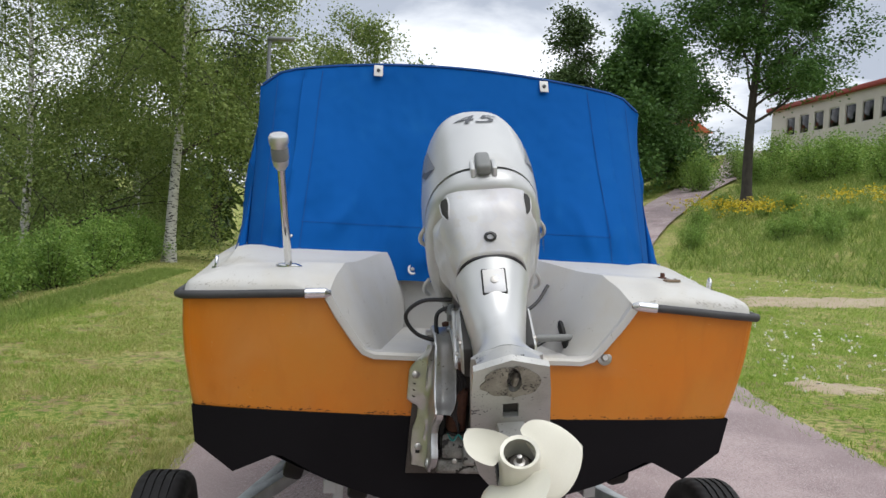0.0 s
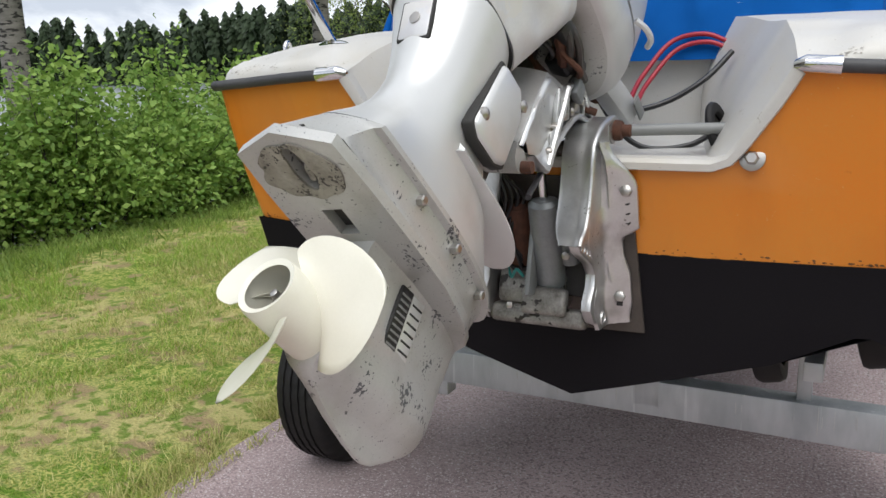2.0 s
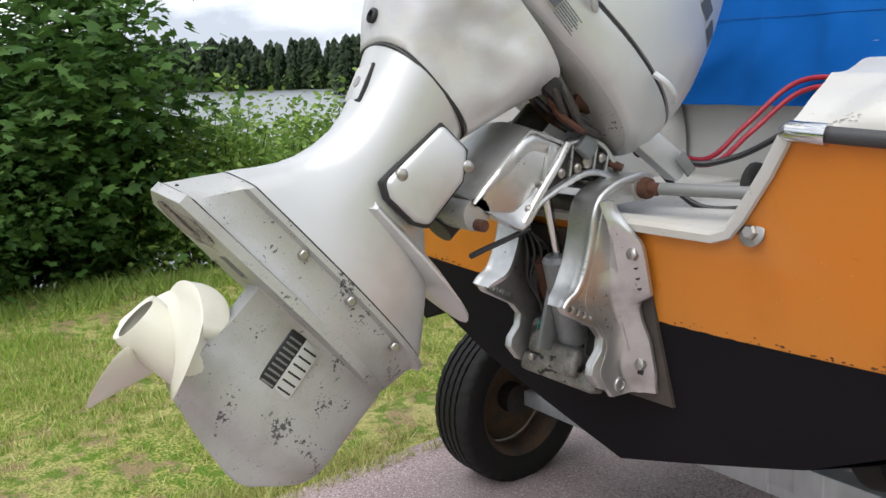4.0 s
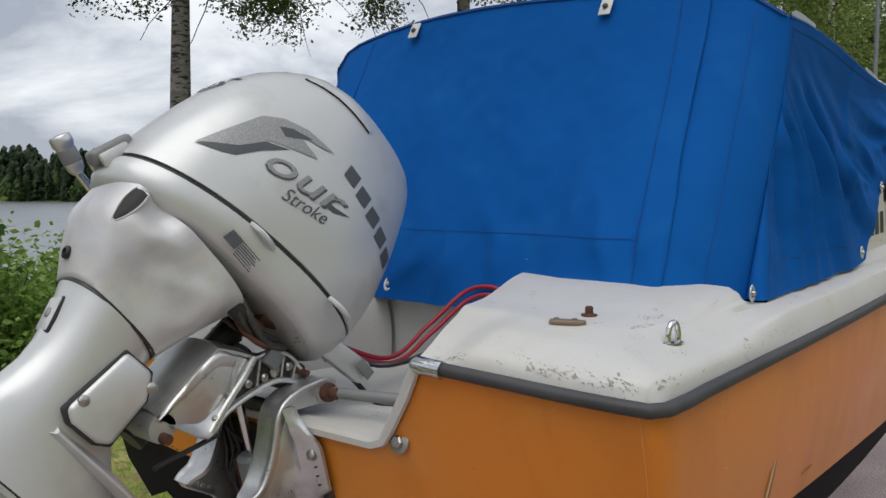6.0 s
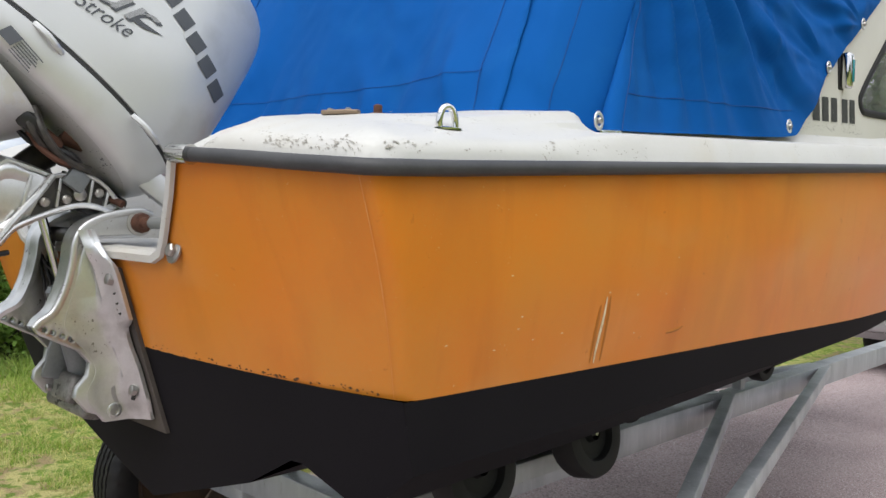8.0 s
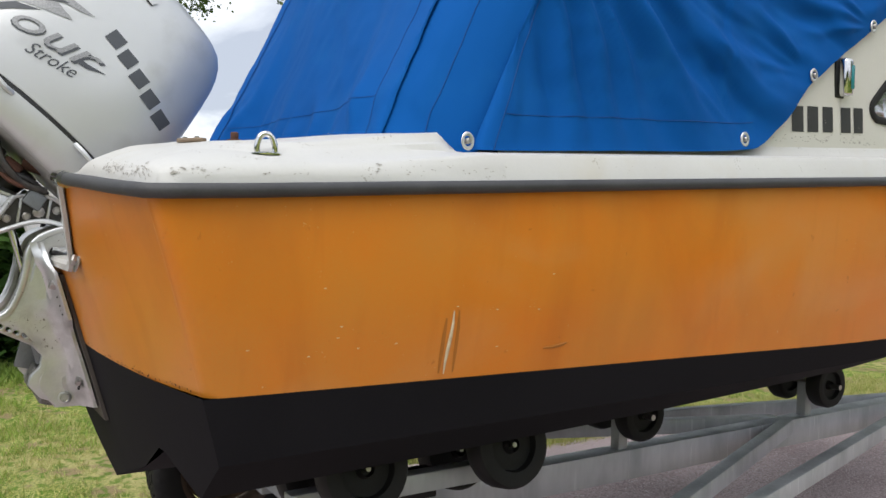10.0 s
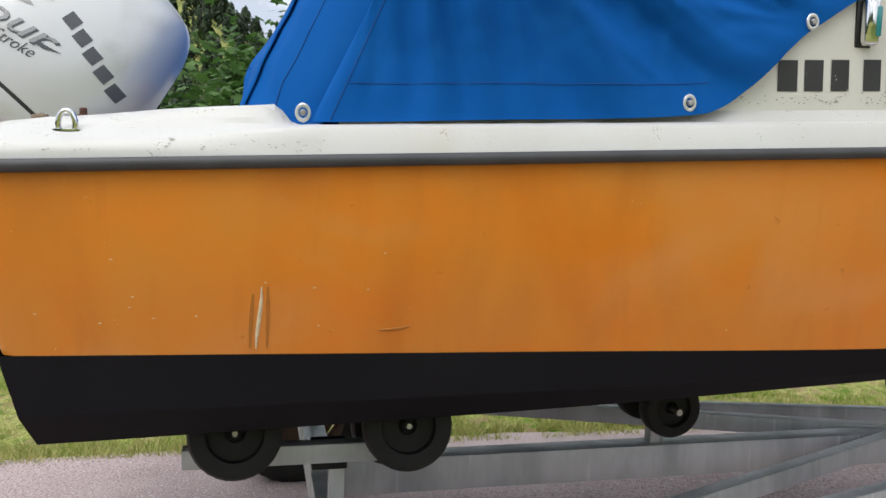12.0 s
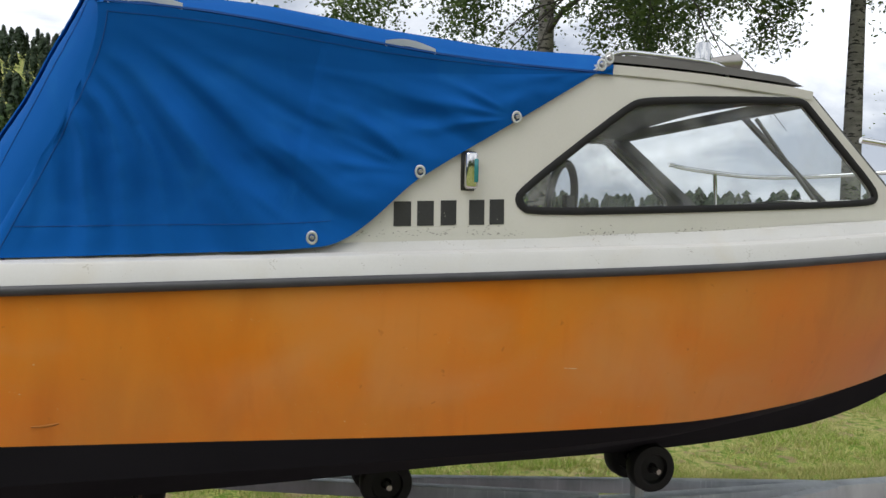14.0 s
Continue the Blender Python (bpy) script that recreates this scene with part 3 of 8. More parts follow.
# transom: orange above, black below, with the sunk cut-out for the motor
CUT = [(0.475, 1.328), (0.440, 1.27), (0.380, 1.186), (0.358, 1.161), (0.328, 1.150)]
SILL = 1.150
def edge_at(z, k):
    """x or y of the transom's edge at a height."""
    return tab(z, [(p[2], p[k]) for p in edge_pts[1]])


def cut_height(x):
    a = abs(x)
    if a >= CUT[0][0]:
        return 1.328 - 0.026 * (a - CUT[0][0]) / 0.4
    return max(CUT[-1][1], tab(a, [(c[0], c[1]) for c in CUT[::-1]]))


tr_bm = bmesh.new()
cols = sorted({-1.0, 1.0, *np.round(np.linspace(-0.97, 0.97, 41), 3), *[round(m * c[0] / 0.885, 4) for c in CUT for m in (-1, 1)]})
rows = []
for f in cols:
    top = 1.30 if abs(f) == 1 else cut_height(f * 0.885)
    col = []
    for k in range(9):
        z = edge_pts[1][k][2] if abs(f) == 1 else 0.95 + (top - 0.95) * k / 8
        ex, ey = edge_at(z, 0), edge_at(z, 1)
        x = f * ex
        y = ey if abs(f) == 1 else rake(z, x) + (ey - rake(z, ex)) * abs(f) ** 6
        col.append((x, y, z))
    rows.append(col)
grid(tr_bm, rows)
# black part below the boot top
trl_bm = bmesh.new()
under = [(0.0, 0.566), (0.45, 0.715), (0.60, 0.795), (0.63, 0.795), (0.757, 0.73), (0.88, 0.825), (0.889, 0.945)]
rows = []
for x in sorted({*np.round(np.linspace(-0.86, 0.86, 37), 3), *[m * u[0] for u in under for m in (-1, 1)]}):
    lo = float(np.interp(abs(x), [u[0] for u in under], [u[1] for u in under]))
    rows.append([(x, rake(lo + (0.951 - lo) * k / 6, x), lo + (0.951 - lo) * k / 6) for k in range(7)])
grid(trl_bm, rows)
for b in (top_bm, low_bm, tr_bm, trl_bm):
    bmesh.ops.remove_doubles(b, verts=b.verts, dist=0.0005)
    bmesh.ops.recalc_face_normals(b, faces=b.faces)
hull_side = part("hull", top_bm, ORANGE, boat, "faded orange gelcoat sides and transom", smooth=50)
part("transom", tr_bm, ORANGE, boat, smooth=60)
part("lower_transom", trl_bm, BLACK, boat, smooth=60)
part("bottom", low_bm, BLACK, boat, "matt black painted bottom with side runners", smooth=25)

# grey rubber rail round the sheer, chrome caps at the cut-out
for s in (1, -1):
    pts = [(s * x, rake(1.31, x) - 0.012, z) for x, z in ((0.53, 1.328), (0.60, 1.324), (0.68, 1.319), (0.76, 1.313), (0.82, 1.309), (0.87, 1.306))] + [(s * 0.915, rake(1.30, 0.9) - 0.006, 1.303),
           (s * 0.932, -0.075, 1.303), (s * 0.936, 0.0, 1.305)]
    for u in US[2:]:
        p = hull_line(RAIL, u)
        pts.append((s * (p.x + 0.012 * step(1.0, 0.95, u)), p.y + 0.012 * step(0.9, 1.0, u), p.z))
    part("rub_rail", tube([(x, y, z + 0.004) for x, y, z in pts], 0.0128, 12), RUBBER, boat, "grey rubber rub rail")
    b = tube([(s * 0.545, rake(1.327, 0.545) - 0.012, 1.331), (s * 0.488, rake(1.33, 0.49) - 0.010, 1.335), (s * 0.473, rake(1.33, 0.48), 1.332)], [0.0175, 0.0165, 0.011], 12)
    part("rail_end_cap", b, CHROME, boat, "chrome rail end cap")


# white deck: rolled edge, aft wings, motor well, foredeck
PROFILE = [(0.0, 0.010), (0.004, 0.020), (0.019, 0.062), (0.024, 0.069), (0.034, 0.073), (0.085, 0.077)]
AFT_PROFILE = [(0.0, 0.010), (0.002, 0.027), (0.012, 0.044), (0.034, 0.057), (0.085, 0.072), (0.18, 0.089)]
ROLL = (0, 0.002, 0.006, 0.012, 0.019, 0.024, 0.034, 0.055, 0.078, 0.084, 0.090, 0.096, 0.104)
CORNER = 0.06


def deck_point(x, y):
    """A point of the aft deck: edges rolled along transom and side, a low coaming inside."""
    dx, dy = tab(y, RAIL[0]) - x, y - rake(1.305, x)
    d = min(dx, dy)
    if dx < CORNER and dy < CORNER:
        ex, ey = CORNER - dx, CORNER - dy
        h = math.hypot(ex, ey)
        if h > CORNER:
            x -= ex * (1 - CORNER / h)
            y += ey * (1 - CORNER / h)
        d = max(0.0, CORNER - h)
    z = tab(y, RAIL[1]) + 0.028 * min(1, max(0, (0.88 - x) / 0.39)) * step(0.2, -0.1, y)
    fwd = step(0.25, 0.6, y)
    near = step(0.60, 0.50, x)
    aft = tab(d, AFT_PROFILE) * (1 - near) + (0.012 + 0.079 * min(1, d / 0.2)) * near
    z += tab(d, PROFILE) * fwd + aft * (1 - fwd)
    # raised coaming with a crisp outer edge, a narrow ledge half way up, and a rounded front end
    end = 0.51 - 0.5 * max(0.0, x - 0.80)
    edge = 0.812 + 0.050 * step(0.02, 0.20, y)
    up = 0.55 * step(edge, edge - 0.014, x) + 0.45 * step(edge - 0.022, edge - 0.040, x)
    z += (0.003 + 0.078 * max(0.0, y)) * up * step(end + 0.05, end, y) * step(0.03, 0.10, d)
    return Vector((x, y, z + 0.003 * noise.noise((x * 6, y * 6, 0)) * step(0.02, 0.1, d)))


def wing_height(x, y):
    return deck_point(x, y).z


def well_edge(y):
    return 0.480 - 0.321 * step(-0.2, 0.95, y)


def cut_point(g):
    """A point along the slope of the cut-out, from its top (0) to its foot (1)."""
    ln = [0.0]
    for a, c in zip(CUT, CUT[1:]):
        ln.append(ln[-1] + math.hypot(a[0] - c[0], a[1] - c[1]))
    x, z = (float(np.interp(g * ln[-1], ln, [c[k] for c in CUT])) for k in (0, 1))
    return Vector((x, rake(z, x), z))


deck_bm = bmesh.new()
AFT_ROWS = [r / 0.70 for r in ROLL] + [0.16 + 0.84 * i / 34 for i in range(35)]
for s in (1, -1):
    rows, flank = [], []
    for v in AFT_ROWS:
        y0 = -0.098 + 0.698 * v
        inner, outer = well_edge(y0), tab(y0, RAIL[0])
        row = []
        for x in [inner + (outer - 0.108 - inner) * j / 24 for j in range(25)] + [outer - r for r in ROLL[::-1]]:
            ya = rake(1.305, x)
            row.append(deck_point(x, ya + (0.60 - ya) * v))
        rows.append([(s * p.x, p.y, p.z) for p in row])
        a = row[0]
        f = min(1, (a.y - rake(1.305, 0.49)) / (0.50 - rake(1.305, 0.49)))
        c = Vector((0.323 - 0.13 * f, rake(SILL, 0.3) + (0.50 - rake(SILL, 0.3)) * f, SILL + 0.01 * f))
        line = []
        for k in range(13):
            g = k / 12
            p = a.lerp(c, g)
            p.x -= 0.03 * math.sin(math.pi * g) * f
            p = p.lerp(a.lerp(cut_point(g), step(0, 0.1, g)), step(0.16, 0.0, f))
            line.append((s * p.x, p.y, p.z))
        if f < 1:
            flank.append(line)
    grid(deck_bm, rows)
    grid(deck_bm, flank)
    # the rolled edge runs on forward to the stem
    way = [(tab(0.6, RAIL[0]), 0.6, tab(0.6, RAIL[1]), -1, 0)]
    for u in US:
        p = hull_line(RAIL, u)
        if p.y > 0.63:
            way.append((p.x, p.y, p.z, -1, 0) if u < 0.97 else (p.x, p.y, p.z, -1, -0.6))
    grid(deck_bm, [[(s * max(0, x + nx * a), y + ny * a, z + up) for a, up in PROFILE] for x, y, z, nx, ny in way])
# well floor and front
grid(deck_bm, [[(x, rake(SILL, 0.3) + (0.50 - rake(SILL, 0.3)) * f, SILL + 0.01 * f) for x in np.linspace(-(0.323 - 0.13 * f), 0.323 - 0.13 * f, 9)] for f in (0, 0.25, 0.5, 0.75, 1)])
grid(deck_bm, [[(x, 0.50, z) for x in np.linspace(-0.31, 0.31, 9)] for z in (SILL + 0.01, 1.25, 1.36, 1.48)])
# coaming strip under the cover and along the cabin
for s in (1, -1):
    grid(deck_bm, [[(s * (tab(y, RAIL[0]) - 0.080), y, tab(y, RAIL[1]) + 0.066), (s * min(0.846, tab(y, RAIL[0]) - 0.098), y, tab(y, RAIL[1]) + 0.084),
                    (s * min(0.828, tab(y, RAIL[0]) - 0.12), y, tab(y, RAIL[1]) + 0.112), (s * min(0.80, tab(y, RAIL[0]) - 0.14), y, tab(y, RAIL[1]) + 0.118)] for y in np.linspace(0.64, 3.9, 30)])
# foredeck with a camber
rows = []
for i in range(20):
    y = 3.55 + 1.45 * i / 19
    w = max(0.0, tab(y, RAIL[0]) - 0.07)
    rows.append([(w * f, y, tab(y, RAIL[1]) + 0.081 + 0.12 * (1 - f * f) * step(5.1, 3.6, y)) for f in np.linspace(-1, 1, 13)])
grid(deck_bm, rows)
bmesh.ops.remove_doubles(deck_bm, verts=deck_bm.verts, dist=0.0008)
bmesh.ops.recalc_face_normals(deck_bm, faces=deck_bm.faces)
deck = part("deck", deck_bm, WHITE, boat, "white gelcoat deck with chipped aft edges and a sunk motor well", smooth=30)

# white lip folded over the cut-out
lip = [(-x, z) for x, z in CUT] + [(x, SILL) for x in np.linspace(-0.28, 0.28, 9)] + CUT[::-1]
lip_rows = []
for i, (x, z) in enumerate(lip):
    a, c = lip[max(0, i - 1)], lip[min(len(lip) - 1, i + 1)]
    t = Vector((c[0] - a[0], c[1] - a[1])).normalized()
    nx, nz = t.y, -t.x
    y = rake(z, x)
    lip_rows.append([(x + nx * 0.016, y - 0.003, z + nz * 0.016), (x + nx * 0.014, y - 0.011, z + nz * 0.014), (x, y - 0.013, z), (x - nx * 0.008, y - 0.008, z - nz * 0.008), (x - nx * 0.010, y + 0.03, z - nz * 0.010)])
lip_bm = bmesh.new()
grid(lip_bm, lip_rows)
bmesh.ops.recalc_face_normals(lip_bm, faces=lip_bm.faces)
part("transom_lip", lip_bm, WHITE, boat, "chipped white edge of the motor cut-out")
# bolt through the transom
bolt_m = Matrix.Translation((0.402, rake(1.162, 0.402) - 0.001, 1.162)) @ pose(0, 0, 0, 74.6)
b = lathe(bolt_m, [(0.024, 0), (0.024, 0.003), (0.019, 0.005)], 20)
lathe(bolt_m @ pose(0, 0, 0.004), [(0.0135, 0), (0.0135, 0.008), (0.010, 0.011)], 6, b)
part("drain_bolt", b, STEEL, boat, "steel hexagon bolt with washer")

# cabin sides with their window openings
def cab_x(y, z):
    return 0.832 - (z - 1.5) * 0.055 - 0.13 * step(2.4, 3.9, y)


WINDOW = [(2.075, 1.572), (2.035, 1.60), (2.04, 1.635), (2.40, 1.915), (2.46, 1.94), (3.02, 1.985), (3.10, 1.985), (3.14, 1.95), (3.42, 1.71), (3.44, 1.67), (3.41, 1.65), (3.0, 1.622)]
for _ in range(2):
    # rounded corners
    WINDOW = [(a[0] * (1 - f) + c[0] * f, a[1] * (1 - f) + c[1] * f) for a, c in zip(WINDOW, WINDOW[1:] + WINDOW[:1]) for f in (0.22, 0.78)]
SIDE = [(1.40, 1.45), (1.75, 1.69), (2.03, 1.865), (2.31, 2.04), (2.6, 2.036), (3.12, 2.026), (3.42, 1.77), (3.72, 1.51), (3.72, 1.47), (2.8, 1.47), (2.0, 1.44)]


def band(loop, wide, out_d, s, dens=1):
    """A ring of frame round a window outline."""
    n, rows = len(loop), []
    c = (sum(p[0] for p in loop) / n, sum(p[1] for p in loop) / n)
    for i in range(n + 1):
        a, p, q = loop[(i - 1) % n], loop[i % n], loop[(i + 1) % n]
        t = Vector((q[0] - a[0], q[1] - a[1])).normalized()
        nn = Vector((t.y, -t.x))
        if nn.dot(Vector((p[0] - c[0], p[1] - c[1]))) < 0:
            nn = -nn
        row = []
        for off, d in ((-wide / 2, -0.008), (-wide / 2, out_d * 0.6), (-wide / 4, out_d), (wide / 4, out_d), (wide / 2, out_d * 0.6), (wide / 2, -0.002)):
            y, z = p[0] + nn.x * off, p[1] + nn.y * off
            row.append((s * (cab_x(y, z) + d), y, z))
        rows.append(row)
    b = bmesh.new()
    grid(b, rows)
    bmesh.ops.recalc_face_normals(b, faces=b.faces)
    return b


cabin = part("cabin", bmesh.new(), CREAM, boat, "cream gelcoat cabin")
for s in (1, -1):
    b = bmesh.new()
    edges = []
    for loop in (SIDE, WINDOW):
        vs = [b.verts.new((0, y, z)) for y, z in loop]
        edges += [b.edges.new((vs[i], vs[(i + 1) % len(vs)])) for i in range(len(vs))]
    bmesh.ops.triangle_fill(b, use_beauty=True, use_dissolve=False, edges=edges)
    for v in b.verts:
        v.co.x = s * cab_x(v.co.y, v.co.z)
    ext = bmesh.ops.extrude_face_region(b, geom=b.faces[:])
    bmesh.ops.translate(b, verts=[v for v in ext["geom"] if isinstance(v, bmesh.types.BMVert)], vec=(-0.03 * s, 0, 0))
    bmesh.ops.recalc_face_normals(b, faces=b.faces)
    part("cabin_side", b, CREAM, cabin, smooth=30)
    # added sheet inside the cream wall, dark to paint in the cabin's shade
    b = bmesh.new()
    edges = []
    for loop in (SIDE, WINDOW):
        vs = [b.verts.new((0, y, z)) for y, z in loop]
        edges += [b.edges.new((vs[i], vs[(i + 1) % len(vs)])) for i in range(len(vs))]
    bmesh.ops.triangle_fill(b, use_beauty=True, use_dissolve=False, edges=edges)
    for v in b.verts:
        v.co.x = s * (cab_x(v.co.y, v.co.z) - 0.035)
    part("inner_sheet", b, INSIDE_SHADE, cabin, "dark grey inner sheet with the cabin's shade in its colour", smooth=0)
    wf = part("window_frame", band(WINDOW, 0.023, 0.007, s), BLACK_RUBBER, boat, "black rubber window surround")
    b = bmesh.new()
    f = b.faces.new([b.verts.new((s * (cab_x(y, z) - 0.004), y, z)) for y, z in WINDOW])
    pane = part("pane", b, PANE, wf, "clear side window", smooth=0)
    pane.visible_shadow = False
def roof_edge(y):
    return tab(y, [(2.30, 2.042), (2.6, 2.040), (3.13, 2.030)])


# roof: cambered cream edge with a brown-grey non-slip top
rows = []
for y, dz in ((2.30, 0.0), (2.36, 0.002), (2.5, 0.002), (2.7, 0.002), (2.85, 0.001), (3.04, 0.0), (3.14, -0.006)):
    rows.append([((cab_x(y, 2.02) + 0.003) * f, y, roof_edge(y) + dz + 0.045 * (1 - f * f)) for f in np.linspace(-1, 1, 13)])
b = bmesh.new()
grid(b, rows)
ext = bmesh.ops.extrude_face_region(b, geom=b.faces[:])
bmesh.ops.translate(b, verts=[v for v in ext["geom"] if isinstance(v, bmesh.types.BMVert)], vec=(0, 0, -0.03))
bmesh.ops.recalc_face_normals(b, faces=b.faces)
part("cabin_roof", b, CREAM, cabin)
# same dark sheet under the roof, shade in its colour
b = bmesh.new()
grid(b, [[(x, y, z - 0.034) for x, y, z in r] for r in rows])
part("roof_inner_sheet", b, INSIDE_SHADE, cabin)
rows = []
for y, e in ((2.35, 0.0), (2.36, 0.024), (2.45, 0.030), (2.6, 0.03), (2.8, 0.030), (3.03, 0.026), (3.11, 0.0)):
    rows.append([((cab_x(y, 2.02) - 0.014) * f, y, roof_edge(y) + 0.008 + 0.045 * (1 - (0.965 * f) ** 2) + e * (1 if abs(f) < 0.99 else 0.1)) for f in (-1, -0.985, -0.9, -0.7, -0.5, -0.25, 0, 0.25, 0.5, 0.7, 0.9, 0.985, 1)])
b = bmesh.new()
grid(b, rows)
bmesh.ops.recalc_face_normals(b, faces=b.faces)
part("roof_panel", b, NONSKID, boat, "brown-grey non-slip roof panel")
# windscreen: two panes and a middle post, raked
for x0, x1 in ((-0.70, 0.29), (0.31, 0.70)):
    b = bmesh.new()
    b.faces.new([b.verts.new(p) for p in ((x0, 3.17, 2.0), (x1, 3.17, 2.0), (x1 * 0.97, 3.64, 1.60), (x0 * 0.97, 3.64, 1.60))])
    o = part("windscreen_pane", b, CLEAR, boat, "raked windscreen pane", smooth=0)
    o.visible_shadow = False
b = bar((0.30, 3.18, 1.99), (0.30, 3.65, 1.60), 0.022, 0.02)
for s in (1, -1):
    bar((s * 0.71, 3.14, 2.0), (s * 0.66, 3.65, 1.58), 0.04 if s > 0 else 0.12, 0.04, bm=b)
bar((-0.69, 3.15, 2.0), (0.69, 3.15, 2.0), 0.05, 0.04, bm=b)
bar((-0.70, 3.66, 1.585), (0.70, 3.66, 1.585), 0.05, 0.05, bm=b)
# posts coloured dark for the shade on their inner side
part("windscreen_frame", b, INSIDE_SHADE, boat, "windscreen frame with its shaded inside put into dark grey")
# inside: dark sole, dashboard, steering wheel, bunk backs
b = box(pose(0, 1.75, 1.0), (1.4, 2.3, 0.03))
part("cockpit_sole", b, VINYL, boat)
b = box(pose(0.0, 3.2, 1.45), (1.5, 0.5, 0.20), 0.03)
part("dashboard", b, VINYL, boat, "dark dashboard")
b = tube([(0.60 + 0.025 * math.sin(a), 2.275 + 0.045 * math.cos(a), 1.62 + 0.125 * math.sin(a)) for a in np.linspace(0, 2 * math.pi, 29)], 0.014, 8, cap=False)
bar((0.6, 2.30, 1.45), (0.6, 2.30, 1.64), 0.04, 0.03, bm=b)
part("steering_wheel", b, PLASTIC, boat, "black steering wheel")

# ---- cover ----
cover = thing("boat_cover", pose(0, 1.3, 1.45), "blue canvas cockpit cover with sewn seams, wrinkled and pinned by eyelets", "boat cover")


def ridge(a, k):
    """A rounded fold that repeats every half turn, narrower as k grows."""
    return (0.5 + 0.5 * math.cos(2 * a)) ** k


def aft_bottom(x):
    a = abs(x)
    z = 1.442 - 0.012 * step(0.6, 0.72, a) - 0.026 * step(0.72, 0.81, a)
    return z - 0.10 * step(0.41, 0.30, a)


def arch(x, y):
    """Height of the roof of the cover."""
    ridge = 2.228 - 0.06 * step(0.9, 2.3, y) - 0.02 * step(1.3, 0.75, y) * max(0, 1 - (x / 0.8) ** 2)
    return ridge - (0.085 + 0.02 * step(0.85, 2.3, y)) * (x / 0.78) ** 2 - 0.05 * step(0.70, 0.815, abs(x)) + 0.006 * math.sin(y * 5 + x * 3)


def aft_top(x):
    """y of the bowed top edge of the aft panel."""
    return 0.85 - 0.10 * max(0, 1 - (x / 0.8) ** 2)


def round_off(x, v):
    """How far the aft panel curves round toward the side near its ends."""
    e = min(1, max(0, (abs(x) - 0.69) / 0.12))
    return 0.085 * (1 - math.sqrt(max(0.0, 1 - e * e))) * (1 - v ** 5)


def aft_fold(x, v):
    """Hanging folds and creases of the aft panel, outward."""
    soft = 0.022 * ridge(x * 6.3 + 0.9 * v + 1.2 * noise.noise((x * 1.5, v * 1.5, 1)), 2.2) * (1 - v) ** 1.2
    low = 0.014 * ridge(x * 19 + 5 * v * math.copysign(1, x) + 2 * noise.noise((x * 3, v * 3, 6)), 2.4) * step(0.45, 0.08, v)
    pull = 0.0
    for px, pv in ((-0.633, 0.0), (0.659, 0.0), (-0.175, 0.0), (0.20, 0.0)):
        d = (x - px) / (0.02 + 0.10 * (v - pv))
        pull += 0.012 * math.exp(-d * d) * step(0.55, 0.05, v)
    return soft + low + pull + 0.003 * noise.noise((x * 22, v * 16, 3)) + 0.008 * noise.noise((x * 5 + v * 3, v * 4, 5)) * (1 - v * 0.7)


b = bmesh.new()
N, Mv = 130, 60
rows = []
for i in range(Mv + 1):
    v = i / Mv
    row = []
    for j in range(N + 1):
        x = -0.81 + 1.62 * j / N
        z0, z1 = aft_bottom(x), arch(x, aft_top(x))
        z = z0 + (z1 - z0) * v
        e = step(0.58, 0.81, abs(x))
        y = 0.448 + (aft_top(x) - 0.453) * v ** 1.05 + 0.075 * e * e * (1 - v) + round_off(x, v)
        fold = aft_fold(x, v)
        sag = 0.02 * math.sin(math.pi * v) * math.cos(x * 1.8)
        k = 1 - step(0.70, 0.81, abs(x))
        row.append((x, y + k * (sag - abs(fold) * 1.2 * (0.3 + 0.7 * step(0.0, 0.15, v))), z + 0.004 * k * noise.noise((x * 9, v * 3, 2)) * (1 - v)))
    rows.append(row)
grid(b, rows)
bmesh.ops.recalc_face_normals(b, faces=b.faces)
aft_panel = part("aft_panel", b, CANVAS, cover, "", smooth=60)


def side_bottom(t):
    """Bottom edge of a side panel, from the aft corner to the cabin top."""
    pts = [(0.0, 0.523, 1.416), (0.10, 0.60, 1.412), (0.25, 0.95, 1.428), (0.45, 1.44, 1.458), (0.62, 1.73, 1.665), (0.8, 2.02, 1.845), (1.0, 2.34, 2.045)]
    return tab(t, [(p[0], p[1]) for p in pts]), tab(t, [(p[0], p[2]) for p in pts])


# folds that fan out from the top aft corner: angle below the roof line, width, height
FAN = ((0.10, 0.04, 0.018), (0.24, 0.05, 0.030), (0.42, 0.05, 0.034), (0.62, 0.07, 0.060), (0.92, 0.085, 0.072), (1.14, 0.05, 0.048), (1.30, 0.055, 0.058), (1.47, 0.04, 0.042))
PULLS = ((1.415, 1.478, 2.2), (1.724, 1.676, 2.75), (2.02, 1.852, 3.0), (2.30, 2.035, 3.05))


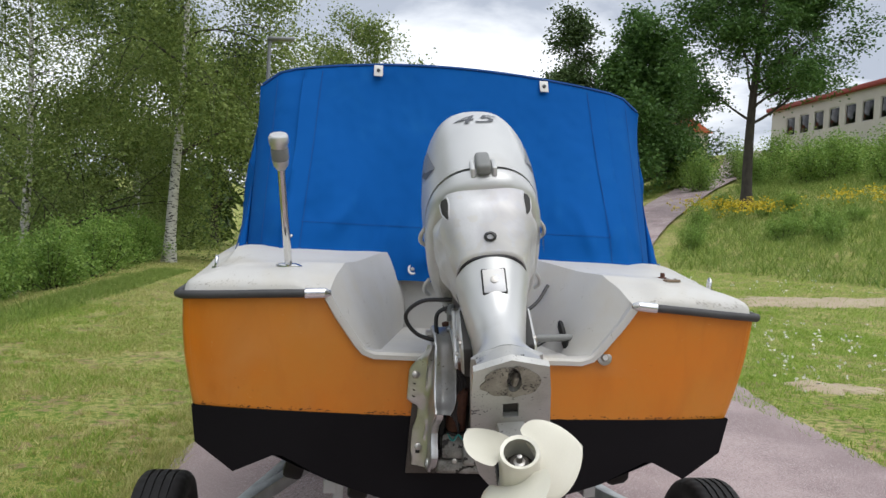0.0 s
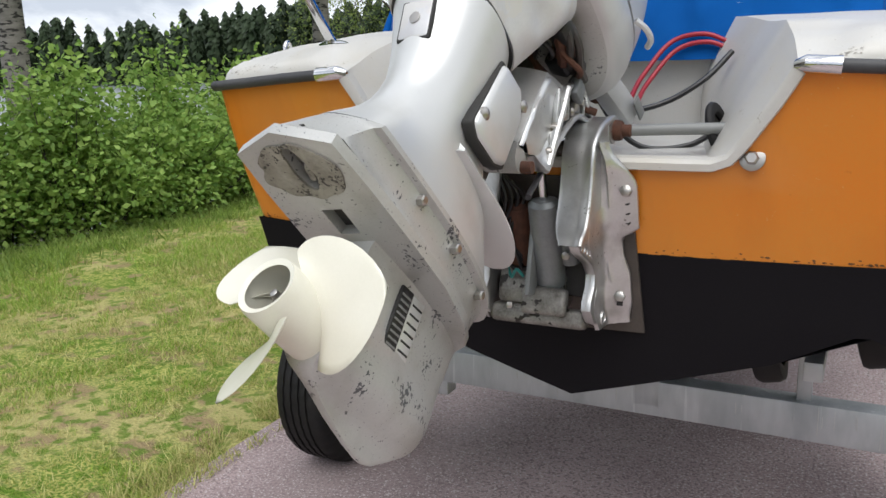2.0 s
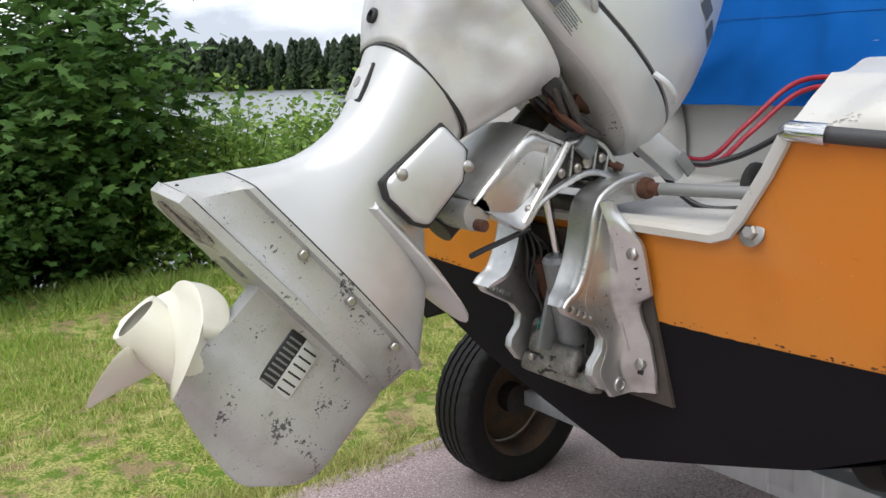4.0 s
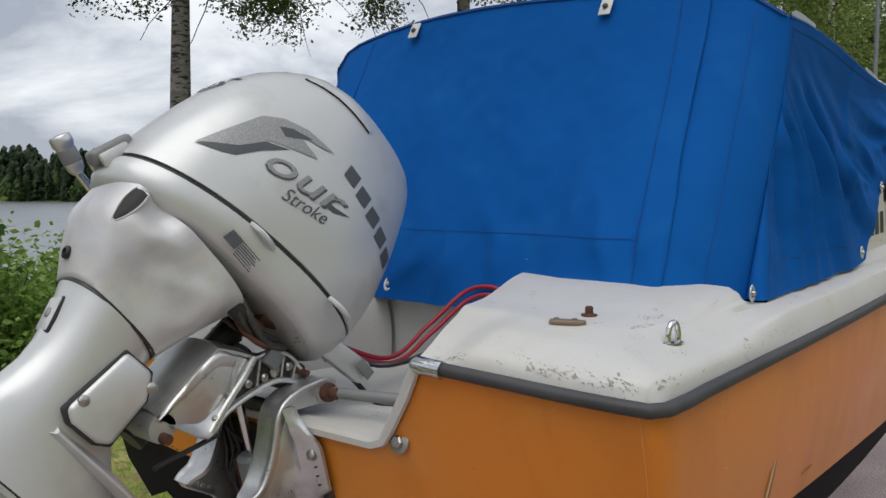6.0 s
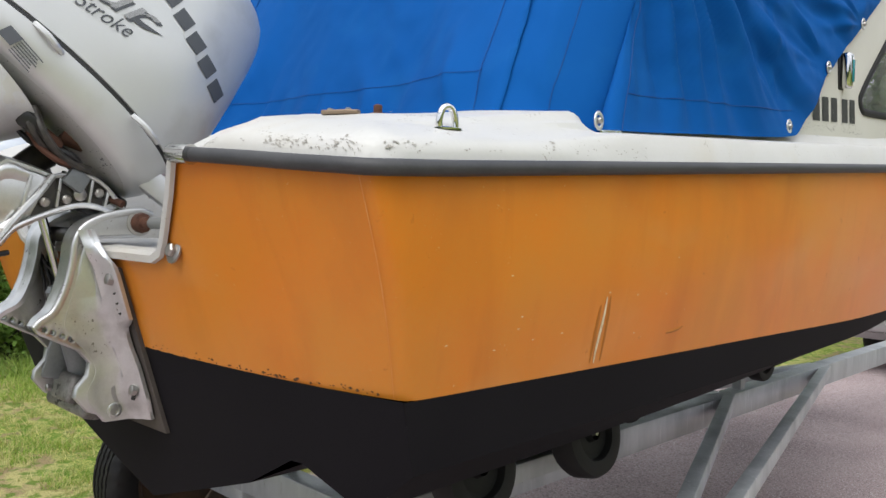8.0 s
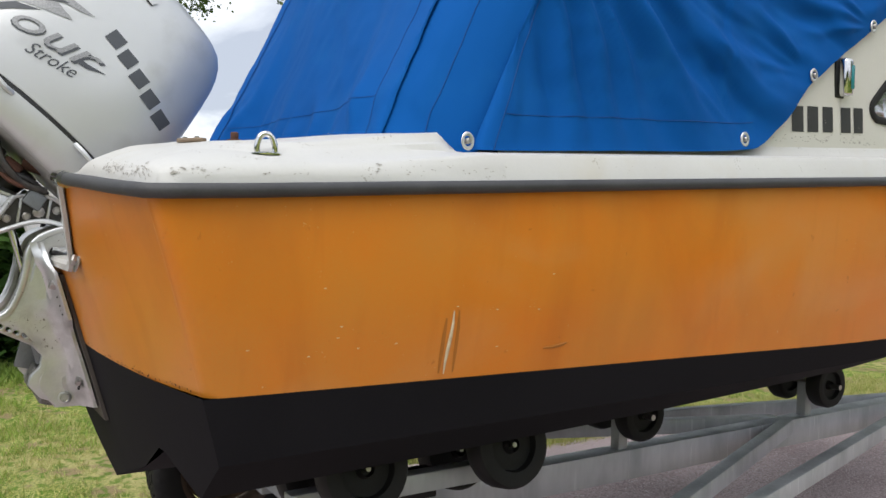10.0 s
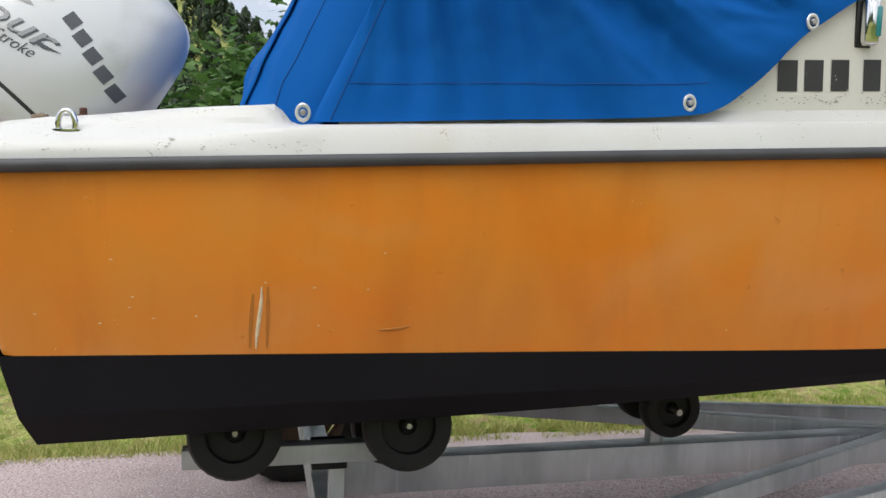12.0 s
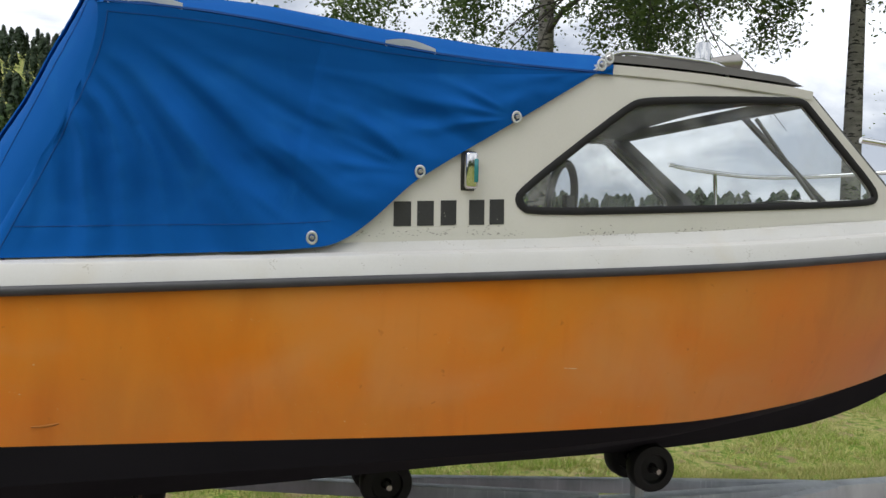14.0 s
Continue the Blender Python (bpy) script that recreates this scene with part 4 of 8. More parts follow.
def side_point(s, t, v, out=0.0):
    """A point of a side panel, t from the aft corner to the cabin top, v up."""
    yb, zb = side_bottom(t)
    yt = 0.85 + 1.49 * t
    zt = arch(0.81, yt)
    y, z = yb + (yt - yb) * v, zb + (zt - zb) * v
    x = 0.812 + 0.045 * (1 - v) ** 2 * step(0, 0.12, t + 0.02) * step(0.62, 0.45, t)
    if t > 0.4:
        x = max(x, cab_x(y, z) + 0.012)
    dy, dz = y - 0.80, 2.16 - z
    ang, rad = math.atan2(dz, dy + 0.06), math.hypot(dy, dz)
    wob = ang + 0.10 * noise.noise((y * 1.7, z * 1.7, 3 * s)) + 0.03 * noise.noise((y * 5, z * 5, 9 * s))
    fold = 0.0
    for a, w, hgt in FAN:
        d = (wob - a) / w
        # steep on one flank, soft on the other
        fold += hgt * math.exp(-(d * d) * (1.0 if d > 0 else 0.35)) * step(0.05, 0.5, rad) * step(1.75, 0.9, rad)
    for py, pz, dirn in PULLS:
        ry, rz = y - py, z - pz
        rr = math.hypot(ry, rz)
        for da in (-0.32, 0.0, 0.30):
            d = (math.atan2(rz, ry) - dirn - da + math.pi) % (2 * math.pi) - math.pi
            fold += 0.011 * math.exp(-(d / 0.09) ** 2) * step(0.02, 0.14, rr) * step(0.62, 0.16, rr)
    fold += 0.010 * noise.noise((wob * 16, rad * 2.5, 4 * s)) * step(0.1, 0.5, rad) + 0.005 * noise.noise((wob * 34, rad * 5, 14 * s)) * step(0.3, 0.8, rad)
    fold += 0.006 * noise.noise((y * 7 + z * 3, z * 7, 7 * s)) + 0.003 * noise.noise((y * 19, z * 24, 5 * s))
    hang = -0.045 * math.sin(math.pi * v) * math.sin(math.pi * min(1, t * 1.25))
    if t < 0.12:
        x = 0.81 + (x - 0.81) * step(0, 0.12, t)
        ye = 0.448 + 0.397 * v ** 1.05 + 0.075 * (1 - v) + 0.085 * (1 - v ** 5)
        y += (ye - y) * (1 - step(0, 0.12, t))
    return (s * (x + out + (fold * (0.10 + 0.90 * math.sin(math.pi * min(1, 0.06 + v * 1.1))) + hang) * step(0, 0.10, t)), y, z)


for s in (1, -1):
    b = bmesh.new()
    grid(b, [[side_point(s, i / 170, j / 90) for j in range(91)] for i in range(171)])
    bmesh.ops.recalc_face_normals(b, faces=b.faces)
    part("side_panel", b, CANVAS, cover, "", smooth=80)
b = bmesh.new()
grid(b, [[(x, y, arch(x, y) + 0.006 * noise.noise((x * 4, y * 4, 9))) for x, y in ((x, aft_top(x) - 0.005 + (2.35 - aft_top(x)) * f) for x in np.linspace(-0.812, 0.812, 33))] for f in np.linspace(0, 1, 33)])
part("roof_panel", b, CANVAS, cover, "", smooth=60)


def eyelet(p, nrm, r=0.017, parent=cover):
    q = Vector(nrm).to_track_quat("Z", "Y").to_matrix().to_4x4()
    m = Matrix.Translation(p) @ q
    b = bmesh.new()
    rows = []
    for k in range(19):
        a = 2 * math.pi * k / 18
        rows.append([m @ Vector(((r + 0.3 * r * math.cos(c)) * math.cos(a) * 0.82, (r + 0.3 * r * math.cos(c)) * math.sin(a), 0.16 * r * math.sin(c) + 0.001)) for c in np.linspace(0, 2 * math.pi, 8, endpoint=False)])
    grid(b, rows, True)
    e = part("eyelet", b, EYELET, parent, "bright metal eyelet")
    part("turn_button", lathe(m, [(r * 0.45, -0.004), (r * 0.45, 0.006), (r * 0.3, 0.009)], 10), STEEL, e)


for s in (1, -1):
    for y, z in ((0.568, 1.430), (1.415, 1.482), (1.724, 1.680), (2.02, 1.856), (2.30, 2.037), (2.325, 2.060)):
        near = min((side_point(1, i / 120, j / 40) for i in range(121) for j in range(41)), key=lambda p: (p[1] - y) ** 2 + (p[2] - z) ** 2)
        eyelet((s * (near[0] + 0.003), y, z), (s, 0, 0.05), 0.0155)
for p in ((-0.633, 0.462, 1.487), (0.659, 0.474, 1.472), (-0.175, 0.452, 1.385)):
    eyelet(p, (0, -1, 0.4), 0.017)

# ---- trailer ----
trailer = thing("boat_trailer", pose(0.03, 1.8, GROUND), "galvanised steel boat trailer with black rubber keel wheels", "trailer")
TX = 0.035
part("cross_beam", box(pose(TX, 0.68, 0.325), (1.78, 0.08, 0.115), 0.006), ZINC, trailer, "zinc-streaked cross beam")
for s in (1, -1):
    part("axle_stub", bar((TX + s * 0.70, 0.70, 0.235), (TX + s * 1.06, 0.70, 0.235), 0.07, 0.058), ZINC, trailer)
    # braces from the ends of the cross beam in to the spine
    part("brace", bar((TX + s * 0.85, 0.70, 0.372), (TX + s * 0.035, 2.75, 0.385), 0.05, 0.062), ZINC, trailer)
    part("brace", bar((TX + s * 0.87, 0.72, 0.345), (TX + s * 0.035, 3.88, 0.375), 0.05, 0.062), ZINC, trailer)
    part("upright", bar((TX + s * 0.445, 0.68, 0.37), (TX + s * 0.445, 0.68, 0.58), 0.04, 0.04), ZINC, trailer)
    b = box(pose(TX + s * 0.45, 0.66, 0.585), (0.06, 0.09, 0.07), 0.004)
    part("clamp", b, BLACK_RUBBER, trailer)
part("spine", bar((TX, 0.64, 0.352), (TX, 5.75, 0.352), 0.085, 0.112), ZINC, trailer, "long galvanised spine beam")
jockey = part("jockey_post", bar((TX + 0.10, 5.30, 0.30), (TX + 0.10, 5.30, 0.60), 0.05, 0.05), ZINC, trailer)


def rubber_wheel(p, r, w, parent=trailer, name="keel_wheel", tilt=0):
    m = pose(p[0], p[1], p[2], 0, 90 + tilt, 0)
    b = lathe(m, [(r * 0.58, -w * 0.20), (r * 0.62, -w * 0.44), (r * 0.80, -w * 0.48), (r * 0.94, -w * 0.44), (r, -w * 0.28), (r, w * 0.28), (r * 0.94, w * 0.44), (r * 0.80, w * 0.48), (r * 0.62, w * 0.44), (r * 0.58, w * 0.20)], 32)
    o = part(name, b, BLACK_RUBBER, parent, "black rubber support wheel")
    part("hub", lathe(m, [(r * 0.59, -w * 0.16), (r * 0.45, -w * 0.22), (r * 0.22, -w * 0.18), (r * 0.16, -w * 0.42), (r * 0.16, w * 0.42), (r * 0.22, w * 0.18), (r * 0.45, w * 0.22), (r * 0.59, w * 0.16)], 20), BLACK_RUBBER, o)
    part("axle_end", lathe(m, [(r * 0.06, -w * 0.47), (r * 0.06, w * 0.47)], 10), STEEL, o)


for s in (1, -1):
    for y in (0.43, 0.835):
        rubber_wheel((TX + s * 0.60, y, 0.698), 0.108, 0.075, tilt=s * -12)
        rubber_wheel((TX + s * 0.36, y, 0.625), 0.108, 0.075, tilt=s * -12)
    part("bogie", bar((TX + s * 0.48, 0.30, 0.60), (TX + s * 0.48, 0.93, 0.60), 0.045, 0.05), ZINC, trailer)
    for y in (1.80, 2.91):
        rubber_wheel((TX + s * 0.10, y, 0.558 if y < 2 else 0.56), 0.098, 0.075)
for y in (1.80, 2.91):
    part("upright", bar((TX, y, 0.40), (TX, y, 0.555), 0.045, 0.045), ZINC, trailer)
    part("roller_axle", tube([(TX - 0.17, y, 0.558), (TX + 0.17, y, 0.558)], 0.011, 8), STEEL, trailer)


def tyre_wheel(x, y, z, s):
    """A road wheel: treaded tyre, steel rim and hub."""
    m = pose(x, y, z, 0, 90, 0)
    R, W, n = 0.312, 0.185, 144
    prof = [(0.205, -W * 0.42), (0.225, -W * 0.50), (0.262, -W * 0.53), (0.290, -W * 0.50), (0.303, -W * 0.44), (0.309, -W * 0.36)]
    for c in (-0.25, -0.085, 0.085, 0.25):
        prof += [(R - 0.001, (c - 0.032) * W), (R - 0.008, (c - 0.026) * W), (R - 0.008, (c + 0.026) * W), (R - 0.001, (c + 0.032) * W)]
    prof += [(0.309, W * 0.36), (0.303, W * 0.44), (0.290, W * 0.50), (0.262, W * 0.53), (0.225, W * 0.50), (0.205, W * 0.42)]
    b = bmesh.new()
    rows = []
    for r, w in prof:
        row = []
        for k in range(n):
            f = w / W
            cut = 0.0
            if r > 0.298:
                ph = (k + 7 * f * (1 if f > 0 else -1.0) + 2 * f) % 4
                deep = 0.005 if abs(f) > 0.29 else 0.0025
                cut = deep if ph < 1.0 else 0
            a = 2 * math.pi * k / n
            row.append(((r - cut) * math.cos(a), (r - cut) * math.sin(a), w))
        rows.append(row)
    grid(b, rows, True)
    bmesh.ops.recalc_face_normals(b, faces=b.faces)
    bmesh.ops.transform(b, matrix=m, verts=b.verts)
    wh = thing("trailer_wheel", pose(x, y, GROUND), "black road tyre with worn tread on a rusty steel rim", "wheel", "trailer wheels")
    part("tyre", b, BLACK_RUBBER, wh, "black treaded tyre", smooth=30)
    rim = part("rim", lathe(m, [(0.207, -W * 0.43), (0.196, -W * 0.43), (0.190, -W * 0.30), (0.180, -W * 0.05), (0.178, W * 0.25), (0.193, W * 0.40), (0.206, W * 0.43)], 40, cap=False), RUST_RIM, wh, "rust-stained steel rim")
    face = s * W * 0.12
    part("disc", lathe(m @ pose(0, 0, face), [(0.178, -0.006), (0.12, -0.012), (0.07, 0.004), (0.03, 0.004)], 36), RUST_RIM, rim)
    part("hub_cap", lathe(m @ pose(0, 0, face - s * 0.03), [(0.055, -0.03), (0.06, 0.0), (0.055, 0.03)], 18), OILY, rim)


RUST_RIM = material("rust_stained_steel", (0.05, 0.045, 0.04), (0.15, 0.085, 0.05), rough=0.7, metal=0.3, scale=14, bump=0.2)
tyre_wheel(TX - 1.125, 0.66, GROUND + 0.312, -1)
tyre_wheel(TX + 1.118, 0.67, GROUND + 0.312, 1)
rubber_wheel((TX + 0.14, 5.30, 0.34), 0.085, 0.06, jockey, "jockey_wheel")

# ---- outboard motor, in its own axes: x across, y ahead, z up the leg ----
EX = -0.035
motor = thing("outboard_motor", pose(EX, -0.45, 1.40, -50.2) @ pose(0, 0, 0, 0, 0, -9), "tilted-up silver four-stroke outboard motor, scuffed paint and a dented leg cover", "outboard motor")


def mpart(name, bm, mat, parent=motor, label="", smooth=40):
    return part(name, bm, mat, parent, label, local=True, smooth=smooth)


def seam_lift(q):
    """The seam bows upward between its ends."""
    return 0.16 * (q + 0.25) + 0.019 * math.sin(math.pi * min(1, max(0, (q + 0.25) / 0.65)))


def cowl_ring(h, qb, qf, w, k, n=56, power=2.5, grow=0.0):
    return [(x, y, z + k / 0.16 * seam_lift(y)) for x, y, z in ring(0, (qb + qf) / 2, h, w + grow, (qf - qb) / 2 + grow, n, power)]


COWL = [(0.205, -0.250, 0.395, 0.172), (0.26, -0.253, 0.396, 0.176), (0.33, -0.248, 0.390, 0.177), (0.40, -0.240, 0.380, 0.174), (0.47, -0.228, 0.368, 0.169), (0.53, -0.208, 0.356, 0.161),
        (0.58, -0.186, 0.343, 0.151), (0.63, -0.155, 0.328, 0.137), (0.67, -0.122, 0.313, 0.122), (0.70, -0.090, 0.298, 0.106), (0.725, -0.050, 0.280, 0.088), (0.744, -0.005, 0.258, 0.067), (0.756, 0.045, 0.232, 0.043), (0.762, 0.10, 0.19, 0.018)]


def cowl_shear(h):
    return 0.16 * (1 - step(0.205, 0.62, h))


cowl = mpart("engine_cover", loft([cowl_ring(h, a, c, w, cowl_shear(h), power=2.6) for h, a, c, w in COWL]), SILVER, label="smooth silver engine cover", smooth=60)
mpart("cover_seal", loft([cowl_ring(0.193, -0.247, 0.393, 0.169, 0.16), cowl_ring(0.206, -0.247, 0.393, 0.169, 0.16)]), PLASTIC, label="black seal line")
# lower pan: closes round the engine below the seam
PAN = [(0.194, -0.250, 0.395, 0.172, 0.16), (0.178, -0.252, 0.394, 0.172, 0.15), (0.160, -0.246, 0.388, 0.168, 0.135), (0.144, -0.236, 0.375, 0.160, 0.125), (0.133, -0.222, 0.36, 0.148, 0.12)]
mpart("lower_pan", loft([cowl_ring(h, a, c, w, k, power=2.6) for h, a, c, w, k in PAN]), SILVER, label="silver lower pan with decals", smooth=60)


def dent(p, c, r, d):
    q = (Vector(p) - Vector(c)).length / r
    return d * max(0, 1 - q * q) ** 2


rows = []
for i in range(25):
    f = i / 24
    h = 0.158 - 0.19 * f
    qb, qf, w = tab(f, [(0, -0.224), (0.35, -0.220), (0.7, -0.185), (1, -0.142)]), tab(f, [(0, 0.15), (0.3, 0.125), (1, 0.085)]), tab(f, [(0, 0.150), (0.3, 0.140), (0.6, 0.124), (1, 0.099)])
    rg = []
    for x, y, z in ring(0, (qb + qf) / 2, h, w * 0.985, (qf - qb) / 2, 72, 2.9):
        s = 1 if x > 0 else -1
        p = Vector((x, y, z))
        # pressed hollows where the cover was knocked in, and the swell along its front edge
        x -= s * (dent(p, (s * 0.12, -0.13, 0.15), 0.065, 0.030) + dent(p, (s * 0.145, -0.02, 0.11), 0.05, 0.010) + dent(p, (s * 0.13, -0.04, 0.02), 0.08, 0.008))
        x -= s * (dent(p, (s * 0.14, -0.075, 0.075), 0.045, 0.014) + dent(p, (s * 0.14, -0.11, 0.02), 0.04, 0.007) + dent(p, (s * 0.13, 0.03, 0.05), 0.05, 0.009))
        x += s * (dent(p, (s * 0.13, 0.075, 0.09), 0.06, 0.012) + dent(p, (s * 0.14, -0.03, 0.06), 0.03, 0.006) + dent(p, (s * 0.14, -0.055, 0.12), 0.03, 0.007))
        x += 0.004 * noise.noise((x * 18, y * 18, z * 18))
        rg.append((x, y, z))
    rows.append(rg)
mpart("leg_cover", loft(rows), DENTED, label="dull dented metal leg cover", smooth=60)
mpart("leg_seam", loft([ring(0, -0.028, -0.038, 0.096, 0.113, 48, 2.6), ring(0, -0.028, -0.030, 0.096, 0.113, 48, 2.6)]), PLASTIC)

def plan(h, aft, fwd, w, square=1.0, n=24):
    """A ring that is square aft (or round, square=0) and pointed ahead."""
    out = []
    L = fwd - aft
    for k in range(n):
        f = k / (n - 1)
        u = 0.5 - 0.5 * math.cos(math.pi * f)
        sq = min(1, 0.12 + 0.88 * u / 0.06) * min(1, u / 0.004) ** 0.5
        rd = math.sqrt(max(0, 1 - (1 - min(1, u / 0.42)) ** 2))
        front = math.sqrt(max(0.0, 1 - max(0, (u - 0.42) / 0.58) ** 2.2))
        out.append((w * (sq * square + rd * (1 - square)) * front, aft + L * u, h))
    return out + [(-x, y, z) for x, y, z in out[-2:0:-1]]


# driveshaft housing down to the splash edge
LEG = [(-0.037, -0.140, 0.088, 0.098, 0), (-0.07, -0.124, 0.095, 0.092, 0), (-0.104, -0.110, 0.102, 0.085, 0), (-0.15, -0.097, 0.118, 0.078, 0), (-0.19, -0.092, 0.140, 0.072, 0), (-0.23, -0.096, 0.185, 0.068, 0.1),
       (-0.27, -0.107, 0.228, 0.066, 0.25), (-0.30, -0.121, 0.252, 0.067, 0.4), (-0.33, -0.141, 0.275, 0.071, 0.6), (-0.352, -0.158, 0.290, 0.075, 0.75), (-0.369, -0.170, 0.302, 0.079, 0.85)]
mpart("driveshaft_housing", loft([plan(h, a, c, w, q) for h, a, c, w, q in LEG]), SILVER, label="silver driveshaft housing", smooth=60)
mpart("splash_rail", loft([plan(-0.264, 0.0, 0.285, 0.064), plan(-0.255, 0.01, 0.332, 0.076), plan(-0.250, 0.01, 0.330, 0.075), plan(-0.240, 0.0, 0.275, 0.062)]), SILVER)
# gearcase: flange, anti-ventilation plate, strut, torpedo and skeg
case = mpart("gearcase", loft([plan(-0.3725, -0.172, 0.316, 0.086, 0.9), plan(-0.382, -0.178, 0.316, 0.0865, 0.9), plan(-0.387, -0.182, 0.302, 0.077, 0.92), plan(-0.40, -0.191, 0.296, 0.074, 0.95),
                               plan(-0.425, -0.208, 0.290, 0.0735, 0.97), plan(-0.442, -0.220, 0.286, 0.079, 1.0), plan(-0.449, -0.225, 0.284, 0.084, 1.0)]), WORN_SILVER, label="chipped silver gearcase", smooth=45)
mpart("seam_line", loft([plan(-0.3735, -0.170, 0.306, 0.081, 0.88), plan(-0.3685, -0.169, 0.303, 0.080, 0.86)]), PLASTIC, case)


def oval(cx, cy, rx, ry, n=40, wobble=0.0, seed=0):
    return [(cx + (rx + wobble * noise.noise((math.cos(2 * math.pi * k / n) * 2, math.sin(2 * math.pi * k / n) * 2, seed))) * math.cos(2 * math.pi * k / n),
             cy + (ry + wobble * noise.noise((math.cos(2 * math.pi * k / n) * 2, math.sin(2 * math.pi * k / n) * 2, seed + 5))) * math.sin(2 * math.pi * k / n)) for k in range(n)]


# the plate under it: pointed aft end, an exhaust slot in a corroded oval, and a square port, both cut through
PLATE_EDGE = [(-0.083, -0.200), (-0.045, -0.214), (0.0, -0.230), (0.045, -0.214), (0.083, -0.200), (0.089, -0.12), (0.092, 0.0), (0.091, 0.10), (0.075, 0.19), (0.045, 0.255), (0.0, 0.285)]
PLATE_EDGE += [(-x, y) for x, y in PLATE_EDGE[:4:-1][1:]]
SLOT = oval(0.006, -0.163, 0.016, 0.040, 16, 0.010, 3)
PORT = [(-0.018, -0.082), (0.018, -0.082), (0.018, -0.030), (-0.018, -0.030)]
mpart("anti_ventilation_plate", slab(PLATE_EDGE, 0.017, pose(0, 0, -0.4595), 0.0, holes=(SLOT, PORT)), WORN_SILVER, case)
mpart("exhaust_hollow", slab(oval(0, -0.157, 0.066, 0.050, 44, 0.012, 1), 0.004, pose(0, 0, -0.4685), holes=(SLOT,)), CORRODED, case, "corroded rim round the exhaust slot")
mpart("exhaust_pit", box(pose(0.006, -0.163, -0.444), (0.05, 0.10, 0.010), 0.001), DARK, case)
mpart("port_pit", box(pose(0, -0.056, -0.446), (0.05, 0.065, 0.010), 0.001), OILY, case)
mpart("exhaust_rib", box(pose(0.010, -0.150, -0.457, 0, 0, 12), (0.012, 0.030, 0.018), 0.004), CORRODED, case)
CASE_FORM = [(-0.462, -0.014, 0.286, 0.042), (-0.48, -0.012, 0.286, 0.036), (-0.52, -0.010, 0.286, 0.034), (-0.55, -0.010, 0.287, 0.035), (-0.575, -0.014, 0.288, 0.040), (-0.600, -0.016, 0.288, 0.0465), (-0.625, -0.016, 0.285, 0.0485),
             (-0.648, -0.015, 0.276, 0.043), (-0.664, -0.010, 0.263, 0.030), (-0.674, 0.004, 0.250, 0.018), (-0.684, 0.034, 0.238, 0.0105), (-0.698, 0.080, 0.218, 0.008), (-0.709, 0.128, 0.200, 0.006), (-0.715, 0.160, 0.182, 0.003)]
rows = []
for i in range(44):
    h = -0.462 - 0.253 * i / 43
    a, c, w = (tab(-h, [(-r[0], r[k]) for r in CASE_FORM]) for k in (1, 2, 3))
    rg = []
    for k in range(56):
        t = 2 * math.pi * k / 56
        u = 0.5 - 0.5 * math.cos(t)
        th = w * (math.sqrt(max(0, 1 - max(0, (u - 0.40) / 0.60) ** 2)) if u > 0.40 else (0.80 + 0.20 * math.sin(math.pi / 2 * u / 0.40)))
        # the lower edge is ground away unevenly
        y = a + (c - a) * u
        th *= 1 + 0.25 * noise.noise((y * 40, h * 40, 2)) * step(-0.66, -0.70, h)
        rg.append((th if k < 28 else -th, y + 0.006 * noise.noise((h * 60, 4, 1)) * step(-0.65, -0.69, h), h))
    rows.append(rg)
mpart("strut", loft(rows), WORN_SILVER, case, "silver strut, bullet and ground-down skeg", smooth=70)
for s in (1, -1):
    gm = pose(s * 0.0355, 0.105, -0.527, 6)
    g = mpart("intake_grille", box(gm @ pose(0, -0.014, 0), (0.008, 0.030, 0.098), 0.002), PLASTIC, case, "black water intake grille")
    for k in range(9):
        mpart("grille_bar", box(gm @ pose(s * 0.0042, -0.014, 0.036 - 0.0098 * k), (0.0016, 0.024, 0.0035), 0.0005), GREYPL, g)
    mpart("grille_frame", box(gm @ pose(-s * 0.0005, 0.017, 0), (0.007, 0.034, 0.094), 0.001), SILVER, g)
    for k in range(6):
        mpart("slot", box(gm @ pose(s * 0.0032, 0.018, 0.034 - 0.0145 * k, 0), (0.001, 0.026, 0.0035), 0.0004), DARK, g)
    for y, z in ((-0.01, -0.394), (0.10, -0.394), (0.22, -0.394)):
        mpart("case_bolt", lathe(pose(s * (0.079 if y < 0.2 else 0.062), y, z, 0, s * 90, 0), [(0.0085, -0.006), (0.0085, 0.005), (0.006, 0.007)], 6), STEEL, case)

# propeller
PZ = -0.622
hub_m = pose(0, -0.05, PZ, 90)
propeller = mpart("propeller", lathe(hub_m, [(0.034, 0.065), (0.042, 0.068), (0.044, 0.06), (0.043, 0.0), (0.041, -0.06), (0.039, -0.072), (0.034, -0.07)], 36, cap=False), PROP, label="cream-white three-bladed propeller")
mpart("hub_core", lathe(hub_m, [(0.033, -0.06), (0.033, 0.01), (0.022, 0.018), (0.020, 0.03), (0.012, 0.032)], 24), OILY, propeller)
mpart("castle_nut", lathe(hub_m, [(0.013, 0.01), (0.013, 0.032), (0.007, 0.034), (0.006, 0.052), (0.0045, 0.053)], 8), STEEL, propeller)
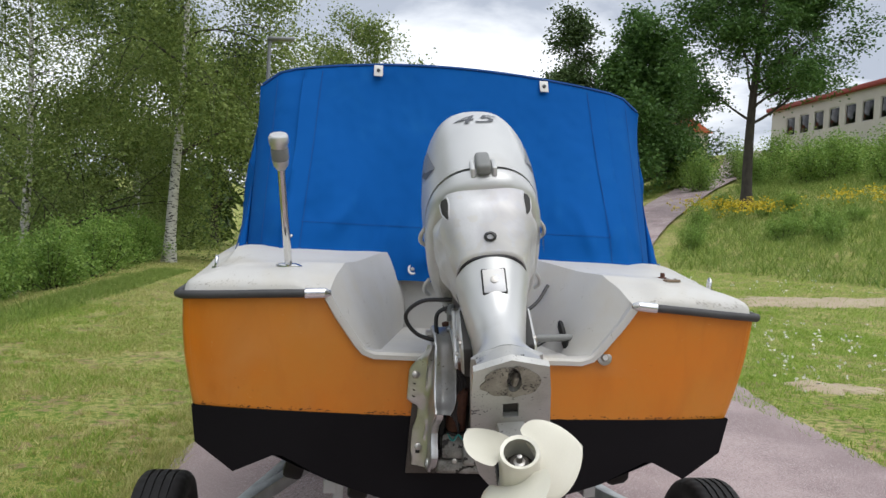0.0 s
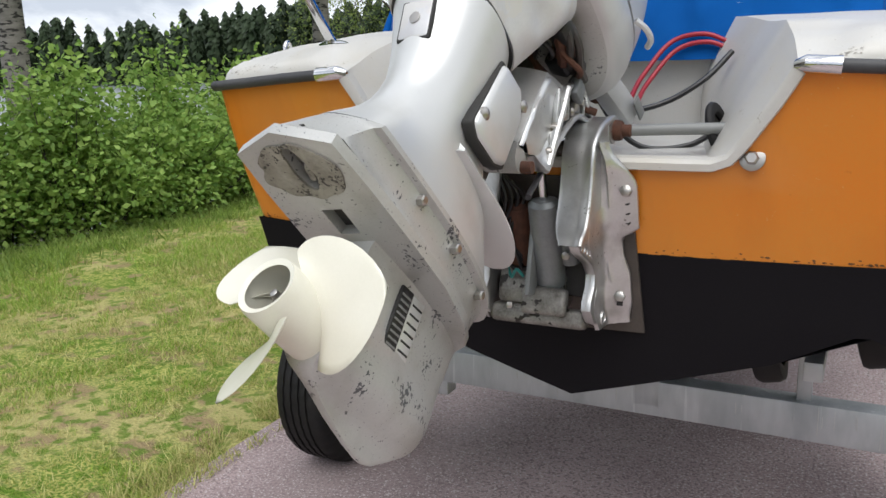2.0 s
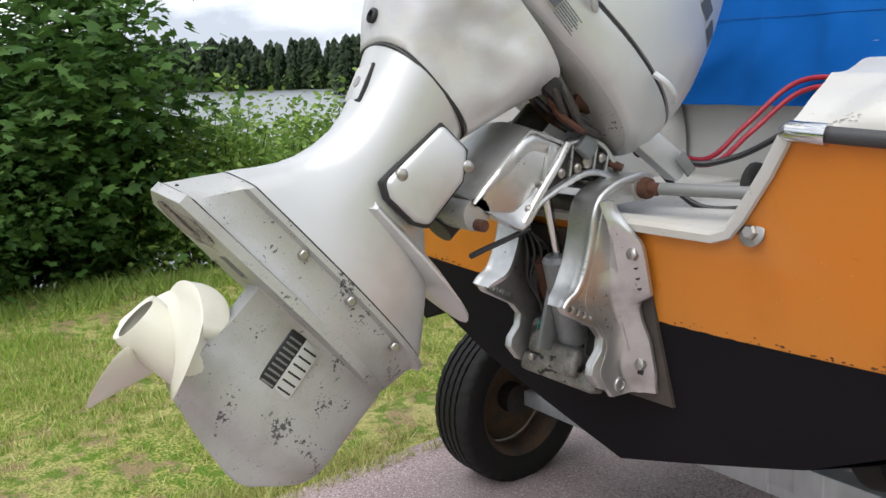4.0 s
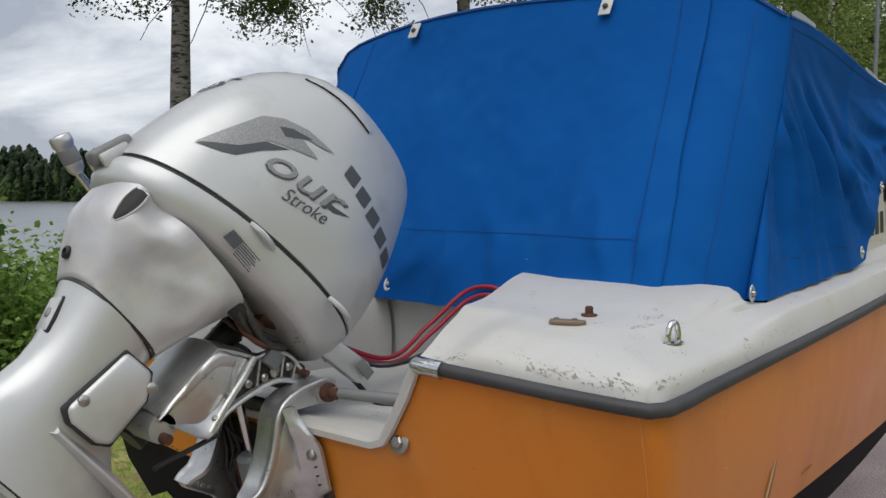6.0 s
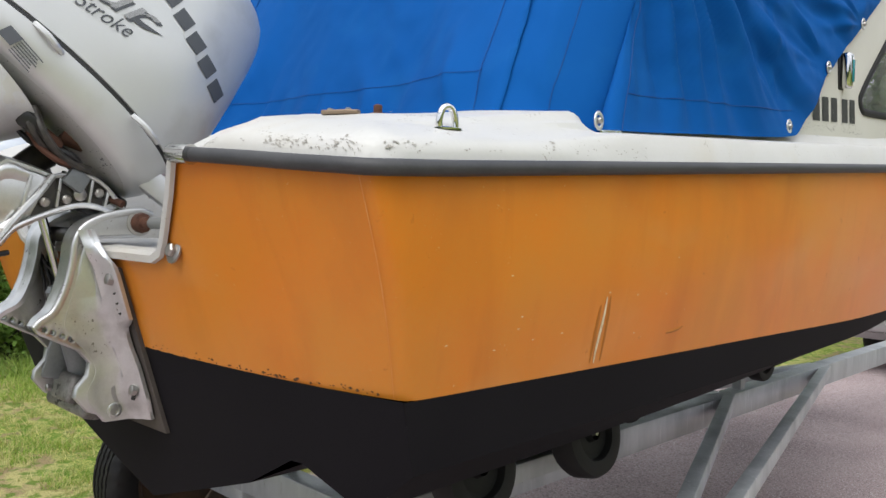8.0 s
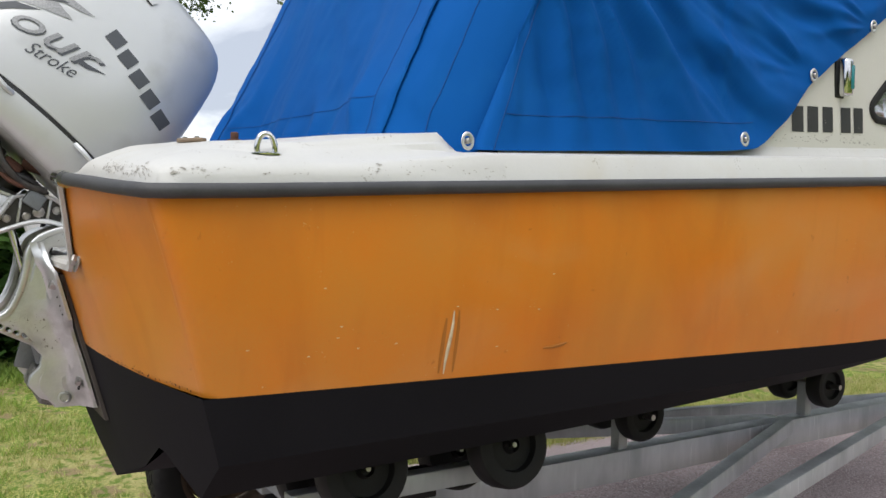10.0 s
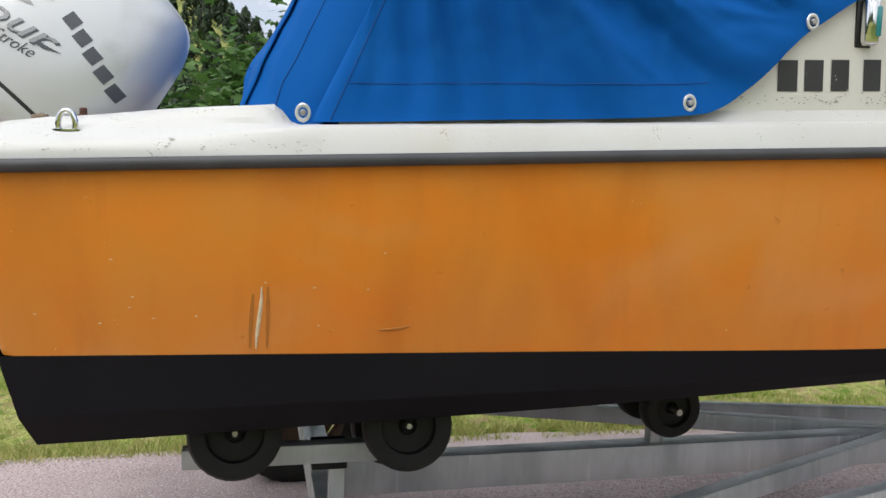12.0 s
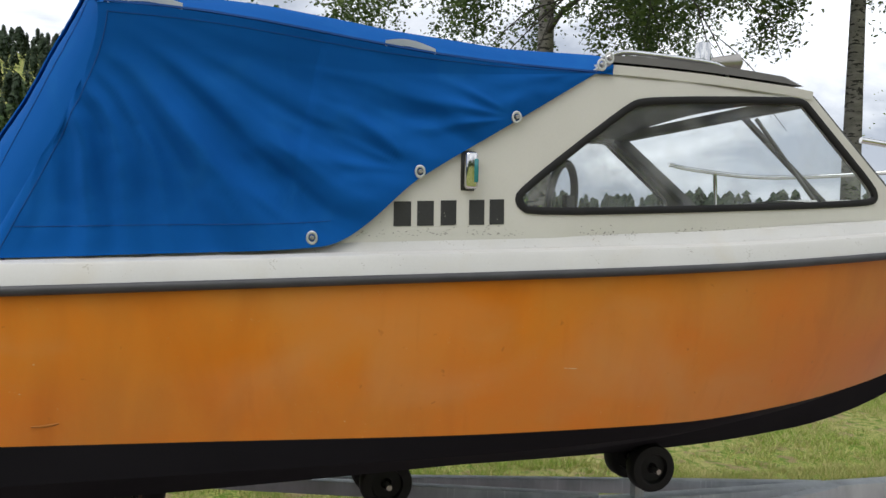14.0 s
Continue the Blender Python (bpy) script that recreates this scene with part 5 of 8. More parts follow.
for k in range(3):
    th0 = radians(11 + 120 * k)
    rows_a, rows_b = [], []
    for i in range(15):
        f = i / 14
        r = 0.040 + 0.107 * f
        half = 0.034 + 0.075 * math.sin(math.pi * min(1, f * 0.93 + 0.10)) ** 0.8 * (1 if f < 0.98 else 0.8)
        half *= math.sqrt(max(0.0, 1 - f**5))
        ra, rb = [], []
        for j in range(13):
            g = -1 + 2 * j / 12
            arc = half * g + 0.012 * f
            ang = th0 + arc / max(r, 0.06) * 0.78
            ax = -0.055 - 0.55 * half * g * (1 - 0.35 * f) - 0.012 * f
            th = 0.004 * (1 - 0.6 * f) * math.sqrt(max(0.02, 1 - g * g))
            x, z = r * math.cos(ang), r * math.sin(ang)
            ra.append((x, ax - th, PZ + z))
            rb.append((x, ax + th, PZ + z))
        rows_a.append(ra)
        rows_b.append(rb)
    b = bmesh.new()
    va, vb = grid(b, rows_a), grid(b, rows_b)
    for i in range(14):
        for e in (0, 12):
            b.faces.new((va[i][e], va[i + 1][e], vb[i + 1][e], vb[i][e]))
    for j in range(12):
        b.faces.new((va[14][j], va[14][j + 1], vb[14][j + 1], vb[14][j]))
    bmesh.ops.remove_doubles(b, verts=b.verts, dist=0.0004)
    bmesh.ops.recalc_face_normals(b, faces=b.faces)
    mpart("blade", b, PROP, propeller, smooth=60)

# fittings: rear latch, side catches, flush eye, cover plate, swivel shoulders
latch = mpart("rear_latch", box(pose(0, -0.262, 0.205, -12), (0.040, 0.030, 0.095), 0.010, seg=3), GREYPL, label="grey plastic cover latch")
for s in (1, -1):
    mpart("latch_cheek", box(pose(s * 0.029, -0.252, 0.195, -12), (0.014, 0.030, 0.065), 0.006), SILVER, latch)
    for y in (0.03, 0.27):
        zc = 0.20 + seam_lift(y) - 0.012
        b = tube(bend([(s * 0.168, y - 0.035, zc + 0.002), (s * 0.182, y - 0.01, zc + 0.001), (s * 0.184, y + 0.015, zc), (s * 0.170, y + 0.035, zc + 0.004)], 5), 0.0065, 8)
        mpart("cover_catch", b, SILVER)
    b = slab([(-0.055, -0.075), (-0.045, 0.07), (0.02, 0.075), (0.05, 0.03), (0.055, -0.07), (0.03, -0.085), (-0.03, -0.088)], 0.03, pose(s * 0.083, 0.062, -0.143, 0, 90, 0) @ pose(0, 0, 0, 0, 0, 90), 0.011, seg=3)
    sh = mpart("mount_cover", b, SILVER, label="bolted mount cover")
    b = slab([(-0.058, -0.078), (-0.048, 0.073), (0.022, 0.078), (0.053, 0.032), (0.058, -0.073), (0.032, -0.088), (-0.032, -0.091)], 0.022, pose(s * 0.080, 0.062, -0.143, 0, 90, 0) @ pose(0, 0, 0, 0, 0, 90), 0.004)
    mpart("mount_gap", b, DARK, sh)
    for y, z in ((0.02, -0.19), (0.10, -0.09)):
        mpart("mount_bolt", lathe(pose(s * 0.096, y, z, 0, 90, 0), [(0.011, -0.004), (0.011, 0.002), (0.007, 0.005)], 12), STEEL, sh)
mpart("flush_ring", lathe(pose(0, -0.170, 0.005, 123) @ Matrix.Diagonal((1.3, 1, 1, 1)), [(0.013, -0.004), (0.013, 0.006), (0.008, 0.008), (0.006, -0.002)], 20), PLASTIC)
mpart("trim_gap", box(pose(0, -0.1065, -0.098, 20), (0.064, 0.012, 0.074), 0.004), DARK)
pl = mpart("trim_plate", box(pose(0, -0.108, -0.098, 20), (0.058, 0.012, 0.068), 0.004), DENTED)
mpart("trim_screw", lathe(pose(0, -0.1145, -0.0985, 110), [(0.010, -0.002), (0.010, 0.002), (0.006, 0.003)], 14), STEEL, pl)

# long black vents down either flank of the leg cover
def leg_cover_x(q, z):
    f = min(1, max(0, (0.158 - z) / 0.19))
    qb, qf, w = tab(f, [(0, -0.224), (0.35, -0.220), (0.7, -0.185), (1, -0.142)]), tab(f, [(0, 0.15), (0.3, 0.125), (1, 0.085)]), tab(f, [(0, 0.150), (0.3, 0.140), (0.6, 0.124), (1, 0.099)])
    return 0.985 * w * (1 - min(1, abs(q - (qb + qf) / 2) / ((qf - qb) / 2)) ** 2.9) ** (1 / 2.9)


for s in (1, -1):
    rows = []
    for i in range(15):
        f = i / 14
        z = 0.150 - 0.075 * f
        half = 0.003 + 0.011 * math.sin(math.pi * min(1, 0.25 + 0.75 * f)) ** 0.8
        qc = -0.184 + 0.004 * f
        rows.append([(s * (leg_cover_x(qc + half * g, z) + 0.0025 * (1 - abs(g))), qc + half * g, z) for g in (-1, -0.7, -0.3, 0, 0.3, 0.7, 1)])
    b = bmesh.new()
    grid(b, rows)
    vent = mpart("lifting_vent", b, DARK, label="black vent in the flank of the leg cover", smooth=60)
    edge = [r[0] for r in rows] + [r[-1] for r in rows[::-1]]
    mpart("vent_edge", tube(edge + edge[:1], 0.0022, 6), DENTED, vent)
# dark oily underside of the pan, with hoses and a rusty bracket
mpart("pan_underside", loft([cowl_ring(0.1325, -0.216, 0.354, 0.142, 0.12, power=2.6), cowl_ring(0.126, -0.200, 0.340, 0.130, 0.12, power=2.6)]), WORN_SILVER, label="stained silver underside of the engine pan")
rh = np.random.RandomState(9)
for k in range(8):
    x0, y0 = rh.uniform(0.02, 0.105), rh.uniform(0.11, 0.19)
    z0 = 0.128 + 0.12 * (y0 + 0.25) * 1.0
    pts = bend([(x0, y0 - 0.07, z0 - 0.012), (x0 + rh.uniform(-0.03, 0.03), y0 - 0.02, z0 - rh.uniform(0.03, 0.05)), (x0 + rh.uniform(-0.03, 0.03), y0 + 0.04, z0 - rh.uniform(0.015, 0.05)), (x0 - 0.02, y0 + 0.09, z0 - 0.008)], 5)
    mpart("engine_hose", tube(pts, rh.uniform(0.005, 0.012), 8), (RUST, PLASTIC, OILY)[k % 3])
for x, y, z, w in ((0.085, 0.13, 0.145, 0.05), (0.075, 0.18, 0.150, 0.04), (0.05, 0.21, 0.155, 0.045)):
    mpart("engine_mount", box(pose(x, y, z, 12, 20, 8), (w, 0.05, 0.035), 0.010), RUST if w == 0.04 else PLASTIC)

# ---- clamp bracket on the transom ----
bracket = thing("clamp_bracket", pose(-0.015, -0.06, 0.76), "cast aluminium clamp and swivel bracket with tilt cylinder, greasy and stained", "motor bracket")
BX = -0.015

# backing plate screwed to the transom
b = bmesh.new()
outer = [(-0.205, 0.755), (0.186, 0.762), (0.172, 1.116), (-0.198, 1.116)]
rows = []
for f in np.linspace(0, 1, 8):
    l, r = Vector(outer[0]).lerp(Vector(outer[3]), f), Vector(outer[1]).lerp(Vector(outer[2]), f)
    rows.append([(x, rake(l.y + (r.y - l.y) * k / 8, x) - 0.010, l.y + (r.y - l.y) * k / 8) for k, x in enumerate(np.linspace(l.x, r.x, 9))])
grid(b, rows)
ext = bmesh.ops.extrude_face_region(b, geom=b.faces[:])
bmesh.ops.translate(b, verts=[v for v in ext["geom"] if isinstance(v, bmesh.types.BMVert)], vec=(0, 0.009, 0))
bmesh.ops.recalc_face_normals(b, faces=b.faces)
part("backing_plate", b, PLATE, bracket, "brown-stained backing plate")
YZ = Matrix(((0, 0, 1, 0), (1, 0, 0, 0), (0, 1, 0, 0), (0, 0, 0, 1)))
# an arm's outline: round the pivot, down the aft edge to the hooked lobe, in to the foot and up along the transom
CLAMP = [(-0.034, 1.222), (-0.060, 1.231), (-0.10, 1.227), (-0.140, 1.218), (-0.178, 1.198), (-0.196, 1.168), (-0.203, 1.125), (-0.216, 1.075), (-0.238, 1.030), (-0.264, 1.012), (-0.276, 0.999), (-0.266, 0.984),
         (-0.232, 0.966), (-0.190, 0.944), (-0.168, 0.918), (-0.172, 0.892), (-0.194, 0.868), (-0.198, 0.848), (-0.172, 0.815), (-0.115, 0.792), (-0.058, 0.784)]
CLAMP += [(rake(z, 0.12) - 0.012, z) for z in (0.80, 0.90, 1.0, 1.1, 1.165)] + [(-0.145, 1.178), (-0.060, 1.180), (-0.036, 1.192)]
for s in (1, -1):
    x = BX + s * 0.118
    holes = [circle(-0.2565 + 0.0172 * k, 0.9945 - 0.0083 * k, 0.0052, 8) for k in range(5)]
    b = slab(CLAMP, 0.022, Matrix.Translation((x, 0, 0)) @ YZ, 0.004, holes=holes)
    c = part("clamp_arm", b, CAST, bracket, "cast clamp arm with pin holes", smooth=35)
    # broad strap along the aft edge, with a raised outer bead
    way = bend([(0, y, z) for y, z in CLAMP[:11]], 5)
    rows = []
    for i, p in enumerate(way):
        d = (way[min(i + 1, len(way) - 1)] - way[max(i - 1, 0)]).normalized()
        out = Vector((0, d.z, -d.y))
        wide = 0.052 - 0.020 * step(0.75, 1.0, i / (len(way) - 1))
        rows.append([tuple(Vector((x + s * a, p.y, p.z)) + out * k) for a, k in ((-wide, -0.008), (-wide, 0.001), (-wide + 0.006, 0.003), (-0.01, 0.002), (0.004, 0.003), (0.008, 0.006), (0.014, 0.006), (0.017, 0.002), (0.015, -0.008))])
    b = bmesh.new()
    grid(b, rows)
    bmesh.ops.recalc_face_normals(b, faces=b.faces)
    part("strap", b, CAST, c, smooth=60)
    # web that swells from the arm out to the flange on the transom, up over the end of the sill
    rows = []
    for z in np.linspace(0.790, 1.192, 41):
        yt = rake(z, 0.15) - 0.006 * step(1.12, 1.14, z)
        aft = tab(z, [(0.79, -0.140), (0.85, -0.178), (0.90, -0.160), (0.94, -0.178), (0.97, -0.205), (1.0, -0.222), (1.03, -0.216), (1.08, -0.200), (1.13, -0.190), (1.192, -0.172)])
        xf = 0.056 + 0.006 * step(0.80, 0.84, z) - 0.012 * step(0.90, 0.96, z) + 0.036 * step(0.985, 1.012, z) - 0.050 * step(1.10, 1.19, z)
        lump = 0.010 * step(1.005, 1.03, z) * step(1.19, 1.15, z) + 0.005 * step(0.93, 0.87, z)
        dent_ = 0.006 * step(0.80, 0.83, z) * step(0.90, 0.86, z)
        mid = (aft + yt) / 2
        row = [(0.004, yt - 0.012), (0.004, aft), (0.0115, aft + 0.004), (0.013, aft * 0.7 + mid * 0.3), (0.015 + lump * 0.3 - dent_, mid), (0.018 + lump - dent_, mid * 0.6 + yt * 0.4 - 0.014), (0.024 + lump, yt - 0.044), (0.031 + lump, yt - 0.034)]
        rows.append([(x + s * min(a, xf), y, z) for a, y in row] + [(x + s * max(0.012, xf - 0.006), yt - 0.027, z), (x + s * max(0.014, xf), yt - 0.022, z), (x + s * max(0.014, xf), yt - 0.014, z)])
    part("web", loft(rows), CAST, c, smooth=50)
    part("foot_boss", lathe(pose(x + s * 0.010, -0.118, 0.812, 0, s * 90, 0), [(0.016, 0), (0.015, 0.006), (0.010, 0.007), (0.009, 0.004)], 16), CAST, c)
    for k, z in enumerate((1.092, 1.068, 1.047, 1.026)):
        m = Matrix.Translation((x + s * 0.066, rake(z, 0.16) - 0.027, z)) @ pose(0, 0, 0, 74.6)
        if k == 0:
            part("mounting_bolt", lathe(m, [(0.0125, -0.002), (0.0125, 0.010), (0.008, 0.013)], 6), STEEL, c)
        else:
            part("mounting_hole", lathe(m, [(0.0065, -0.004), (0.0065, 0.0015)], 10), DARK, c)
    m = Matrix.Translation((x + s * 0.042, rake(0.86, 0.15) - 0.029, 0.862)) @ pose(0, 0, 0, 74.6)
    part("slot", box(m, (0.013, 0.056, 0.004), 0.001), DARK, c)
    part("slot_bolt", lathe(m @ pose(0, -0.008, 0.002), [(0.012, -0.002), (0.012, 0.008), (0.008, 0.010)], 6), STEEL, c)
    part("pivot_washer", lathe(pose(x + s * 0.010, -0.062, 1.205, 0, s * 90, 0), [(0.028, 0), (0.028, 0.004), (0.022, 0.006)], 20), STEEL, c)
# tilt tube through the tops of the arms, with its rusty nut
part("tilt_tube", tube([(BX - 0.15, -0.062, 1.205), (BX + 0.13, -0.062, 1.205)], 0.017, 16), STEEL, bracket)
b = lathe(pose(BX + 0.140, -0.062, 1.205, 0, 90, 0), [(0.021, -0.012), (0.022, 0.0), (0.020, 0.010), (0.013, 0.012), (0.013, 0.028), (0.009, 0.030)], 12)
part("tilt_nut", b, RUST, bracket, "rusty tilt tube nut")
# swivel bracket: on either side a smooth saddle aft, and forward a pocket between two arched rims
LOWER = [(-0.415, 1.190), (-0.380, 1.170), (-0.345, 1.154), (-0.325, 1.165), (-0.300, 1.192), (-0.265, 1.210), (-0.224, 1.226), (-0.185, 1.238), (-0.150, 1.240), (-0.115, 1.230), (-0.085, 1.214), (-0.060, 1.195)]
UPPER = [(-0.448, 1.212), (-0.405, 1.250), (-0.360, 1.288), (-0.306, 1.326), (-0.262, 1.312), (-0.222, 1.298), (-0.185, 1.304), (-0.150, 1.300), (-0.120, 1.284), (-0.092, 1.252), (-0.070, 1.225), (-0.048, 1.208)]
for s in (1, -1):
    x = BX + s * 0.070
    c = part("swivel_cheek", slab(UPPER + LOWER[::-1], 0.010, Matrix.Translation((x, 0, 0)) @ YZ, 0.002), CAST, bracket, "arched cast swivel bracket", smooth=35)
    rows = []
    for i in range(13):
        f = i / 12
        lo, hi = bend([(0, *p) for p in LOWER[:5]], 3)[i], bend([(0, *p) for p in UPPER[:5]], 3)[i]
        rows.append([(x + s * (0.004 + a), lo.y + (hi.y - lo.y) * g, lo.z + (hi.z - lo.z) * g) for g, a in ((-0.01, -0.012), (-0.02, 0.012), (0.0, 0.018), (0.06, 0.017), (0.12, 0.008), (0.30, -0.004), (0.50, -0.007), (0.70, -0.004), (0.82, 0.004), (0.90, 0.008), (0.97, 0.006), (1.0, -0.006))])
    b = bmesh.new()
    grid(b, rows)
    bmesh.ops.recalc_face_normals(b, faces=b.faces)
    part("saddle", b, CAST, c, smooth=60)
    for name, pts, r in (("lower_rim", LOWER[2:], 0.0065), ("upper_rim", UPPER[5:], 0.0048), ("fold_rib", [(-0.222, 1.300), (-0.250, 1.262), (-0.292, 1.215), (-0.334, 1.162)], 0.0075)):
        path = bend([(x + s * 0.016, y, z) for y, z in pts], 4)
        part(name, tube(path, r, 8), CAST, c)
        # the rim stands out from the cheek as a flange
        b = bmesh.new()
        grid(b, [[(p.x - s * 0.016, p.y, p.z - 0.003), (p.x, p.y, p.z - 0.003)] for p in path] )
        grid(b, [[(p.x - s * 0.016, p.y, p.z + 0.003), (p.x, p.y, p.z + 0.003)] for p in path] )
        part("flange", b, CAST, c, smooth=60)
    part("pocket", slab([(y * 0.97 - 0.004, z) for y, z in UPPER[5:10]] + [(y, z + 0.006) for y, z in LOWER[9:4:-1]], 0.002, Matrix.Translation((x + s * 0.006, 0, 0)) @ YZ), OILY, c, "oily pocket behind the rims", smooth=0)
    for (y0, z0), (y1, z1) in (((-0.205, 1.300), (-0.215, 1.236)), ((-0.140, 1.298), (-0.150, 1.242)), ((-0.108, 1.270), (-0.118, 1.232)), ((-0.262, 1.30), (-0.28, 1.235))):
        part("pocket_rib", bar((x + s * 0.010, y0, z0), (x + s * 0.010, y1, z1), 0.010, 0.007, 0.002), CAST, c)
    for y, z, r in ((-0.168, 1.262, 0.014), (-0.195, 1.252, 0.010), (-0.128, 1.266, 0.010), (-0.168, 1.288, 0.008), (-0.238, 1.246, 0.010), (-0.318, 1.186, 0.009), (-0.282, 1.228, 0.008)):
        part("swivel_bolt", lathe(pose(x + s * 0.010, y, z, 0, s * 90, 0), [(r, -0.006), (r, 0.006), (r * 0.6, 0.010)], 8), STEEL, c)
    part("lock_block", box(pose(x + s * 0.020, -0.178, 1.292, -35), (0.020, 0.045, 0.040), 0.006), CYLINDER, c)
    part("tilt_pin", tube([(x + s * 0.004, -0.10, 1.255), (x + s * 0.030, -0.085, 1.243)], 0.008, 10), RUST, c)
# saddle across, between the cheeks
b = bmesh.new()
grid(b, [[(BX + a, y, z + 0.012 * (1 - (a / 0.075) ** 2)) for a in np.linspace(-0.075, 0.075, 11)] for y, z in ((-0.215, 1.300), (-0.262, 1.318), (-0.306, 1.330), (-0.36, 1.292), (-0.405, 1.254), (-0.448, 1.216))])
ext = bmesh.ops.extrude_face_region(b, geom=b.faces[:])
bmesh.ops.translate(b, verts=[v for v in ext["geom"] if isinstance(v, bmesh.types.BMVert)], vec=(0, 0.010, -0.014))
bmesh.ops.recalc_face_normals(b, faces=b.faces)
part("swivel_case", b, CAST, bracket, smooth=35)
part("lower_yoke", tube([(BX - 0.075, -0.435, 1.190), (BX + 0.075, -0.435, 1.190)], 0.030, 14), WORN_SILVER, bracket)
part("yoke_bolt", tube([(BX - 0.095, -0.435, 1.172), (BX + 0.095, -0.435, 1.172)], 0.011, 10), RUST, bracket)
part("cable_end", tube(bend([(BX + 0.10, -0.47, 1.125), (BX + 0.09, -0.43, 1.130), (BX + 0.075, -0.36, 1.138), (BX + 0.06, -0.30, 1.145)], 5), 0.0055, 8), PLASTIC, bracket)
part("swivel_pin", tube([(BX - 0.02, -0.20, 1.35), (BX - 0.02, -0.45, 1.153)], 0.030, 16), OILY, bracket)
# tilt cylinder, rod and the machinery between the arms
part("tilt_rod", tube([(BX + 0.022, -0.232, 1.250), (BX + 0.022, -0.180, 1.06)], 0.0095, 10), CHROME, bracket, "bright tilt rod")
b = tube([(BX + 0.022, -0.186, 1.072), (BX + 0.022, -0.185, 1.066), (BX + 0.022, -0.182, 1.06), (BX + 0.022, -0.13, 0.86)], [0.024, 0.032, 0.033, 0.033], 20)
cyl = part("tilt_cylinder", b, CYLINDER, bracket, "grey cast tilt cylinder")
part("cylinder_flange", box(pose(BX + 0.045, -0.178, 1.048, -14), (0.085, 0.030, 0.012), 0.005), CYLINDER, cyl)
part("cylinder_web", box(pose(BX - 0.004, -0.170, 0.960, -15), (0.012, 0.050, 0.19), 0.005), CYLINDER, cyl)
part("reservoir", tube([(BX + 0.066, -0.172, 1.046), (BX + 0.066, -0.170, 1.038), (BX + 0.066, -0.138, 0.935)], [0.012, 0.020, 0.021], 14), CYLINDER, bracket)
part("reservoir_plug", lathe(pose(BX + 0.068, -0.172, 0.955, 82), [(0.009, 0.0), (0.009, 0.006), (0.005, 0.008)], 10), STEEL, bracket)
part("tilt_pump", tube([(BX - 0.048, -0.15, 1.06), (BX - 0.048, -0.148, 1.05), (BX - 0.048, -0.11, 0.90)], [0.02, 0.031, 0.031], 16), RUST, bracket, "rust-brown trim pump")
part("pump_collar", tube([(BX - 0.048, -0.118, 0.925), (BX - 0.048, -0.112, 0.905)], 0.036, 16), PLASTIC, bracket)
part("pump_wire", tube(bend([(BX - 0.03, -0.165, 0.90), (BX - 0.045, -0.17, 0.915), (BX - 0.06, -0.16, 0.895), (BX - 0.075, -0.14, 0.91)], 6), 0.0035, 6), material("teal_wire", (0.02, 0.22, 0.2), rough=0.5), bracket)
for k in range(4):
    part("pump_wire", tube(bend([(BX - 0.085 + 0.012 * k, -0.19, 1.14 - 0.01 * k), (BX - 0.06 + 0.01 * k, -0.19 + 0.01 * k, 1.07), (BX - 0.08 + 0.008 * k, -0.17, 1.0), (BX - 0.04, -0.15, 0.94 - 0.01 * k)], 6), 0.0038, 6), PLASTIC, bracket)
part("base_web", box(pose(BX, -0.150, 0.812, -16), (0.215, 0.045, 0.042), 0.012, seg=3), GREASY, bracket)
part("base_web", box(pose(BX + 0.02, -0.172, 0.852, -16), (0.10, 0.03, 0.06), 0.010, seg=3), GREASY, bracket)
for a in (-0.055, -0.01, 0.05):
    part("base_bolt", lathe(pose(BX + a, -0.182, 0.838, 80), [(0.008, -0.004), (0.008, 0.006), (0.005, 0.008)], 6), STEEL, bracket)
part("pump_block", box(pose(BX - 0.02, -0.115, 0.865, -16), (0.15, 0.09, 0.08), 0.015), GREASY, bracket)
# added block: shade between arms and transom, put into its near-black colour
part("shade_block", box(pose(BX, -0.085, 1.0, -15), (0.20, 0.03, 0.30), 0.008), DARK, bracket)
part("top_block", box(pose(BX, -0.10, 1.245, -20), (0.12, 0.09, 0.05), 0.012), OILY, bracket)
part("cross_tube", tube([(BX - 0.10, -0.155, 1.175), (BX + 0.10, -0.155, 1.175)], 0.016, 12), OILY, bracket)
# machinery under the engine pan
part("engine_underside", box(pose(EX, -0.06, 1.350, -38), (0.15, 0.20, 0.09), 0.03, seg=3), OILY, bracket)
part("rusty_linkage", tube(bend([(EX + 0.09, -0.20, 1.385), (EX + 0.10, -0.13, 1.36), (EX + 0.10, -0.06, 1.335), (EX + 0.10, 0.0, 1.27)], 5), 0.02, 10), RUST, bracket)
part("rubber_bellows", tube(bend([(EX + 0.08, -0.17, 1.42), (EX + 0.10, -0.13, 1.415), (EX + 0.10, -0.09, 1.395)], 5), 0.035, 12), PLASTIC, bracket)

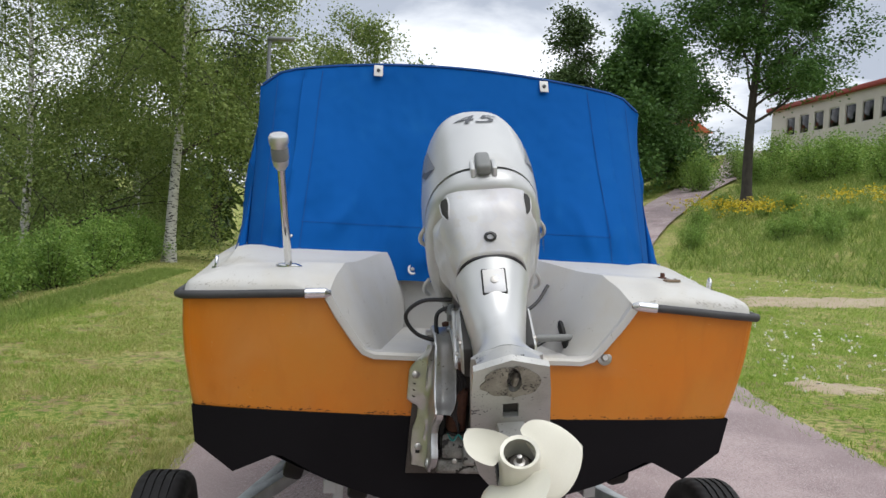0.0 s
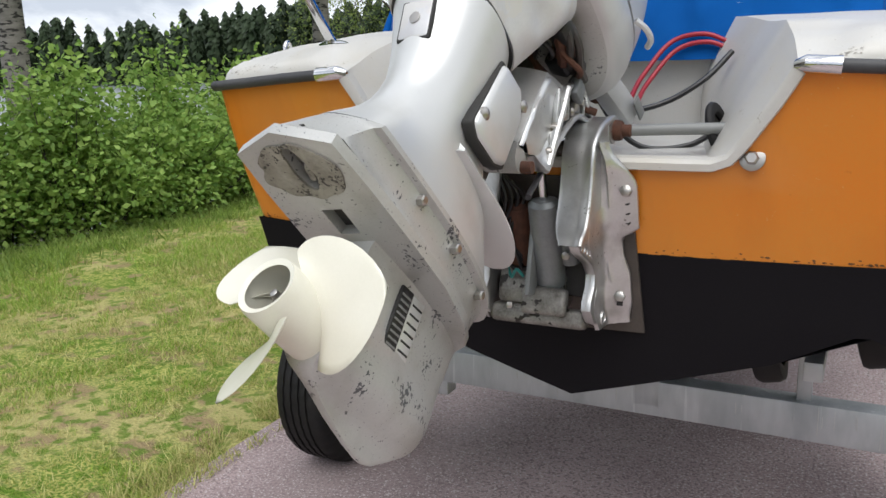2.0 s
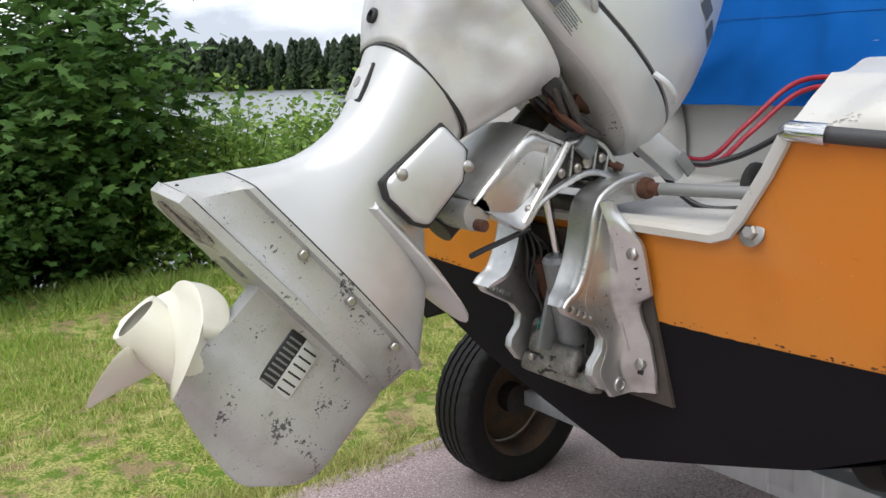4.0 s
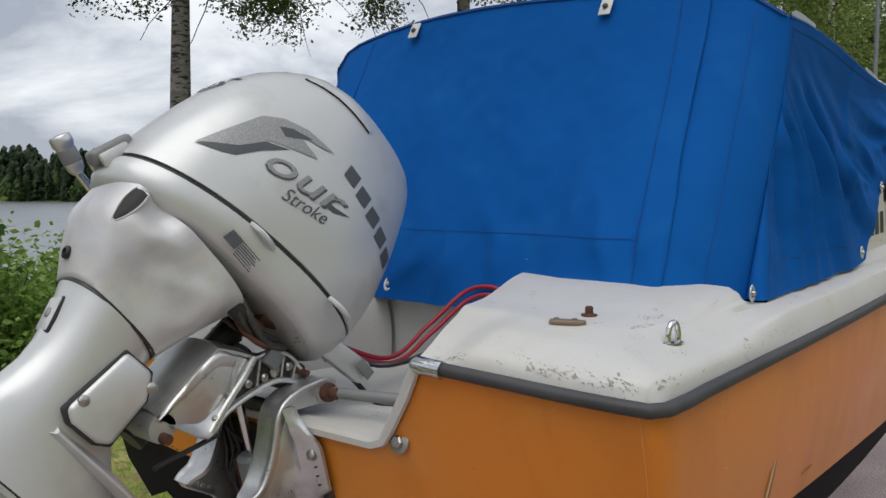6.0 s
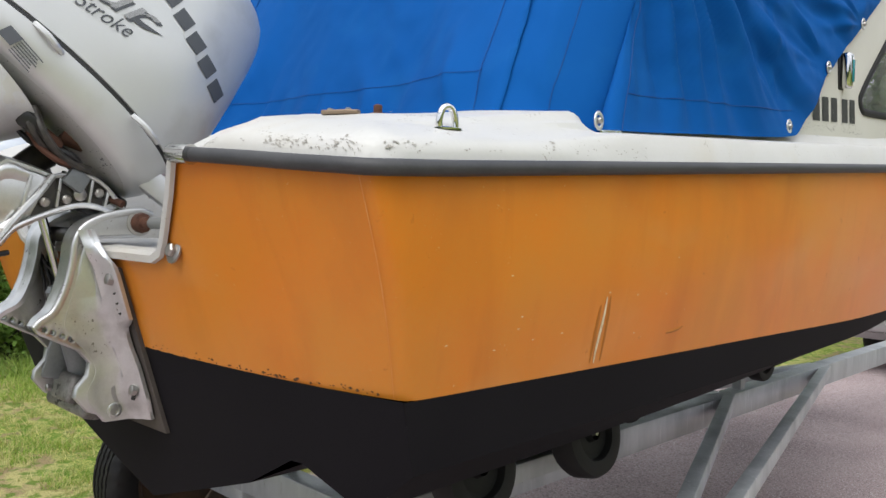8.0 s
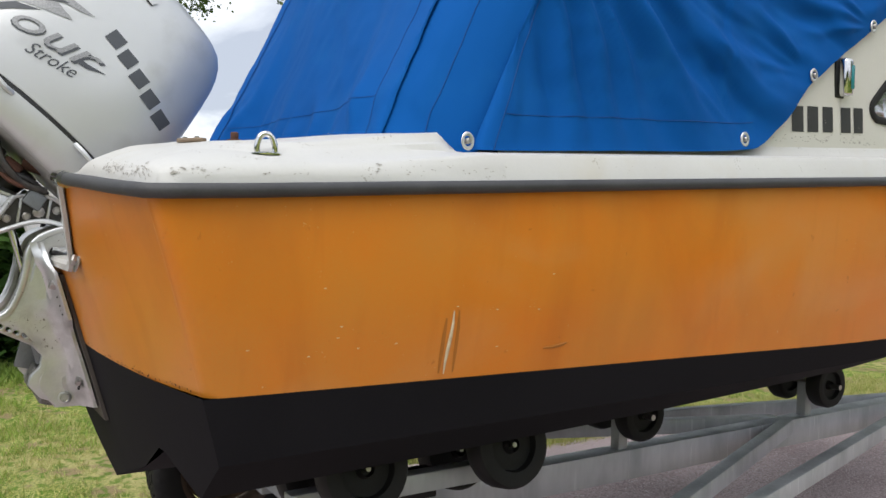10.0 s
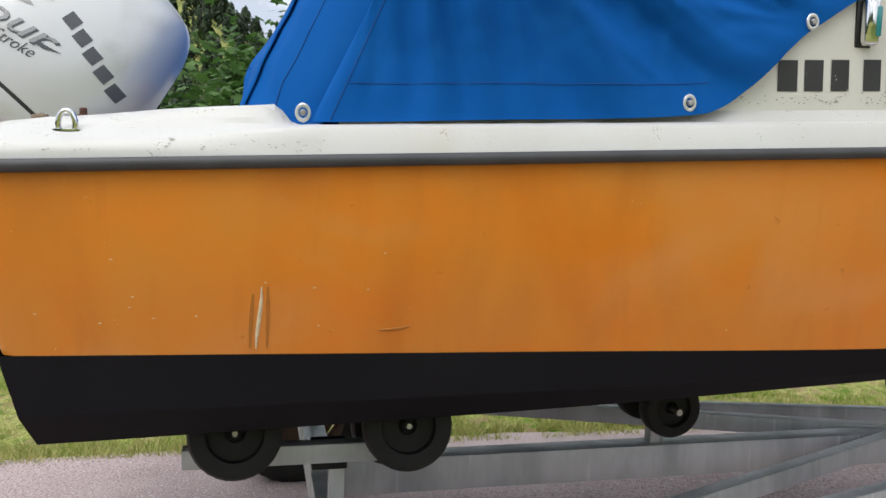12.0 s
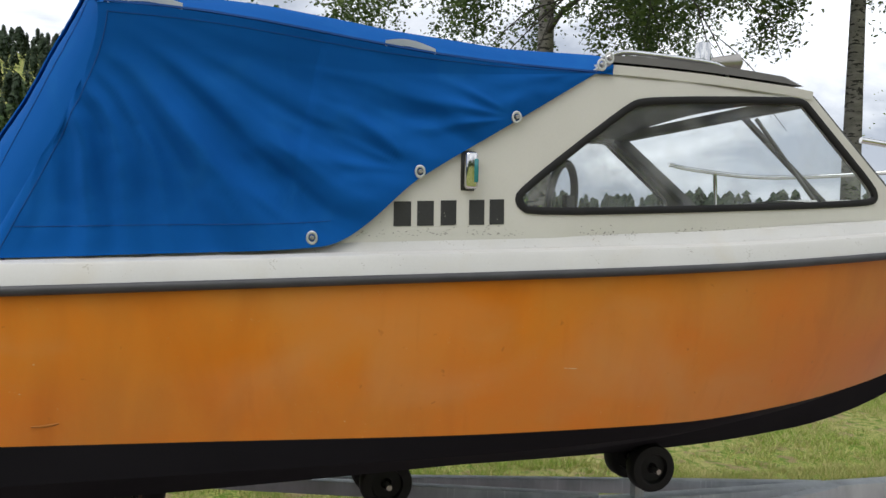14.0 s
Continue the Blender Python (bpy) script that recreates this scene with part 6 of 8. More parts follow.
# ---- car ahead of the trailer ----
car = thing("estate_car", pose(0.05, 8.9, GROUND), "silver estate car parked ahead of the trailer", "car")
CY = 6.55
body = []
for y, w, z0, z1, z2 in ((0.0, 0.80, 0.35, 0.60, 0.78), (0.05, 0.86, 0.28, 0.60, 0.92), (0.5, 0.88, 0.25, 0.6, 0.95), (2.0, 0.88, 0.25, 0.6, 0.95), (3.2, 0.88, 0.25, 0.6, 0.93), (4.2, 0.84, 0.28, 0.55, 0.80), (4.5, 0.75, 0.35, 0.55, 0.68)):
    body.append([(-w * 0.96, CY + y, z0), (-w, CY + y, z1), (-w * 0.97, CY + y, z2), (-w * 0.5, CY + y, z2 + 0.02), (w * 0.5, CY + y, z2 + 0.02), (w * 0.97, CY + y, z2), (w, CY + y, z1), (w * 0.96, CY + y, z0)])
body = [[(x + 0.05, y, z + GROUND) for x, y, z in r] for r in body]
part("car_body", loft(body), CARPAINT, car, smooth=35)
roof = []
for y, w, z in ((0.10, 0.80, 0.95), (0.42, 0.66, 1.40), (0.6, 0.64, 1.45), (1.6, 0.64, 1.47), (2.4, 0.64, 1.43), (3.2, 0.76, 0.96)):
    roof.append([(-w + 0.05, CY + y, z + GROUND), (-w * 0.6 + 0.05, CY + y, z + 0.02 + GROUND), (w * 0.6 + 0.05, CY + y, z + 0.02 + GROUND), (w + 0.05, CY + y, z + GROUND)])
b = bmesh.new()
grid(b, roof[1:5])
for s in (0, 3):
    for (i, k) in ((0, 1), (4, 5)):
        bar(roof[i][s], roof[k][s], 0.05, 0.05, bm=b)
part("car_roof", b, CARPAINT, car, smooth=35)
part("rear_window", loft([[(x * 0.92 + 0.004, y, z) for x, y, z in roof[0]], [(x * 0.92 + 0.004, y, z - 0.02) for x, y, z in roof[1]]], False), CARGLASS, car)
for s in (-1, 1):
    b = bmesh.new()
    k = 0 if s < 0 else 3
    b.faces.new([b.verts.new(p) for p in (roof[0][k], roof[1][k], roof[3][k], roof[4][k], roof[5][k])])
    part("side_window", b, CARGLASS, car, smooth=0)
    part("tail_light", box(pose(0.05 + s * 0.72, CY - 0.01, 0.82 + GROUND), (0.20, 0.08, 0.16), 0.03), REDLENS, car, "red tail light")
    for y in (0.85, 3.6):
        w = part("car_wheel", lathe(pose(0.05 + s * 0.78, CY + y, 0.31 + GROUND, 0, 90, 0), [(0.20, -0.10), (0.29, -0.10), (0.31, -0.07), (0.31, 0.07), (0.29, 0.10), (0.20, 0.10)], 32), BLACK_RUBBER, car)
        part("rim", lathe(pose(0.05 + s * 0.80, CY + y, 0.31 + GROUND, 0, 90, 0), [(0.20, -0.09), (0.05, -0.05), (0.05, 0.05), (0.20, 0.09)], 24), STEEL, w)
part("bumper", box(pose(0.05, CY - 0.04, 0.47 + GROUND), (1.72, 0.18, 0.24), 0.06, seg=3), CARPAINT, car, "silver rear bumper")
part("bumper_strip", box(pose(0.05, CY - 0.135, 0.50 + GROUND), (1.5, 0.02, 0.05), 0.008), PLASTIC, car)
pl = part("number_plate", box(pose(0.05, CY - 0.015, 0.73 + GROUND), (0.52, 0.012, 0.11), 0.004), WHITE, car, "white number plate")
for k in range(6):
    part("plate_bar", box(pose(-0.12 + 0.065 * k, CY - 0.0225, 0.73 + GROUND), (0.035, 0.004, 0.065), 0.001), LETTER, pl)

# ---- trees, shrubs and grass ----
def leaf_cloud(centres, spread, n, size, rnd, droop=0.0, aspect=0.6, flat=0.5, lobed=False):
    """n leaves scattered round centres (k, 3): an array of quads."""
    c = centres[rnd.randint(0, len(centres), n)]
    p = c + rnd.normal(0, 1, (n, 3)) * spread
    a = rnd.normal(0, 1, (n, 3))
    a[:, 2] = a[:, 2] * flat - droop
    a /= np.linalg.norm(a, axis=1)[:, None]
    q = np.cross(a, rnd.normal(0, 1, (n, 3)))
    q /= np.linalg.norm(q, axis=1)[:, None] + 1e-9
    s = size * rnd.uniform(0.6, 1.35, (n, 1))
    if lobed:
        # broad lobed leaves that lie more or less level
        a[:, 2] = a[:, 2] * 0.3 - 0.35
        a /= np.linalg.norm(a, axis=1)[:, None]
        q = np.cross(a, np.array([0, 0, 1.0]) + rnd.normal(0, 0.35, (n, 3)))
        q /= np.linalg.norm(q, axis=1)[:, None] + 1e-9
        shape = ((0, 0), (0.12, 0.42), (0.28, 0.24), (0.62, 0.55), (0.62, 0.22), (1.0, 0.0), (0.62, -0.22), (0.62, -0.55), (0.28, -0.24), (0.12, -0.42))
        return np.stack([p + a * s * u + q * s * w for u, w in shape], axis=1)
    return np.stack([p, p + a * s * 0.5 + q * s * aspect * 0.5, p + a * s, p + a * s * 0.5 - q * s * aspect * 0.5], axis=1)


def limb(bm, p, d, length, r, depth, rnd, tips, droop=0.0, wander=0.35):
    """A tapering limb that forks; the ends of its twigs go to tips."""
    pts, rad = [p.copy()], [r]
    seg = 6
    for i in range(seg):
        d = (d + Vector(rnd.normal(0, wander * 0.35, 3)) + Vector((0, 0, -droop * (i + 1) / seg))).normalized()
        p = p + d * (length / seg)
        pts.append(p.copy())
        rad.append(r * (1 - 0.85 * (i + 1) / seg) + 0.003)
        if depth <= 1:
            tips.append(tuple(p))
    tube(pts, rad, 6 if r < 0.08 else 10, bm)
    if depth > 0:
        for k in range(4 if depth > 1 else 3):
            i = rnd.randint(2, seg + 1)
            a = Vector(rnd.normal(0, 1, 3))
            nd = (d + (a - d * a.dot(d)).normalized() * rnd.uniform(0.5, 1.1)).normalized()
            limb(bm, pts[i], nd, length * rnd.uniform(0.5, 0.75), rad[i] * 0.7, depth - 1, rnd, tips, droop, wander)


def tree_at(name, x, y, tall, r, bark, leaf, seed, label, n_leaf=9000, leaf_size=0.07, droop=0.25, first=0.3, lean=(0, 0), spread=0.35, reach=0.36, limbs=13, strands=0, low=0.0):
    rnd = np.random.RandomState(seed)
    z0 = height(x, y)
    tr = thing(name, pose(x, y, z0 - 0.15), label, "tree")
    b = bmesh.new()
    tips = []
    pts, rad = [], []
    for i in range(15):
        f = i / 14
        pts.append(Vector((lean[0] * f * tall + 0.12 * r / 0.2 * math.sin(f * 5 + seed), lean[1] * f * tall + 0.1 * math.sin(f * 4 + 2 * seed), f * tall)))
        rad.append(r * (1 - 0.93 * f) * (1 + 0.45 * max(0, 0.06 - f) / 0.06))
    tube(pts, rad, 14, b)
    wood = bmesh.new()
    for k in range(limbs):
        f = first + (0.96 - first) * (k + rnd.uniform(0, 0.8)) / limbs
        i = min(13, int(f * 14))
        a = rnd.uniform(0, 2 * math.pi) if limbs < 8 else k * 2.4 + rnd.uniform(-0.4, 0.4)
        d = Vector((math.cos(a), math.sin(a), 0.55 + 0.5 * f))
        ln = tall * reach * (1.05 - 0.75 * ((f - first) / (1 - first)) ** 1.3) * rnd.uniform(0.75, 1.15)
        limb(wood, pts[i] + (pts[i + 1] - pts[i]) * (f * 14 - i), d.normalized(), ln, rad[i] * 0.36, 2 if ln > 1.6 else 1, rnd, tips, droop * 0.6)
    part("trunk", b, bark, tr, local=True)
    part("branchwork", wood, DARKBARK, tr, local=True)
    t = np.array(tips)
    if strands:
        # hanging twigs, as on weeping birches
        ends = t[rnd.randint(0, len(t), strands)]
        chain = [ends + np.array([0, 0, -0.16 * k]) + rnd.normal(0, 0.02, ends.shape) * k for k in range(1, 9)]
        t = np.concatenate([t, t] + chain)
    t = t[t[:, 2] > low]
    crown = leaf_cloud(t, np.array([spread, spread, spread * 0.8]), n_leaf, leaf_size, rnd, droop)
    quads("crown", crown, leaf, tr)
    return tr


TALL_BIRCH = "tall birch with dark rough trunk and hanging leafy twigs"
tree_at("birch", -11.2, 7.0, 15, 0.27, GREYBARK, DARKBIRCHLEAF, 3, TALL_BIRCH, 90000, 0.085, 0.32, 0.48, strands=2600, reach=0.27, limbs=18, spread=0.10, low=7.3)
tree_at("birch", -8.9, 11.9, 15, 0.21, GREYBARK, DARKBIRCHLEAF, 4, TALL_BIRCH, 90000, 0.085, 0.32, 0.44, strands=2600, reach=0.27, limbs=18, spread=0.10, low=6.3)
tree_at("birch", -6.0, 26.0, 13.5, 0.20, BARK, BIRCHLEAF, 5, "birch with a white trunk beside the lane", 80000, 0.105, 0.4, 0.26, strands=900, reach=0.30, spread=0.42)
tree_at("birch", -10.0, 38.0, 11.5, 0.22, BARK, BIRCHLEAF, 35, "dense leafy birch behind the others", 60000, 0.17, 0.3, 0.06, reach=0.30, spread=0.7)
tree_at("birch", -16.5, 40.0, 9, 0.22, BARK, BIRCHLEAF, 36, "dense leafy birch behind the others", 45000, 0.17, 0.3, 0.06, reach=0.30, spread=0.7)
tree_at("birch", -11.5, 28, 14, 0.18, BARK, BIRCHLEAF, 6, "leafy birch at the lake side", 56000, 0.105, 0.4, 0.1, strands=900, reach=0.34, spread=0.5)
tree_at("birch", -15.5, 26, 13, 0.16, BARK, BIRCHLEAF, 16, "airy birch at the lake side", 20000, 0.10, 0.4, 0.2, strands=600, reach=0.34, spread=0.45)
tree_at("birch", -0.5, 60, 17.3, 0.2, BARK, BIRCHLEAF, 8, "birch behind the lane", 17000, 0.22, 0.3, 0.35, strands=200, reach=0.25, spread=0.5)
tree_at("pine", -7.5, 45, 10.8, 0.22, DARKBARK, SPRUCE, 9, "dark pine behind the birches", 22000, 0.22, 0.0, 0.2, reach=0.30, spread=0.5)
tree_at("aspen", 21.0, 40.0, 17.0, 0.30, DARKBARK, MAPLELEAF, 10, "large dark aspen on the bank", 60000, 0.18, 0.1, 0.26, reach=0.23, limbs=26, spread=0.34)
tree_at("aspen", 20.5, 56.0, 12.5, 0.25, DARKBARK, MAPLELEAF, 11, "leafy tree on the bank", 40000, 0.30, 0.1, 0.05, reach=0.30, spread=0.6)
tree_at("maple", 16.5, 60.0, 14.3, 0.25, DARKBARK, BROADLEAF, 12, "leafy maple behind the boat", 24000, 0.26, 0.1, 0.3, reach=0.14, spread=0.55)
tree_at("maple", 28.0, 70.0, 9, 0.25, DARKBARK, BROADLEAF, 13, "leafy tree beside the path", 20000, 0.26, 0.1, 0.05, reach=0.34, spread=0.6)


def shrub(name, x, y, tall, wide, leaf, seed, label, n=2600, size=0.075, stems=14, upright=0.5, group="shrubs on the lake bank", lobed=False):
    rnd = np.random.RandomState(seed)
    sh = thing(name, pose(x, y, height(x, y) - 0.05), label, "shrub", group)
    b = bmesh.new()
    tips = []
    for k in range(stems):
        a, t = rnd.uniform(0, 2 * math.pi), rnd.uniform(0.0, 1.0)
        top = Vector((math.cos(a) * wide * t, math.sin(a) * wide * t, tall * rnd.uniform(0.7, 1.05) * (1 - upright * t * t)))
        pts = bend([(top.x * 0.15, top.y * 0.15, 0), (top.x * 0.6 + rnd.normal(0, 0.05), top.y * 0.6 + rnd.normal(0, 0.05), top.z * 0.55), top], 5)
        tube(pts, [0.014 * (1 - 0.8 * i / (len(pts) - 1)) for i in range(len(pts))], 5, b)
        tips += [tuple(p) for p in pts[2:]]
    part("brushwood", b, DARKBARK, sh, local=True)
    quads("foliage", leaf_cloud(np.array(tips), np.array([wide * 0.17, wide * 0.17, tall * 0.09]), n, size, rnd, 0.25, lobed=lobed), leaf, sh)
    return sh


maple = shrub("maple_bush", -6.4, -1.1, 2.0, 1.2, MAPLELEAF, 21, "low dark green young maple bush", 5200, 0.115, 22, 0.35, lobed=True)
shrub("maple_bush", -7.2, -2.8, 1.9, 1.2, MAPLELEAF, 22, "low dark green young maple bush", 5200, 0.115, 20, 0.35, lobed=True)
shrub("maple_bush", -6.25, 0.42, 2.95, 1.15, MAPLELEAF, 23, "tall dense dark green young maple bush", 8200, 0.11, 18, 0.35, lobed=True)
BANK = "leafy green willow shrub on the lake bank"
base = [shrub("shrub", -6.3, 1.9, 1.6, 0.95, SHRUBLEAF, 31, BANK, 4300), shrub("shrub", -6.0, 3.3, 1.7, 1.0, SHRUBLEAF, 32, BANK, 4300), shrub("shrub", -6.0, 4.8, 1.75, 1.0, SHRUBLEAF, 33, BANK, 4300),
        shrub("shrub", -6.3, 6.4, 1.55, 0.95, SHRUBLEAF, 34, BANK, 4300)]
rs = np.random.RandomState(44)
for k in range(22):
    y = 0.9 + k * 0.36
    x = shore(y) - 0.55 - rs.uniform(0.0, 1.3)
    c = copy_thing(base[k % 4], pose(x, y, height(x, y) - 0.05, 0, 0, rs.uniform(0, 360)))
    c.scale = [rs.uniform(0.62, 0.95)] * 3
for k in range(9):
    y = -3.6 + k * 0.5
    x = shore(y) - 0.5 - rs.uniform(0.0, 1.2)
    c = copy_thing(maple, pose(x, y, height(x, y) - 0.05, 0, 0, rs.uniform(0, 360)))
    c.scale = [rs.uniform(0.6, 0.9)] * 3
for k in range(34):
    y = 7.5 + k * 0.85 + rs.uniform(-0.3, 0.3)
    x = shore(y) - 1.0 - rs.uniform(-0.2, 1.3)
    c = copy_thing(base[k % 4], pose(x, y, height(x, y) - 0.05, 0, 0, rs.uniform(0, 360)))
    c.scale = [rs.uniform(0.72, 1.08)] * 3
for k in range(10):
    y = -4.0 - k * 1.3
    x = shore(y) - 1.0 - rs.uniform(0, 1.0)
    c = copy_thing(base[k % 4], pose(x, y, height(x, y) - 0.05, 0, 0, rs.uniform(0, 360)))
    c.scale = [rs.uniform(0.9, 1.3)] * 3
for k in range(40):
    d, t = rs.uniform(-11, 2), rs.uniform(-28, 2)
    x, y = 19.6 + 0.92 * d - 0.38 * t * 0.9, 47 + 0.38 * d + 0.92 * t * 0.9
    if min((p.x - x) ** 2 + (p.y - y) ** 2 for p in ROAD) > 9:
        c = copy_thing(base[k % 4], pose(x, y, height(x, y) - 0.1, 0, 0, rs.uniform(0, 360)))
        c.scale = [rs.uniform(0.45, 0.9)] * 3
for k in range(26):
    d, t = rs.uniform(3, 14), rs.uniform(-30, 12)
    x, y = 19.6 + 0.92 * d - 0.38 * t * 0.9, 47 + 0.38 * d + 0.92 * t * 0.9
    c = copy_thing(base[k % 4], pose(x, y, height(x, y) - 0.1, 0, 0, rs.uniform(0, 360)))
    c.scale = [rs.uniform(1.3, 2.4)] * 3


# far woods as one mass of small conifers and broadleaf crowns
def far_woods(name, places, mat, label, cone=True, n=110):
    rnd = np.random.RandomState(len(places))
    out = []
    for x, y, tall in places:
        f = rnd.uniform(0, 1, n) ** 0.8
        z = tall * (0.08 + 0.92 * f)
        w = tall * 0.17 * (1.02 - f) * rnd.uniform(0.5, 1.25, n) if cone else tall * 0.30 * np.sqrt(np.maximum(0.02, 1 - (2 * f - 1.0) ** 2)) * rnd.uniform(0.3, 1.1, n)
        a = rnd.uniform(0, 2 * math.pi, n)
        p = np.stack([x + w * np.cos(a), y + w * np.sin(a), z + height(x, y) - 0.3], axis=1)
        tall *= rnd.uniform(0.75, 1.2)
        s = tall * (0.085 if cone else 0.10) * (110 / n) ** 0.6 * rnd.uniform(0.6, 1.4, (n, 1))
        o = np.stack([np.cos(a), np.sin(a), -0.5 * np.ones(n)], axis=1)
        t = np.stack([-np.sin(a), np.cos(a), np.zeros(n)], axis=1)
        out.append(np.stack([p - t * s * 0.8 - o * s * 0.3, p + t * s * 0.8 - o * s * 0.3, p + o * s, p + np.array([0, 0, 1]) * s * 0.9], axis=1))
    v = np.concatenate(out)
    tri = v[:, [0, 1, 2, 3]]
    return quads(name, tri, mat, None, "stuff", label, "forest")


def wood_places(n, yaw0, yaw1, r0, r1, t0, t1, seed):
    rnd = np.random.RandomState(seed)
    out = []
    for k in range(n):
        yaw, r = radians(rnd.uniform(yaw0, yaw1)), r0 + (r1 - r0) * rnd.uniform(0, 1) ** 1.4
        out.append((-math.sin(yaw) * r, math.cos(yaw) * r, rnd.uniform(t0, t1)))
    return out


far_woods("far_forest", wood_places(520, 54, 80, 257, 310, 8, 14, 1) + wood_places(420, 24, 60, 158, 215, 8, 13, 2) , SPRUCE, "dark conifer forest along the far shore", n=150)
far_woods("hill_forest", wood_places(2100, 80, 150, 285, 640, 9, 17, 3), SPRUCE, "dark conifer forest on the hill", n=110)
far_woods("far_broadleaf_wood", wood_places(240, 30, 80, 256, 266, 4, 8, 4) + wood_places(520, 84, 125, 255, 430, 8, 13, 5), BROADLEAF, "broadleaf trees in front of the far forest", False, 72)
far_woods("near_forest", wood_places(90, 9, 30, 60, 110, 4, 7, 6) + wood_places(60, -22, 2, 110, 160, 6, 10, 7), BROADLEAF, "mixed woodland behind the lane", False)
far_woods("backing_forest", wood_places(260, -60, -180, 80, 150, 8, 14, 8) + wood_places(110, 150, 200, 80, 150, 8, 14, 9), BROADLEAF, "woodland across the road", False, 70)


# grass on the lawn beside the road
def blades(n, x0, x1, y0, y1, tall, mat, seed, label, name="grass", far=0.0, bare=-0.22, bank=False):
    rnd = np.random.RandomState(seed)
    x, y = rnd.uniform(x0, x1, n), rnd.uniform(y0, y1, n)
    keep = np.array([0.8 * noise.noise((a * 0.8, b * 0.8, 4)) + 0.7 * noise.noise((a * 3.5, b * 3.5, 8)) + 0.6 * noise.noise((a * 11, b * 11, 6)) > bare for a, b in zip(x, y)])
    x, y = x[keep], y[keep]
    way = np.array([(p.x, p.y) for p in ROAD])
    far_off = np.array([np.min((way[:, 0] - a) ** 2 + (way[:, 1] - b) ** 2) > 7.0 for a, b in zip(x, y)]) if y1 > 30 else np.ones(len(x), bool)
    x, y = x[far_off], y[far_off]
    if bank:
        up = (x - 19.6) * 0.92 + (y - 47) * 0.38 > -14.2
        x, y = x[up], y[up]
    z = np.full(len(x), GROUND) if x0 > -5 and x1 < 8 and y1 < 14 else np.array([height(a, b) for a, b in zip(x, y)])
    h = tall * rnd.uniform(0.4, 1.3, len(x))
    a = rnd.uniform(0, 2 * math.pi, len(x))
    w = 0.0022 + far + rnd.uniform(0, 0.0016, len(x))
    lx, ly = rnd.normal(0, 0.55, len(x)) * h, rnd.normal(0, 0.55, len(x)) * h
    p = np.stack([x, y, z - 0.004], axis=1)
    t = np.stack([np.cos(a) * w, np.sin(a) * w, 0 * w], axis=1)
    top = p + np.stack([lx, ly, h], axis=1)
    return quads(name, np.stack([p - t, p + t, top], axis=1), mat, None, "stuff", label, "grass")


blades(190000, -4.9, -1.50, -2.5, 9.5, 0.040, GRASSBLADE, 61, "short sunburnt lawn grass", bare=-0.08)
blades(170000, -4.9, -1.52, -3.5, 9.5, 0.050, LUSHBLADE, 66, "greener tufts in the lawn", bare=0.24)
blades(60000, -5.4, -3.9, -3.5, 12, 0.07, LUSHBLADE, 68, "greener grass toward the bank", bare=-0.1)
blades(60000, -8.0, -1.4, 8.5, 30, 0.06, GRASSBLADE, 69, "lawn grass beside the lane", far=0.004, bare=-0.1)
blades(60000, -4.9, -1.6, 2.5, 14, 0.05, GRASSBLADE, 70, "straw-coloured grass further along the lawn", far=0.003, bare=0.05)
blades(60000, -4.9, -1.6, 2.5, 14, 0.05, LUSHBLADE, 71, "green grass further along the lawn", far=0.003, bare=0.4)
blades(26000, -1.66, -1.42, -3, 9, 0.06, GRASSBLADE, 62, "tufts along the asphalt edge")
blades(90000, 3.62, 9.5, 0.5, 16, 0.06, LUSHBLADE, 63, "lush green lawn grass", far=0.002)
blades(34000, -5.7, -4.7, -4, 22, 0.11, MEADOW, 64, "long grass under the shrubs", far=0.003)
blades(150000, 8.5, 40.0, 12, 60, 0.42, MEADOW, 65, "tall meadow grass on the bank", "meadow_grass", far=0.010, bank=True)
blades(90000, 8.0, 26.0, 9, 34, 0.07, LUSHBLADE, 67, "mown green lawn before the bank", far=0.005, bare=-0.35)


def flowers(name, spots, n, mat, label, size, seed):
    rnd = np.random.RandomState(seed)
    out = []
    for x, y, r, up in spots:
        px, py = x + rnd.normal(0, r, n), y + rnd.normal(0, r, n)
        c = np.stack([px, py, [height(a, b) + up * rnd.uniform(0.7, 1.1) for a, b in zip(px, py)]], axis=1)
        out.append(leaf_cloud(c, size, n * 3, size * 1.6, rnd, 0, 0.8))
    return quads(name, np.concatenate(out), mat, None, "stuff", label, "flowers")


flowers("goldenrod_patch", [(18.2, 40.0, 0.8, 0.95), (18.6, 38.5, 0.8, 0.9), (19.2, 36.5, 0.7, 0.9), (20.0, 36.0, 0.7, 0.8), (23.5, 34.5, 0.8, 0.9), (25.5, 33, 0.9, 0.9), (24.2, 32, 0.6, 0.9)], 110, GOLD, "yellow goldenrod in the meadow", 0.07, 71)
flowers("daisy_patch", [(12, 20, 1.5, 0.3), (15, 19, 1.2, 0.3), (20, 23, 0.5, 0.6), (5.2, 7.5, 0.8, 0.10), (6.5, 9, 1.2, 0.12), (7.6, 11, 1.0, 0.12), (9, 12, 1.5, 0.12)], 22, DAISY, "white flowers in the grass", 0.03, 72)

